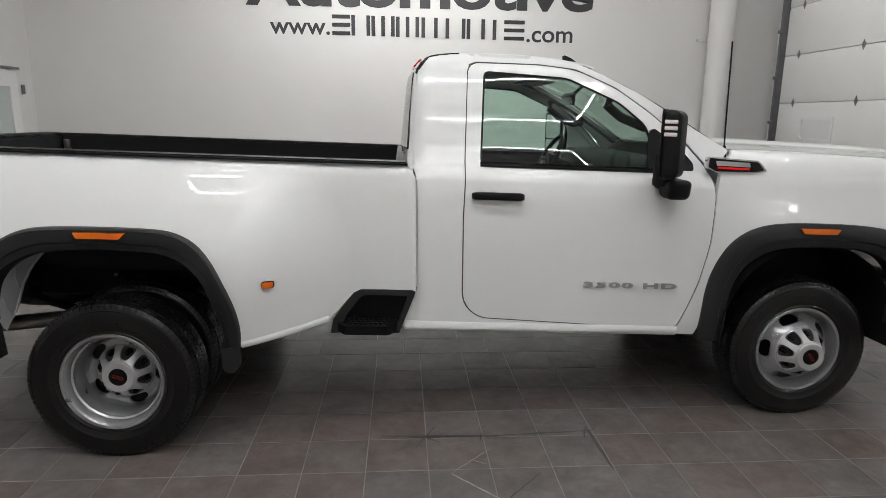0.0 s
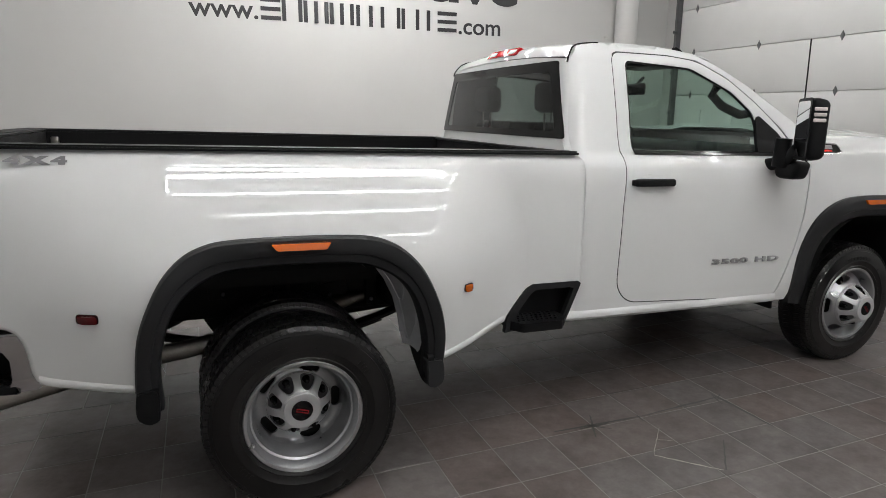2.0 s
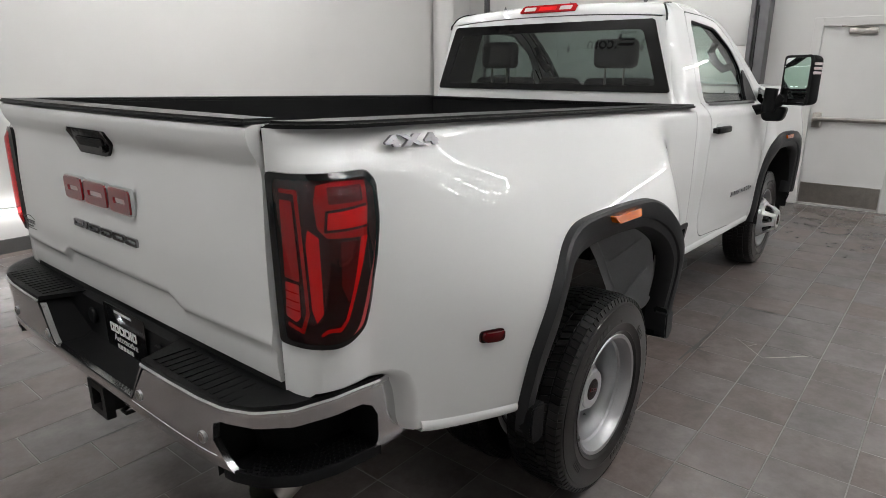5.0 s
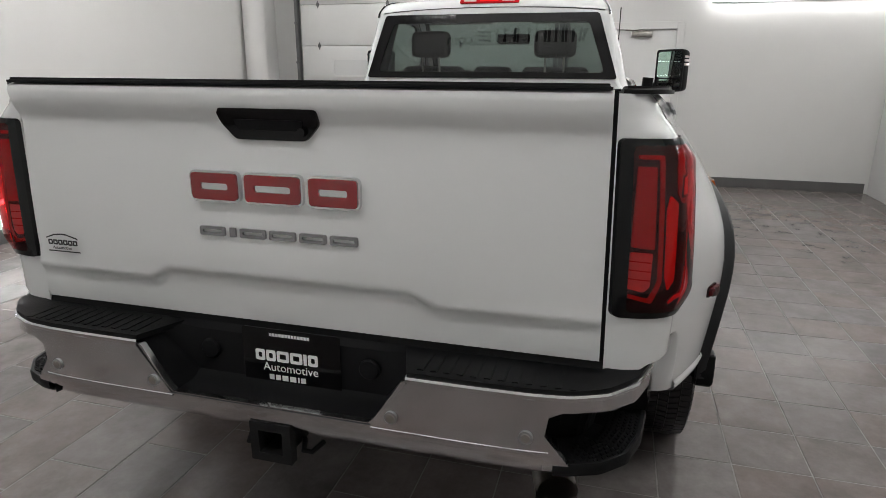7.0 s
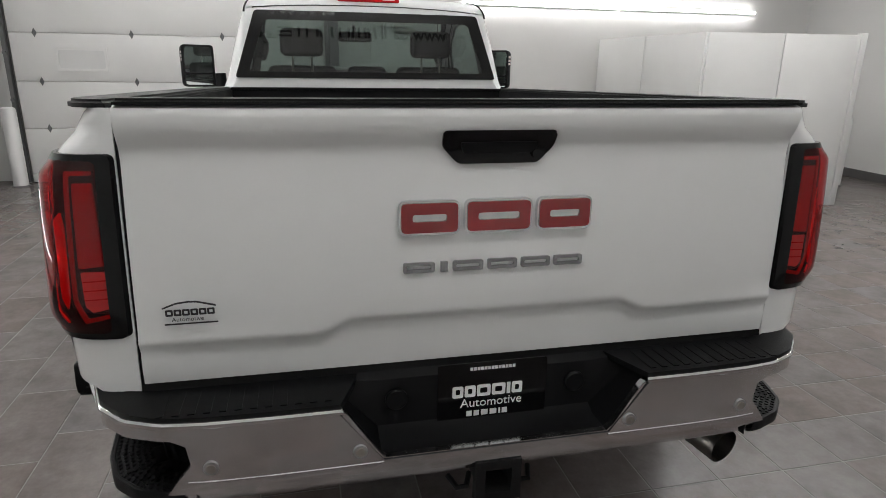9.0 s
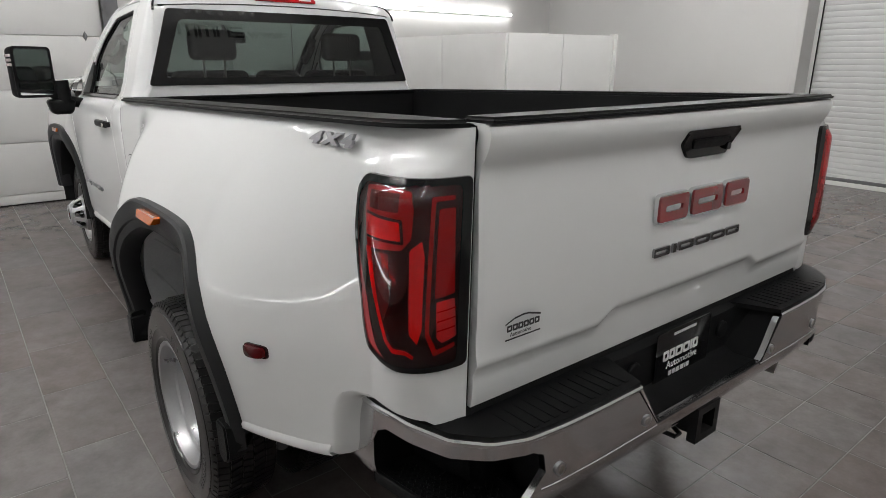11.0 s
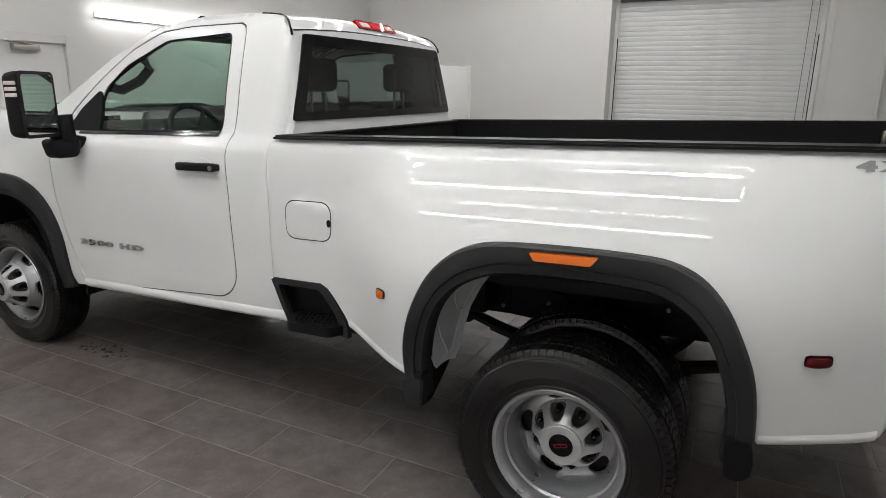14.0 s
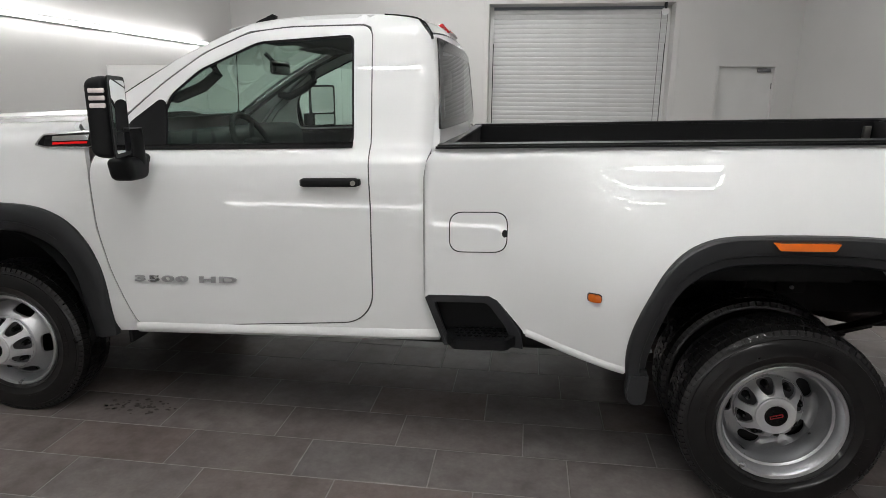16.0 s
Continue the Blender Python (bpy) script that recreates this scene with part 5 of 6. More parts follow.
# a dark case, bright pieces just above it, and a swelling outer lens over all
lamp_case = lamp_piece(LAMP, 0.002, hem=(0.02, -0.02, 0))
lamp_shell = lamp_piece([(-1.180 + (u + 1.180) * 0.95, 1.146 + (v - 1.146) * 0.972) for u, v in LAMP], 0.0100, 0.012, hem=(0.012, -0.012, 0), swell=0.024)
LENS = [([(-1.064, 1.328), (-1.125, 1.333), (-1.172, 1.326), (-1.184, 1.290), (-1.182, 1.228), (-1.160, 1.203), (-1.078, 1.194), (-1.066, 1.262)], RED, 0.0035, "red upper light frame"),
        ([(-1.080, 1.320), (-1.146, 1.321), (-1.148, 1.282), (-1.080, 1.281)], MIDRED, 0.0045, "deep red upper reflector"),
        ([(-1.070, 1.274), (-1.158, 1.268), (-1.166, 1.216), (-1.076, 1.216)], GLOSSBLACK, 0.0045, "black stop-bar border"),
        ([(-1.071, 1.267), (-1.152, 1.262), (-1.158, 1.223), (-1.076, 1.222)], BRIGHTRED, 0.0055, "bright red stop bar"),
        ([(-1.082, 1.188), (-1.128, 1.192), (-1.136, 1.085), (-1.122, 1.040), (-1.100, 1.10)], MIDRED, 0.0035, "deep red lower reflector"),
        ([(-1.077, 1.196), (-1.086, 1.196), (-1.111, 1.07), (-1.134, 1.0), (-1.148, 0.981), (-1.178, 0.980), (-1.197, 0.966), (-1.194, 0.959), (-1.176, 0.971), (-1.146, 0.970), (-1.127, 0.996), (-1.103, 1.07)], BRIGHTRED, 0.0055, "thin red light line"),
        ([(-1.180, 1.205), (-1.206, 1.225), (-1.214, 1.19), (-1.214, 1.03), (-1.204, 0.995), (-1.186, 1.02)], BRIGHTRED, 0.0045, "bright red light bar"),
        ([(-1.222, 1.316), (-1.274, 1.316), (-1.274, 1.306), (-1.232, 1.306), (-1.230, 1.02), (-1.246, 0.975), (-1.282, 0.984), (-1.284, 0.974), (-1.240, 0.962), (-1.221, 1.015)], RED, 0.0045, "red light pipe"),
        ([(-1.240, 1.290), (-1.275, 1.290), (-1.281, 1.100), (-1.240, 1.096)], RED, 0.0045, "red inner light panel"),
        ([(-1.243, 1.088), (-1.281, 1.088), (-1.286, 0.998), (-1.258, 0.990), (-1.246, 1.004)], CLEARLENS, 0.0045, "clear reversing lens")]
for s in (1, -1):
    lo = body("tail_lamp", lamp_case.copy() if s > 0 else mirrored(lamp_case), DARKRED, None, "red tail lamp with a smoked black rim")
    for o, m, out, lab in LENS:
        b = lamp_piece(rounded(lap(o), 0.004, 3), out, 0.02, (0.003, -0.003, 0))
        body("lens", b if s > 0 else mirrored(b), m, lo, lab)
    for k in range(3):
        za = 1.066 - 0.022 * k
        b = lamp_piece(lap([(-1.246, za), (-1.283, za + 0.002), (-1.283, za - 0.001), (-1.246, za - 0.003)]), 0.0055, 0.02, (0.003, -0.003, 0))
        body("lens_rib", b if s > 0 else mirrored(b), RED, lo)
    rimi = [(-1.180 + (u + 1.180) * (0.92 if u > -1.18 else 0.80), 1.146 + (v - 1.146) * 0.93) for u, v in LAMP]
    b = sheet(LAMP, lambda u, v: bed(u, v, 0.0108 + 0.0245 * lamp_swell(u, v)), 0.012, holes=[rimi], us=us_l, hem=(0.010, -0.008, 0), edge=0.02)
    body("rim", b if s > 0 else mirrored(b), GLOSSBLACK, lo, "gloss black lamp rim")
    body("outer_lens", lamp_shell.copy() if s > 0 else mirrored(lamp_shell), LENSGLASS, lo, "glossy smoked red outer lens")
lamp_shell.free()
lamp_case.free()

# ---- rear bumper ----
PLAN = [(-1.396, 0.0), (-1.395, 0.55), (-1.390, 0.70), (-1.378, 0.80), (-1.345, 0.883), (-1.277, 0.950), (-1.175, 0.985), (-1.05, 1.001), (-0.94, 1.003)]
plan_p = np.array(spread(PLAN, 120))
plan_s = np.r_[0, np.cumsum(np.linalg.norm(np.diff(plan_p, axis=0), axis=1))]
S_END = float(plan_s[-1])


def along(s):
    a = abs(s)
    x, y = np.interp(a, plan_s, plan_p[:, 0]), np.interp(a, plan_s, plan_p[:, 1])
    x2, y2 = np.interp(min(a + 0.01, S_END), plan_s, plan_p[:, 0]), np.interp(min(a + 0.01, S_END), plan_s, plan_p[:, 1])
    x1, y1 = np.interp(max(a - 0.01, 0), plan_s, plan_p[:, 0]), np.interp(max(a - 0.01, 0), plan_s, plan_p[:, 1])
    t = Vector((x2 - x1, y2 - y1, 0)).normalized()
    nrm = Vector((-t.y, t.x, 0))
    sg = 1 if s >= 0 else -1
    return Vector((x, y * sg, 0)), Vector((nrm.x, nrm.y * sg, 0))


BUMP = spline([(0.51, -0.06), (0.535, -0.026), (0.560, -0.008), (0.585, -0.001), (0.605, 0.0), (0.65, 0.001), (0.70, 0.0), (0.78, -0.002)])


def bumper(s, z, out=0.0):
    p, n = along(s)
    p = p + n * (BUMP(z) + out)
    return (p.x, p.y, z)


half = [(0.294, 0.617), (0.31, 0.632), (0.385, 0.745), (0.40, 0.755), (0.70, 0.757), (1.0, 0.768), (S_END - 0.075, 0.772), (S_END - 0.03, 0.762), (S_END - 0.006, 0.735), (S_END, 0.70), (S_END, 0.62), (S_END - 0.012, 0.575), (S_END - 0.045, 0.545), (S_END - 0.10, 0.536), (1.195, 0.545), (1.222, 0.575), (1.230, 0.60), (1.230, 0.672), (1.212, 0.706), (1.180, 0.722),
        (0.785, 0.716), (0.752, 0.700), (0.744, 0.650), (0.82, 0.553), (0.80, 0.540)]
outline = [(s, z) for s, z in half] + [(-s, z) for s, z in half[::-1]]
us_b = np.r_[np.linspace(-S_END + 0.02, -0.72, 26), np.linspace(-0.68, 0.68, 24), np.linspace(0.72, S_END - 0.02, 26)]
bumper_ob = body("rear_bumper", sheet(outline, bumper, 0.025, us=us_b, hem=(0.02, 0, 0), edge=0.02), CHROME, None, "chrome rear bumper with black step pads")
for s in (1, -1):
    for k, y in enumerate((0.357, 0.70)):
        p = Vector(bumper(s * y, 0.643))
        sn = tube(p + Vector((0.005, 0, 0)), p + Vector((-0.004, 0, 0)), 0.017, 20)
        so = body("sensor", sn, ALLOY, bumper_ob, "round parking sensor")
        body("sensor_face", tube(p + Vector((-0.003, 0, 0)), p + Vector((-0.0065, 0, 0)), 0.011, 20), STEEL, so)
    rows = [[bumper(s * u, 0.604 + dz, o) for u in np.linspace(0.30, 0.755, 20)] for dz, o in ((-0.004, -0.001), (-0.0015, 0.0016), (0.0012, 0.0016), (0.004, -0.001))]
    body("crease_bar", strip(rows), CHROME, bumper_ob)
    ss = np.r_[np.linspace(0.397, 0.70, 12), np.linspace(0.72, S_END - 0.03, 40)]
    top = lambda u: 0.757 + 0.015 * ease(0.75, 1.2, u)
    rows = [[bumper(s * u, top(u) + dz, o) for u in ss] for dz, o in ((-0.014, 0.0), (-0.008, 0.004), (0.0, 0.0065), (0.006, 0.004), (0.008, -0.002), (0.007, -0.016))]
    body("top_lip", strip(rows), CHROME, bumper_ob, "bright rolled chrome lip")
    # step pad on top
    outer = [tuple(Vector(bumper(u, 0.75))[:2]) for u in np.linspace(0.40, S_END - 0.01, 40)]
    inn = [(-0.955, 0.955), (-1.10, 0.955), (-1.20, 0.925), (-1.238, 0.86), (-1.238, 0.345)]
    po = outer + inn
    pad = prism(po, lambda u, v, w: (u, v, 0.758 + w + 0.012 * ease(0.8, 1.0, v)), 0.016)
    for i in range(12):
        y = 0.42 + i * 0.034
        rib = prism([(-1.372, y), (-1.372, y + 0.016), (-1.262, y + 0.016), (-1.262, y)], lambda u, v, w: (u, v, 0.7735 + w), 0.0035)
        body("pad_rib", rib if s > 0 else mirrored(rib), BLACK, bumper_ob)
    body("step_pad", pad if s > 0 else mirrored(pad), BLACK, bumper_ob, "ribbed black step pad")
    # corner pocket with its tread
    rows = [[tuple(Vector(bumper(s * u, z, o))) for u in np.linspace(0.745, 1.240, 22)] for z, o in ((0.727, -0.012), (0.722, -0.10), (0.60, -0.13), (0.545, -0.12))]
    pk = strip(rows)
    for u in (0.742, 1.243):
        join(pk, strip([[tuple(Vector(bumper(s * u, 0.6, o))[:2]) + (z,) for o in (-0.006, -0.06, -0.14)] for z in (0.535, 0.60, 0.66, 0.73)]))
    body("step_pocket", pk, BLACK, bumper_ob)
    us_e = np.linspace(0.0, 0.83, 24)
    body("bumper_underside", strip([[tuple(Vector(bumper(s * u, 0.56, o))[:2]) + (z,) for u in us_e] for z, o in ((0.575, -0.012), (0.545, -0.03), (0.540, -0.06), (0.56, -0.16))]), BLACK, bumper_ob)
    rows = [[tuple(Vector(bumper(s * u, 0.56, o))[:2]) + (z,) for u in np.linspace(0.768, 1.236, 26)] for z, o in ((0.568, -0.13), (0.568, -0.012), (0.572, -0.008), (0.572, 0.0), (0.565, 0.004), (0.540, 0.002), (0.532, -0.010), (0.532, -0.13))]
    st = strip(rows)
    for i in range(22):
        for j in range(6):
            u = 0.83 + i * 0.0175 + (j % 2) * 0.009
            p = Vector(bumper(s * u, 0.56, -0.016 - j * 0.015))
            join(st, prism([(-0.008, 0), (0, 0.005), (0.008, 0), (0, -0.005)], lambda a, b, w, p=p: (p.x + a, p.y + b, 0.5675 + w), 0.004))
    body("step_tread", st, BLACK, bumper_ob)
body("gap_filler", strip([[(-1.236, y, 0.770), (-1.225, y, 0.80), (-1.20, y, 0.83), (-1.19, y, 0.86)] for y in np.linspace(-0.93, 0.93, 12)]), BLACK, bumper_ob)
# centre tray with the plate
rows = [[(-1.238, y, 0.775), (-1.262, y, 0.76), (-1.268, y, 0.63), (-1.30, y, 0.612), (-1.399, y, 0.612)] for y in np.linspace(-0.30, 0.30, 9)]
rows = [[(-1.238, -0.41, 0.775), (-1.262, -0.41, 0.772), (-1.30, -0.41, 0.77), (-1.34, -0.41, 0.765), (-1.398, -0.41, 0.758)]] + rows + [[(-1.238, 0.41, 0.775), (-1.262, 0.41, 0.772), (-1.30, 0.41, 0.77), (-1.34, 0.41, 0.765), (-1.398, 0.41, 0.758)]]
tray = body("plate_tray", strip(rows), BLACK, bumper_ob, "black recessed plate tray")
for y in (-0.25, 0.25):
    body("plate_lamp", moved(revolve([(0.001, 0), (0.03, 0), (0.03, 0.008), (0.026, 0.012), (0.001, 0.012)], 20), Matrix.Translation((-1.268, y, 0.705)) @ Matrix.Rotation(math.pi / 2, 4, "Z")), BLACK, tray)
pl = body("dealer_plate", prism(rounded([(-0.165, 0.615), (0.140, 0.615), (0.140, 0.790), (-0.165, 0.790)], 0.01, 3), lambda u, v, w: (-1.271 - w, u, v), 0.003), GLOSSBLACK, bumper_ob, "black dealer plate with white print")
for k in range(6):
    wds = (0.030, 0.030, 0.038, 0.038, 0.010, 0.030)
    yl = 0.100 - sum(wds[:k]) - 0.004 * k
    rb = ring_bar(wds[k], 0.034, 0.009, 0.001, 0.006) if wds[k] > 0.02 else prism([(0, 0), (0.01, 0), (0.01, 0.034), (0, 0.034)], lambda u, v, d: (u, v, d), 0.001)
    body("print_bar", moved(rb, rear_plane(yl, 0.690, -1.2745)), PRINT, pl)
    rb = prism([(0, 0), (wds[k] * 0.5, 0), (wds[k] * 0.5, 0.016), (0, 0.016)], lambda u, v, d: (u, v, d), 0.001)
    body("print_bar", moved(rb, rear_plane(0.060 - sum(wds[:k]) * 0.55 - 0.004 * k, 0.632, -1.2745)), PRINT, pl)
for one in islands(lettering("Automotive", 0.036, 0.001, rear_plane(0.078, 0.660, -1.2750))):
    body("print_letter", one, PRINT, pl, smooth=0)
for k in range(13):
    rb = prism([(0, 0), (0.0075, 0), (0.0075, 0.009), (0, 0.009)], lambda u, v, d: (u, v, d), 0.001)
    body("print_bar", moved(rb, rear_plane(0.052 - k * 0.0098, 0.768, -1.2745)), PRINT, pl)
hit = box(-1.39, -1.14, -0.045, 0.045, 0.455, 0.545, 0.006)
bmesh.ops.delete(hit, geom=[f for f in hit.faces if f.calc_center_median().x < -1.38 and abs(f.normal.x) > 0.9], context="FACES")
ht = body("hitch_receiver", hit, UNDER, None, "black square hitch receiver")
body("collar", sheet([(-0.062, 0.440), (0.062, 0.440), (0.062, 0.560), (-0.062, 0.560)], lambda u, v: (-1.392, u, v), 0.05, holes=[[(-0.036, 0.465), (0.036, 0.465), (0.036, 0.535), (-0.036, 0.535)]], hem=(0.03, 0, 0)), UNDER, ht)
for s in (1, -1):
    body("chain_loop", sweep([(-1.30, s * 0.055, 0.47), (-1.345, s * 0.075, 0.462), (-1.345, s * 0.10, 0.462), (-1.30, s * 0.115, 0.47)], 0.008, 8), UNDER, ht)
ex = tube((-0.85, -0.66, 0.50), (-1.27, -0.775, 0.455), 0.056, 24, caps=False)
join(ex, tube((-0.85, -0.66, 0.50), (-1.27, -0.775, 0.455), 0.052, 24, caps=False))
part("exhaust_tip", ex, STEEL, truck, "bare steel exhaust tip")

# ---- underbody ----
for s in (1, -1):
    bm = box(-1.15, 4.1, s * 0.43 - 0.035, s * 0.43 + 0.035, 0.60, 0.78, 0.01)
    body("frame_rail", bm, UNDER)
    for k in range(5):
        n = 0.72 - 0.11 * k
        leaf = strip([[(x * n, s * 0.55 + dy, 0.50 - 0.011 * k + 0.16 * (x * n / 0.75) ** 2 * 1.0 + dz) for x in np.linspace(-1, 1, 13)] for dy, dz in ((-0.035, 0), (0.035, 0), (0.035, -0.009), (-0.035, -0.009), (-0.035, 0))])
        part("leaf_spring", leaf, UNDER, truck)
    part("shock_absorber", tube((-0.22, s * 0.47, 0.36), (0.06, s * 0.40, 0.86), 0.03, 14), UNDER, truck)
    # grey inner panels in the wheel wells
    for f in (1, -1):
        rows = []
        for z, x, yo, yi in ((0.578, 0.512, 1.12, 1.04), (0.595, 0.517, 1.135, 1.005), (0.63, 0.520, 1.15, 0.968), (0.70, 0.520, 1.16, 0.935), (0.78, 0.507, 1.16, 0.905), (0.86, 0.475, 1.16, 0.875), (0.925, 0.432, 1.16, 0.85), (0.975, 0.385, 1.155, 0.825), (1.015, 0.30, 1.15, 0.80)):
            rows.append([])
            for q in np.linspace(0, 1, 9):
                y = yo + (yi - yo) * q
                dish = 0.030 * q ** 2 + 0.014 * max(q - 0.88, 0) / 0.12 if f > 0 else -0.025 * q
                rows[-1].append((f * (x - dish), s * y, z + 0.02 * q * (1 if z < 0.6 else 0) + (0.03 if f < 0 and z < 0.64 else 0)))
        wp = body("well_panel", strip(rows), ZINC, None, "grey galvanised wheel-well panel")
        for path in (((6, 1), (5, 3), (4, 6), (4, 7)), ((4, 1), (3, 3), (2, 5), (1, 6)), ((7, 7), (5, 7), (3, 7), (1, 7))):
            pts = spread([(i, j) for i, j in path], 9)
            line = []
            for i, j in pts:
                i0, j0 = min(int(i), 7), min(int(j), 7)
                u, v = i - i0, j - j0
                p = (Vector(rows[i0][j0]) * (1 - u) + Vector(rows[i0 + 1][j0]) * u) * (1 - v) + (Vector(rows[i0][j0 + 1]) * (1 - u) + Vector(rows[i0 + 1][j0 + 1]) * u) * v
                line.append(p + Vector((0.002 * f, 0, 0)))
            body("pressed_rib", sweep(line, 0.006, 8), ZINC, wp)
    wl = strip([[(0.54 * math.cos(a), s * y, 0.46 + 0.605 * math.sin(a)) for a in np.linspace(0.95, math.pi - 0.95, 22)] for y in (1.02, 0.82, 0.64)])
    join(wl, strip([[(x, s * 0.64, 0.80), (x, s * 0.64, 1.04)] for x in (-0.46, 0.0, 0.46)]))
    body("well_liner", wl, UNDER)
    hanger = box(0.50, 0.98, s * 0.53 - 0.12, s * 0.53 + 0.12, 0.63, 0.87, 0.03, 2)
    box(0.60, 0.66, s * 0.53 - 0.05, s * 0.53 + 0.05, 0.55, 0.64, 0.015, 2, hanger)
    part("spring_hanger", hanger, UNDER, truck)
    for f in (1, -1):
        up = 0.035 if f > 0 else 0.040
        if f > 0:
            foot = prism(rounded([(1.232, 0.60), (1.236, 0.465 + up), (1.215, 0.425 + up), (1.14, 0.420 + up), (1.02, 0.490 + up), (0.965, 0.57), (0.965, 0.62)], 0.014, 3), lambda u, v, w: (f * (0.528 + w) + 0.006 * f * math.sin(9 * v), s * u, v), 0.026)
            body("mud_flap", foot, BLACK)
        cap = prism(rounded([(0.514, 0.548 + up), (0.590, 0.548 + up), (0.600, 0.51), (0.594, 0.435 + up), (0.560, 0.412 + up), (0.520, 0.425 + up)], 0.014, 3), lambda u, v, w: (f * (u + (0.0 if f > 0 else 0.018)), s * (1.178 + w), v), 0.060)
        bmesh.ops.bevel(cap, geom=cap.edges[:], offset=0.006, segments=2, affect="EDGES")
        body("flare_foot", cap, FLARE if f > 0 else BLACK)
    # brackets, bolts, bump stop, spring clamps and wiring on the frame
    for x0, x1, z0, z1 in ((-0.34, -0.20, 0.70, 0.84), (0.16, 0.34, 0.66, 0.86), (0.44, 0.50, 0.62, 0.84)):
        bk = box(x0, x1, s * 0.475 - 0.012, s * 0.475 + 0.012, z0, z1, 0.008)
        box(x0 + 0.01, x1 - 0.01, s * 0.53 - 0.06, s * 0.53 + 0.06, z1 - 0.016, z1, 0.004, 1, bk)
        br = body("frame_bracket", bk, UNDER)
        for bx, bz in ((x0 + 0.02, z1 - 0.04), (x1 - 0.02, z1 - 0.04), ((x0 + x1) / 2, z0 + 0.03)):
            body("bolt", tube((bx, s * 0.484, bz), (bx, s * 0.500, bz), 0.010, 6), BADGE, br)
    body("bump_stop", tube((0.0, s * 0.53, 0.66), (0.0, s * 0.53, 0.80), 0.036, 14, 0.05), BLACK)
    for x in (-0.10, 0.10):
        part("spring_clamp", sweep([(x, s * 0.50, 0.34), (x, s * 0.50, 0.545), (x, s * 0.60, 0.545), (x, s * 0.60, 0.34)], 0.008, 8), STEEL, truck)
    part("spring_plate", box(-0.14, 0.14, s * 0.55 - 0.06, s * 0.55 + 0.06, 0.325, 0.345, 0.005, 1), UNDER, truck)
    for x in (-0.72, 0.72):
        sh = box(x - 0.03, x + 0.03, s * 0.50 - 0.008, s * 0.50 + 0.008, 0.60, 0.76, 0.012, 2)
        box(x - 0.03, x + 0.03, s * 0.60 - 0.008, s * 0.60 + 0.008, 0.60, 0.76, 0.012, 2, sh)
        join(sh, tube((x, s * 0.48, 0.655), (x, s * 0.62, 0.655), 0.024, 14))
        part("spring_shackle", sh, UNDER, truck)
    body("brake_line", sweep([(0.62, s * 0.485, 0.80), (0.40, s * 0.49, 0.79), (0.18, s * 0.50, 0.74), (0.05, s * 0.52, 0.62), (0.0, s * 0.58, 0.52)], 0.007, 6), BLACK)
    body("harness", sweep([(-1.0, s * 0.49, 0.80), (-0.6, s * 0.50, 0.775), (-0.3, s * 0.495, 0.815), (0.1, s * 0.50, 0.79), (0.5, s * 0.49, 0.82)], 0.011, 8), BLACK)
    fw = strip([[(3.595 + 0.50 * math.cos(a), s * y, 0.58 + 0.53 * math.sin(a)) for a in np.linspace(-0.1, math.pi + 0.1, 20)] for y in (0.985, 0.50)])
    body("well_liner", fw, UNDER)
    body("well_wall", box(3.05, 4.14, s * 0.50 - 0.01, s * 0.50 + 0.01, 0.62, 1.10), UNDER)
    ml = box(2.93, 2.95, s * 0.72 - 0.16, s * 0.72 + 0.19, 0.50, 0.66, 0.006)
    body("splash_guard", ml, UNDER)
    body("sill_panel", box(1.45, 2.95, s * 0.80 - 0.06, s * 0.80 + 0.09, 0.57, 0.66, 0.02), UNDER)
for x in (-1.0, -0.5, 0.6, 1.6, 2.6):
    body("cross_member", box(x - 0.05, x + 0.05, -0.40, 0.40, 0.62, 0.74, 0.01), UNDER)
body("bed_underside", box(-1.15, 1.38, -0.80, 0.80, 0.86, 0.915), UNDER)
body("bed_skirt", box(0.62, 1.38, -0.80, 0.80, 0.72, 0.86), UNDER)
for x in (-0.95, -0.62, 0.60):
    body("bed_sill", box(x - 0.05, x + 0.05, -0.80, 0.80, 0.79, 0.862, 0.008), UNDER)
body("cab_underside", box(1.40, 3.05, -0.86, 0.86, 0.63, 0.70, 0.02), UNDER)
part("rear_axle", tube((0, -0.86, 0.395), (0, 0.86, 0.395), 0.055, 18), UNDER, truck)
df = bmesh.new()
bmesh.ops.create_uvsphere(df, u_segments=20, v_segments=12, radius=0.19)
part("differential", moved(df, pose(0.0, 0.0, 0.40) @ Matrix.Diagonal((0.95, 0.85, 1.0, 1))), UNDER, truck)
part("drive_shaft", tube((0.15, 0, 0.44), (2.2, 0, 0.55), 0.05, 16), UNDER, truck)
part("front_axle", tube((3.595, -0.75, 0.395), (3.595, 0.75, 0.395), 0.05, 16), UNDER, truck)
part("transmission", box(2.0, 3.0, -0.2, 0.2, 0.36, 0.66, 0.06, 3), UNDER, truck)
part("engine_sump", box(3.0, 4.0, -0.3, 0.3, 0.42, 0.8, 0.05, 3), UNDER, truck)
part("fuel_tank", box(0.75, 2.3, 0.30, 0.72, 0.42, 0.62, 0.05, 3), UNDER, truck)
part("exhaust_pipe", sweep([(2.6, -0.30, 0.58), (1.6, -0.34, 0.60), (0.75, -0.36, 0.64), (0.40, -0.44, 0.65), (0.0, -0.60, 0.60), (-0.45, -0.63, 0.53), (-0.85, -0.66, 0.50)], 0.042, 14), PIPE, truck, "bare steel exhaust pipe")
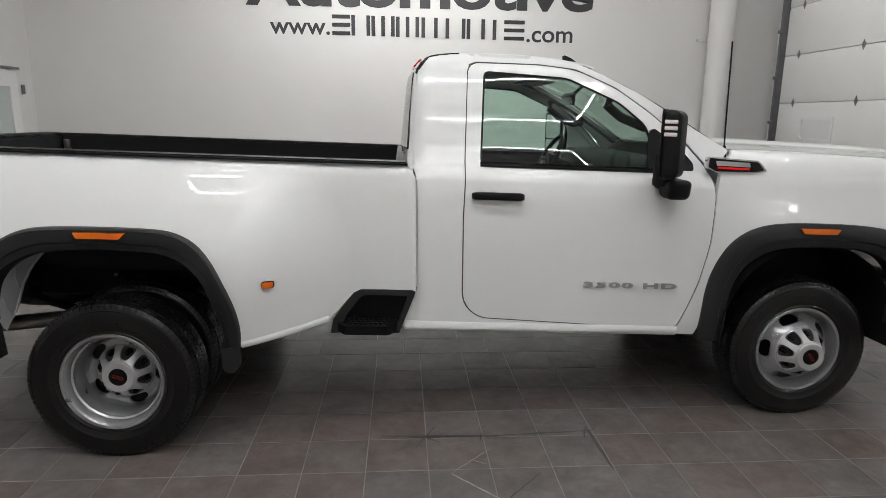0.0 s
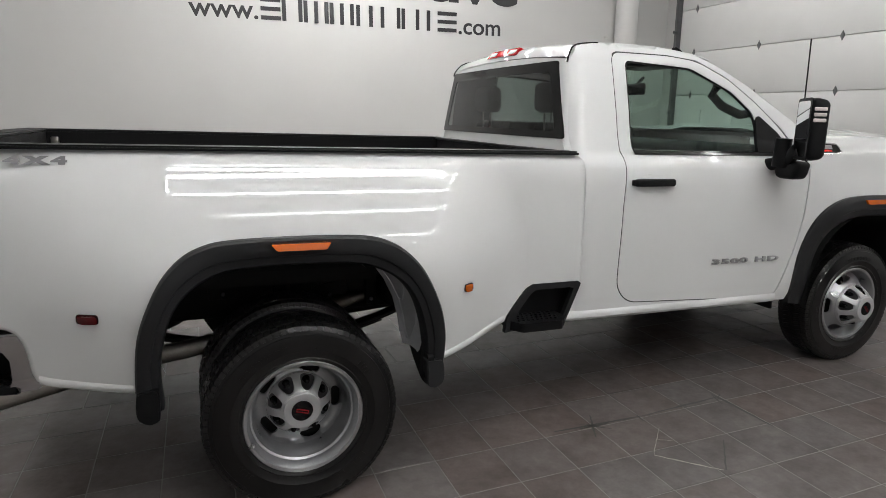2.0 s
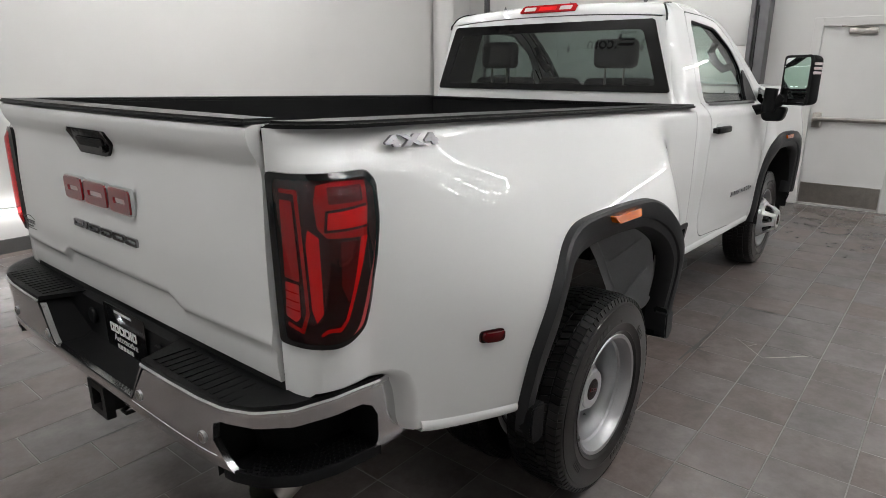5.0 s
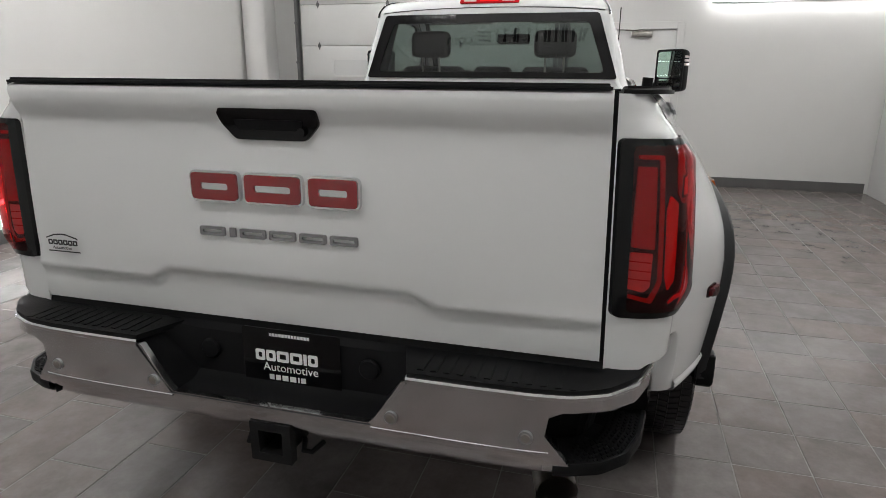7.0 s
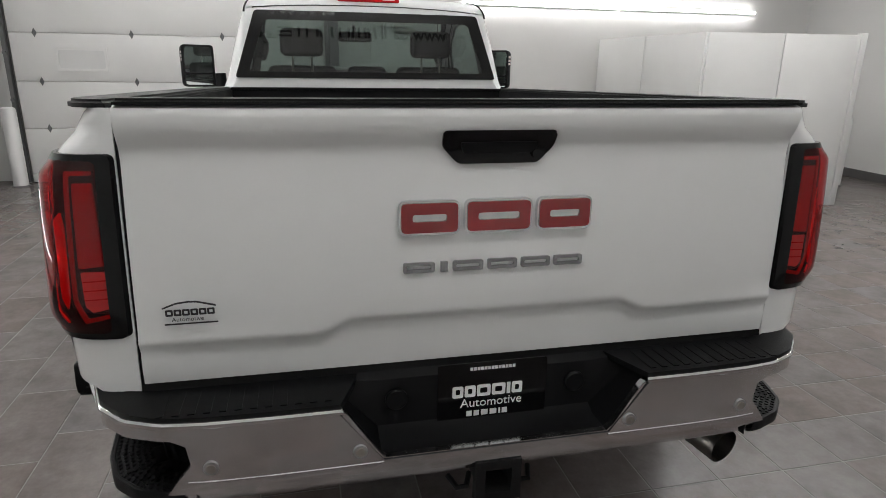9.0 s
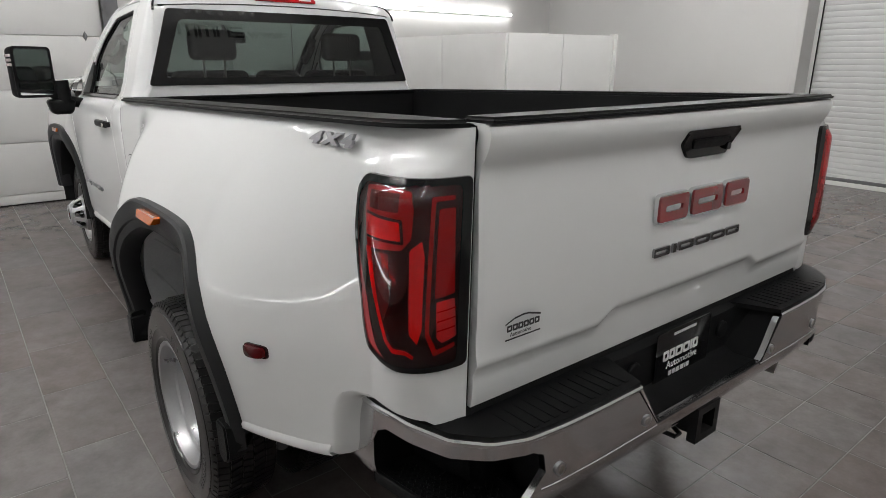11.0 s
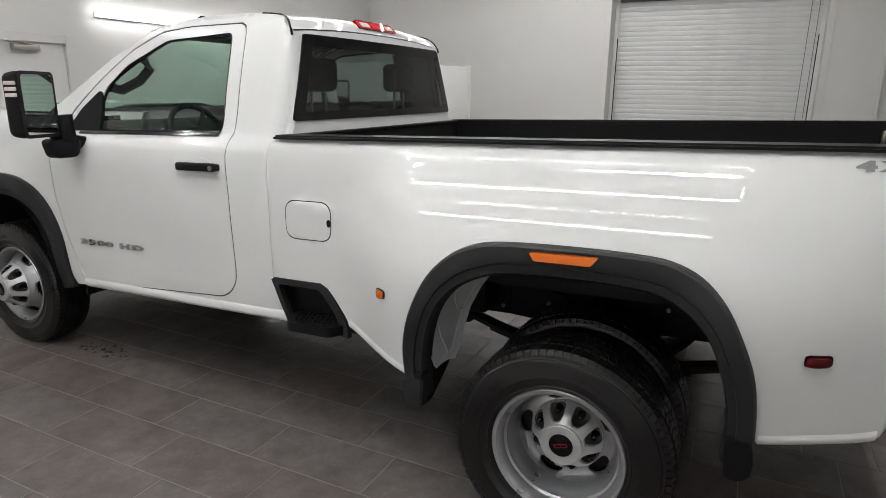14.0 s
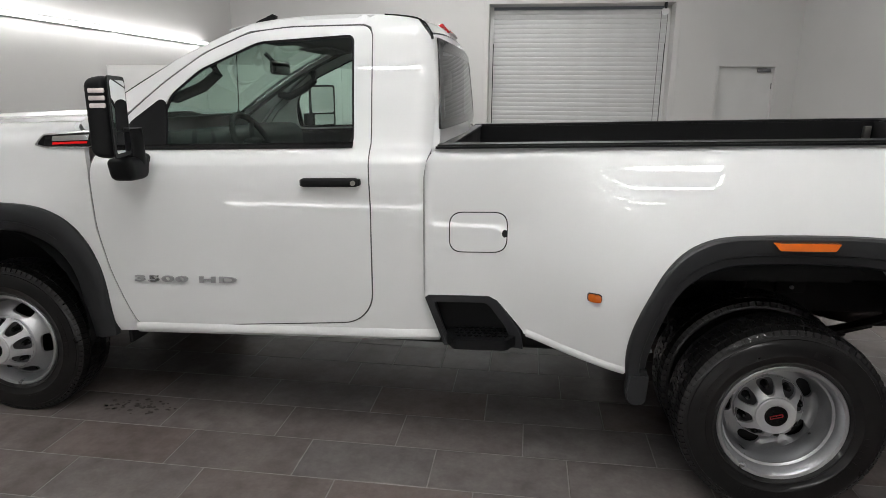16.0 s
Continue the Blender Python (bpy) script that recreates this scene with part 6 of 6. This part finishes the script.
part("spare_tyre", moved(revolve([(0.22, -0.1), (0.34, -0.11), (0.38, -0.06), (0.385, 0), (0.38, 0.06), (0.34, 0.11), (0.22, 0.1), (0.22, -0.1)], 32), pose(-0.78, 0, 0.62, 90, 0, 0)), RUBBER, truck)


# ---- wheels ----
def wheel_set(deep):
    """Meshes of one wheel, its outer side towards +y: tyre, rim, disc, cover, cap, emblem, lug nut."""
    R = 0.399
    prof = [(0.232, -0.095), (0.246, -0.106), (0.29, -0.117), (0.335, -0.118), (0.367, -0.111), (0.383, -0.101), (0.390, -0.088), (0.393, -0.03), (0.393, 0.03), (0.390, 0.088), (0.383, 0.101), (0.373, 0.107), (0.362, 0.111), (0.3585, 0.1115), (0.3570, 0.1145), (0.3535, 0.1150), (0.335, 0.118), (0.30, 0.1183), (0.292, 0.1195), (0.288, 0.1172),
            (0.262, 0.111), (0.258, 0.1135), (0.246, 0.106), (0.232, 0.095)]
    plain, tyre = revolve(prof, 96), bmesh.new()
    n = 84
    for k in range(n):
        a = 2 * math.pi * k / n
        for j, (y0, y1, sh, w) in enumerate(((-0.100, -0.064, 0.0, 0.80), (-0.058, -0.022, 0.5, 0.78), (-0.017, 0.017, 0.2, 0.80), (0.022, 0.058, 0.7, 0.78), (0.064, 0.100, 0.3, 0.80))):
            aw = 2 * math.pi / n * w
            a0 = a + 2 * math.pi / n * sh
            sk = 0.012 if j in (1, 3) else -0.008
            rt = R - (0.004 if j in (0, 4) else 0)
            pts = []
            for r in (0.380, rt):
                for aa, yy in ((a0, y0), (a0 + aw, y0), (a0 + aw + sk * 2, y1), (a0 + sk * 2, y1)):
                    rr = r - (0.006 if (j in (0, 4) and (yy in (-0.100, 0.100)) and r == rt) else 0)
                    pts.append(tyre.verts.new((rr * math.cos(aa), yy, rr * math.sin(aa))))
            for q in ((4, 5, 6, 7), (0, 1, 5, 4), (1, 2, 6, 5), (2, 3, 7, 6), (3, 0, 4, 7)):
                tyre.faces.new([pts[i] for i in q])
    # shoulder lugs
    for k in range(n):
        a = 2 * math.pi * (k + 0.3) / n
        for sg in (1, -1):
            pts = []
            for r, y in ((0.389, 0.098), (0.371, 0.1075)):
                for da in (0.0, 0.052):
                    pts.append(Vector((r * math.cos(a + da), sg * y, r * math.sin(a + da))))
            up = [p + Vector((0, sg * 0.0028, 0)) + p.normalized() * 0.002 for p in pts]
            vs = [tyre.verts.new(p) for p in pts + up]
            for q in ((4, 5, 7, 6), (0, 1, 5, 4), (1, 3, 7, 5), (3, 2, 6, 7), (2, 0, 4, 6)):
                tyre.faces.new([vs[i] for i in q])
    for start, count, wide in ((0.4, 8, 0.062), (0.4 + math.pi, 8, 0.062), (2.1, 5, 0.035), (5.2, 5, 0.035)):
        for k in range(count):
            a = start + k * wide * 1.45
            for r0, r1, y in ((0.301, 0.322, 0.1184),):
                q = [(r0, a), (r1, a), (r1, a + wide), (r0, a + wide)]
                lo = [plain.verts.new((r * math.cos(t), y - 0.002, r * math.sin(t))) for r, t in q]
                hi = [plain.verts.new((r * math.cos(t), y + 0.0012, r * math.sin(t))) for r, t in q]
                plain.faces.new(hi)
                for i in range(4):
                    plain.faces.new((lo[i], lo[(i + 1) % 4], hi[(i + 1) % 4], hi[i]))
    yf = 0.108
    if deep:
        rimp = [(0.228, -0.10), (0.215, -0.09), (0.188, -0.055), (0.190, -0.030), (0.196, -0.010), (0.197, 0.020), (0.203, 0.030), (0.205, 0.052), (0.213, 0.060), (0.216, 0.085), (0.224, yf - 0.010), (0.228, yf - 0.002), (0.240, yf + 0.001), (0.244, yf - 0.004), (0.240, yf - 0.012)]
        disc_y = spline([(0.05, -0.045), (0.12, -0.046), (0.135, -0.052), (0.165, -0.058), (0.180, -0.052), (0.192, -0.030)])
        rd, hole_r, cap1, base = 0.192, 0.163, 0.046, -0.042
    else:
        rimp = [(0.228, -0.10), (0.215, -0.09), (0.20, -0.05), (0.203, 0.03), (0.207, 0.055), (0.214, 0.065), (0.216, 0.085), (0.224, yf - 0.010), (0.228, yf - 0.002), (0.240, yf + 0.001), (0.244, yf - 0.004), (0.240, yf - 0.012)]
        disc_y = spline([(0.05, 0.125), (0.122, 0.124), (0.134, 0.118), (0.155, 0.096), (0.180, 0.064), (0.195, 0.046), (0.206, 0.038)])
        rd, hole_r, cap1, base = 0.206, 0.174, 0.221, 0.126
    cov_y = spline([(0.070, cap1 - 0.006), (0.080, cap1 - 0.010), (0.095, cap1 - 0.026), (0.112, base + 0.046), (0.128, base + 0.018), (0.133, base + 0.006), (0.138, base)])
    rim = revolve(rimp, 64)
    circle = lambda r, n=48: [(r * math.cos(a), r * math.sin(a)) for a in np.linspace(0, 2 * math.pi, n, endpoint=False)]
    holes = []
    for k in range(5):
        c = 2 * math.pi * k / 5 + 0.35
        pts = [(hole_r + 0.0215 * math.copysign(abs(math.sin(t)) ** 0.8, math.sin(t)) - 0.005 * math.cos(t) ** 2, 0.30 * math.copysign(abs(math.cos(t)) ** 0.85, math.cos(t))) for t in np.linspace(0, 2 * math.pi, 20, endpoint=False)]
        holes.append([(r * math.cos(c + da), r * math.sin(c + da)) for r, da in pts])
    disc = sheet(circle(rd), lambda u, v: (u, disc_y(math.hypot(u, v)), v), 0.012, holes=holes + [circle(0.06, 24)], hem=(0, -0.014, 0), edge=0.010)
    slots = []
    for k in range(8):
        c = 2 * math.pi * k / 8
        pts = [(0.1085 + 0.0255 * math.copysign(abs(math.sin(t)) ** (0.45 if math.sin(t) > 0 else 0.9), math.sin(t)), (0.255 + 0.045 * math.sin(t)) * math.copysign(abs(math.cos(t)) ** 0.6, math.cos(t))) for t in np.linspace(0, 2 * math.pi, 22, endpoint=False)]
        slots.append([(r * math.cos(c + da), r * math.sin(c + da)) for r, da in pts])
    cover = sheet(circle(0.138, 60), lambda u, v: (u, cov_y(math.hypot(u, v)), v), 0.008, holes=slots + [circle(0.068, 30)], hem=(0, -0.016, 0), edge=0.006)
    well = revolve([(0.001, base + 0.004), (0.138, base + 0.002)], 32)
    cap = revolve([(0.074, cap1 - 0.022), (0.079, cap1 - 0.010), (0.078, cap1 - 0.003), (0.074, cap1), (0.046, cap1), (0.045, cap1 - 0.002), (0.001, cap1 - 0.002)], 48)
    emb = revolve([(0.0445, cap1 - 0.0015), (0.042, cap1 + 0.0005), (0.001, cap1 + 0.002)], 40)
    bar = moved(ring_bar(0.052, 0.015, 0.004, 0.0012, 0.003), Matrix(((1, 0, 0, -0.026), (0, 0, 1, cap1 + 0.002), (0, 1, 0, -0.0075), (0, 0, 0, 1))))
    nut = moved(revolve([(0.001, 0.040), (0.008, 0.038), (0.0125, 0.028), (0.0135, 0.006), (0.016, 0.0)], 12), pose(0.111, base + 0.004, 0))
    drum = revolve([(0.001, -0.085), (0.185, -0.085), (0.19, -0.11)], 32)
    return [("tyre", plain, RUBBER, "black all-terrain tyre"), ("tread", tyre, TREAD, "tread blocks"), ("rim", rim, ALLOY, "silver steel rim"), ("disc", disc, ALLOY, ""), ("hub_cover", cover, CAPSILVER, "silver slotted hub cover"), ("hub_recess", well, HUBGREY, ""),
            ("centre_cap", cap, CAPSILVER, ""), ("emblem", emb, GLOSSBLACK, "black round emblem"), ("emblem_bar", bar, BADGERED, ""), ("lug_nut", nut, GLOSSBLACK, ""), ("brake_drum", drum, UNDER, "")]


def mesh_of(name, bm, mat):
    bmesh.ops.recalc_face_normals(bm, faces=bm.faces[:]) if name in ("rim", "centre_cap", "emblem") else None
    me = bpy.data.meshes.new(name)
    bm.to_mesh(me)
    bm.free()
    me.materials.append(mat)
    for f in me.polygons:
        f.use_smooth = True
    me.set_sharp_from_angle(angle=radians(32))
    return me


SETS = {}
for key in (True, False):
    SETS[key] = [(n, mesh_of(n, b, m), lab) for n, b, m, lab in wheel_set(key)]


def wheel(x, y, side, deep, spin, label, simple=False):
    w = holder("wheel", truck)
    w["label"] = label
    w.matrix_basis = pose(x, side * y, 0.388) @ (Matrix.Rotation(math.pi, 4, "Z") if side < 0 else Matrix.Identity(4)) @ Matrix.Rotation(spin, 4, "Y")
    for n, me, lab in SETS[deep]:
        if simple and n not in ("tyre", "tread", "rim", "brake_drum"):
            continue
        for k in range(8 if n == "lug_nut" else 1):
            o = new(n, me)
            o.parent = w
            if n == "lug_nut":
                o.rotation_euler = (0, 2 * math.pi * k / 8, 0)
            if lab:
                o["label"] = lab
            if n == "tread":
                o["kind"] = "stuff"


for s in (1, -1):
    wheel(-0.008, 1.107, s, True, 0.3 * s, "rear outer dual wheel, black tyre on a deep silver rim")
    wheel(-0.008, 0.770, s, False, 0.1, "rear inner dual wheel, black tyre", True)
    wheel(3.592, 0.817, s, False, 0.9 * s, "front wheel, black tyre with a protruding silver hub")

# ---- cabin ----
body("cabin_floor", box(1.46, 3.02, -0.86, 0.86, 0.70, 0.80), CABIN)
body("cabin_back", box(1.455, 1.475, -0.84, 0.84, 0.75, 1.50), CABIN)
body("headliner", strip([[(x, y, ROOF_Z(x) - 0.05 - 0.02 * abs(y / 0.7) ** 2) for y in np.linspace(-0.68, 0.68, 9)] for x in np.linspace(1.49, 2.36, 8)]), CABINLIGHT)
for s in (1, -1):
    dp = sheet([(1.72, 0.72), (1.72, 1.45), (2.92, 1.45), (2.92, 0.72)], lambda u, v: (u, CAB_Y(v) - 0.07, v), 0.2, hem=(0, 0.03, 0))
    body("door_trim", dp if s > 0 else mirrored(dp), CABIN)
    bp = sheet([(1.47, 1.44), (1.47, 1.92), (1.78, 1.92), (1.78, 1.44)], lambda u, v: (u, CAB_Y(v) - 0.045, v), 0.15)
    body("b_pillar_trim", bp if s > 0 else mirrored(bp), CABIN)
    gp = strip([[Vector(screen(s * 0.97, v)) + Vector((-0.02, 0, -0.03)), Vector(screen(s * 0.90, v)) + Vector((-0.10, 0, -0.03))] for v in np.linspace(0, 1, 10)])
    body("a_pillar_inner", gp, CABIN)
    pts = [Vector(screen(s * 0.93, v)) + Vector((-0.10, -s * 0.01, -0.035)) for v in (0.32, 0.36, 0.5, 0.62, 0.66)]
    for i, k in enumerate((0, 0.045, 0.06, 0.045, 0)):
        pts[i] += Vector((-k, -s * k * 0.5, -k * 0.8))
    body("grab_handle", sweep(pts, 0.026, 10), CABIN)
for y in (0.42, -0.42, 0.0):
    w = 0.25 if y else 0.15
    seat = tagged(holder("seat", truck))
    cu = box(1.72, 2.22, y - w, y + w, 0.95, 1.12, 0.05, 4)
    body("cushion", cu, CABIN, seat)
    bk = box(1.55, 1.70, y - w, y + w, 1.05, 1.60, 0.05, 4)
    for v in bk.verts:
        v.co.x -= 0.12 * (v.co.z - 1.05) - 0.08
        v.co.y = y + (v.co.y - y) * (1 - 0.12 * ease(1.35, 1.6, v.co.z))
    body("backrest", bk, CABIN, seat)
    if y:
        hr = box(1.52, 1.62, y - 0.135, y + 0.135, 1.655, 1.825, 0.04, 4)
        body("headrest", hr, CABIN, seat)
        for dy in (-0.06, 0.06):
            body("headrest_post", tube((1.565, y + dy, 1.55), (1.565, y + dy, 1.68), 0.007, 8), STEEL, seat)
dash = box(2.62, 3.02, -0.82, 0.82, 1.10, 1.505, 0.08, 4)
for v in dash.verts:
    v.co.z += 0.05 * math.exp(-((v.co.y - 0.42) / 0.2) ** 2) * (v.co.z > 1.4)
body("dashboard", dash, CABIN, None, "dark grey dashboard")
body("centre_screen", box(2.595, 2.615, -0.13, 0.13, 1.30, 1.44, 0.008), GLOSSBLACK)
body("console", box(2.0, 2.66, -0.14, 0.14, 0.80, 1.14, 0.04, 3), CABIN)
ring_pts = []
for a in np.linspace(0, 2 * math.pi, 33):
    v = Matrix.Rotation(radians(-62), 3, "Y") @ Vector((0.19 * math.cos(a), 0.19 * math.sin(a), 0))
    ring_pts.append(Vector((2.44, 0.42, 1.42)) + v)
sw = body("steering_wheel", sweep(ring_pts, 0.016, 10), CABIN, None, "dark three-spoke steering wheel")
body("hub", box(2.43, 2.49, 0.36, 0.48, 1.37, 1.47, 0.02, 3), CABIN, sw)
for a in (0.0, 2.2, 4.1):
    v = Matrix.Rotation(radians(-62), 3, "Y") @ Vector((0.18 * math.cos(a + 1.57), 0.18 * math.sin(a + 1.57), 0))
    body("spoke", tube(Vector((2.46, 0.42, 1.42)), Vector((2.44, 0.42, 1.42)) + v, 0.014, 8), CABIN, sw)
body("column", tube((2.47, 0.42, 1.41), (2.74, 0.42, 1.30), 0.05, 14), CABIN, sw)
rm = body("rear_view_mirror", box(2.44, 2.47, -0.13, 0.13, 1.80, 1.875, 0.018, 3), GLOSSBLACK, None, "black interior mirror")
body("stalk", sweep([(2.47, 0, 1.85), (2.54, 0, 1.92)], 0.012, 8), BLACK, rm)
for s in (1, -1):
    body("sun_visor", box(2.20, 2.40, s * 0.38 - 0.22, s * 0.38 + 0.22, 1.945, 1.958, 0.005), CABINLIGHT)

# ---- wall sign ----
def fit_width(bm, x0, x1):
    xs = [v.co.x for v in bm.verts]
    lo, hi = min(xs), max(xs)
    for v in bm.verts:
        v.co.x = x0 + (v.co.x - lo) / (hi - lo) * (x1 - x0)
    return bm


def name_bars(kind, w, h):
    """Plain bars in place of one character of the dealer's name: lying or standing."""
    t = 0.19 * h
    if kind == "lying":
        cells = [(0, w, k * (h - t) / 2, k * (h - t) / 2 + t) for k in range(3)]
    else:
        cells = [(k * (w - t) / max(kind - 1, 1), k * (w - t) / max(kind - 1, 1) + t, 0, h) for k in range(kind)]
        if kind == 1:
            cells = [(w / 2 - t / 2, w / 2 + t / 2, 0, h)]
    return [prism([(x0, z0), (x1, z0), (x1, z1), (x0, z1)], lambda u, v, d: (u, v, d), 0.004) for x0, x1, z0, z1 in cells]


NAME = (("lying", 0.23), (2, 0.24), (3, 0.30), (3, 0.30), (1, 0.075), (1, 0.22), (2, 0.26), (2, 0.24), (1, 0.22), ("lying", 0.27))


def wall_sign(m, lean, word):
    """The dealer's web address on a wall, and the word over it; m lays its plane on the wall, x from 0 to 3.935."""
    sign = tagged(holder("wall_sign"), "black dealer lettering and bars on the wall", "sign", "wall signs")
    for text, x0, x1, z in (("www.", 0.0, 0.76, 0.005), (".com", 3.32, 3.935, -0.04)):
        t = moved(lettering(text, 0.30, 0.004, Matrix.Identity(4), 1.0, 0.004), Matrix.Translation((0, z, 0)))
        for one in islands(fit_width(t, x0, x1)):
            part("letter", moved(one, m), INK, sign, smooth=0)
    gap = (2.50 - sum(w for _, w in NAME)) / 9
    x = 0.79
    for kind, w in NAME:
        for bm in name_bars(kind, w, 0.25):
            part("name_bar", moved(bm, m @ Matrix.Translation((x, -lean * (x - 0.79), 0))), INK, sign)
        x += w + gap
    if word:
        for one in islands(fit_width(lettering("Automotive", 0.66, 0.004, Matrix.Translation((0, 0.365, 0)), 1.0, 0.020), -0.29, 4.19)):
            part("letter", moved(one, m), INK, sign, smooth=0)


wall_sign(Matrix(((1, 0, 0, -0.30), (0, 0, -1, Y1 - 0.002), (0, 1, 0, 2.665), (0, 0, 0, 1))), 0.012, True)
wall_sign(Matrix(((0, 0, 1, X0 + 0.002), (1, 0, 0, -2.1), (0, 1, 0, 2.93), (0, 0, 0, 1))), 0.0, False)

# ---- floor ----
fl = tagged(part("floor", box(X0 - 0.1, X1 + 0.1, Y0 - 0.1, Y1 + 0.1, -0.12, -0.0014), GROUT, smooth=0), "dark slate-look tiled floor with thin grout lines", "floor", kind="structure")
PY, PX = 0.2975, 0.2985
GAPW = 0.0055
meshes = {}


def tile_bm(w, h, b=0.0016):
    bm = bmesh.new()
    lo = [bm.verts.new((sx * w / 2, sy * h / 2, -0.004)) for sx, sy in ((-1, -1), (1, -1), (1, 1), (-1, 1))]
    mid = [bm.verts.new((sx * w / 2, sy * h / 2, -b * 0.6)) for sx, sy in ((-1, -1), (1, -1), (1, 1), (-1, 1))]
    top = [bm.verts.new((sx * (w / 2 - b), sy * (h / 2 - b), 0)) for sx, sy in ((-1, -1), (1, -1), (1, 1), (-1, 1))]
    for i in range(4):
        j = (i + 1) % 4
        bm.faces.new((lo[i], lo[j], mid[j], mid[i]))
        bm.faces.new((mid[i], mid[j], top[j], top[i]))
    bm.faces.new(top)
    return bm


tiles = []
for k in range(-24, 19):
    ya, yb = -1.11 + PY * k, -1.11 + PY * (k + 1)
    if yb < Y0 or ya > Y1:
        continue
    small = (ya + yb) / 2 < 0.08
    step = PX if small else 0.604
    phase = 1.2 if small else 2.60 - 0.2 * (k - 7)
    j = math.floor((X0 - phase) / step)
    while phase + j * step < X1:
        xa, xb = max(phase + j * step, X0), min(phase + (j + 1) * step, X1)
        y0, y1 = max(ya, Y0), min(yb, Y1)
        if xb - xa > 0.03 and y1 - y0 > 0.03:
            tiles.append((xa, xb, y0, y1))
        j += 1
# the three hundred round the truck are pieces of their own
tiles.sort(key=lambda t: max(abs((t[0] + t[1]) / 2 - 0.9) - 2.2, 0) + max(abs((t[2] + t[3]) / 2) - 1.2, 0))
rest_v, rest_f = [], []
rng = random.Random(4)
for n, (xa, xb, ya, yb) in enumerate(tiles):
    w, h = xb - xa - GAPW, yb - ya - GAPW
    dz = rng.uniform(-0.0004, 0.0004)
    cx, cy = (xa + xb) / 2, (ya + yb) / 2
    if n < 300:
        key = (round(w, 3), round(h, 3))
        if key not in meshes:
            bm = tile_bm(w, h)
            meshes[key] = bpy.data.meshes.new("tile")
            bm.to_mesh(meshes[key])
            bm.free()
            meshes[key].materials.append(TILE)
        o = new("tile", meshes[key])
        o.parent, o.location = fl, (cx, cy, dz)
    else:
        bm = tile_bm(w, h)
        k0 = len(rest_v)
        bm.verts.ensure_lookup_table()
        bm.verts.index_update()
        rest_v += [(v.co.x + cx, v.co.y + cy, v.co.z + dz) for v in bm.verts]
        rest_f += [[k0 + v.index for v in f.verts] for f in bm.faces]
        bm.free()
me = bpy.data.meshes.new("tiles")
me.from_pydata(rest_v, [], rest_f)
me.materials.append(TILE)
ro = new("tiles", me)
ro.parent = fl
tagged(ro, kind="stuff")

# worn marks on the floor, and the edge lines of a faint clear sheet
mk = tagged(holder("floor_marks"), "dark scuffs and edge lines of a faint clear sheet on the tiles", "floor marks", kind="structure")
DARKMARK = material("scuff", (0.02, 0.017, 0.015), 0.6, vary=0.3, scale=30)
PALEMARK = material("pale line", (0.26, 0.24, 0.21), 0.6, vary=0.3, scale=30)
OIL = material("damp stain", (0.070, 0.060, 0.056), 0.25, vary=0.5, scale=20)


def mark(a, b, w, m):
    a, b = Vector((*a, 0)), Vector((*b, 0))
    d = (b - a).normalized()
    s = Vector((-d.y, d.x, 0))
    n = 10
    rows = []
    for i in range(n + 1):
        t = i / n
        ww = w * (0.35 + 0.65 * math.sin(math.pi * min(max(t, 0.03), 0.97)) ** 0.5) * rng.uniform(0.6, 1.2)
        p = a.lerp(b, t) + s * rng.uniform(-0.002, 0.002)
        rows.append([p + s * ww + Vector((0, 0, 0.0008)), p - s * ww + Vector((0, 0, 0.0008))])
    part("mark", strip(rows), m, mk, smooth=0)


for a, b, w in (((1.27, -1.077), (1.80, -1.10), 0.006), ((1.80, -1.10), (2.38, -1.068), 0.005), ((1.55, -0.99), (1.44, -1.20), 0.004), ((1.46, -1.06), (1.57, -1.16), 0.003), ((1.41, -1.10), (1.58, -1.10), 0.005),
                ((1.43, -1.05), (1.53, -1.13), 0.003), ((1.79, -1.07), (1.78, -1.15), 0.003), ((2.10, -1.06), (2.12, -1.10), 0.003), ((2.37, -1.02), (2.385, -1.44), 0.006), ((2.34, -1.10), (2.42, -1.04), 0.003), ((2.36, -1.04), (2.33, -1.15), 0.003),
                # dark edge of the faint clear sheet
                ((1.83, -1.665), (2.03, -1.455), 0.004)):
    mark(a, b, w * 1.4, DARKMARK)
# pale edges of the faint clear sheet lying on the tiles
for a, b, w in (((1.605, -1.445), (1.82, -1.665), 0.005), ((1.81, -1.235), (1.605, -1.44), 0.002), ((1.72, -1.33), (1.78, -1.37), 0.002)):
    mark(a, b, w, PALEMARK)
for k in range(60):
    r, a = rng.uniform(0, 0.13), rng.uniform(0, 6.3)
    cx, cy, rr = 3.02 + 1.6 * r * math.cos(a), 0.80 + 0.6 * r * math.sin(a), rng.uniform(0.004, 0.016)
    bm = bmesh.new()
    bm.faces.new([bm.verts.new((cx + rr * rng.uniform(0.7, 1.2) * math.cos(q), cy + rr * 0.8 * rng.uniform(0.7, 1.2) * math.sin(q), 0.0008 + 0.00002 * k)) for q in np.linspace(0, 2 * math.pi, 12, endpoint=False)])
    part("stain", bm, OIL, mk, smooth=0)
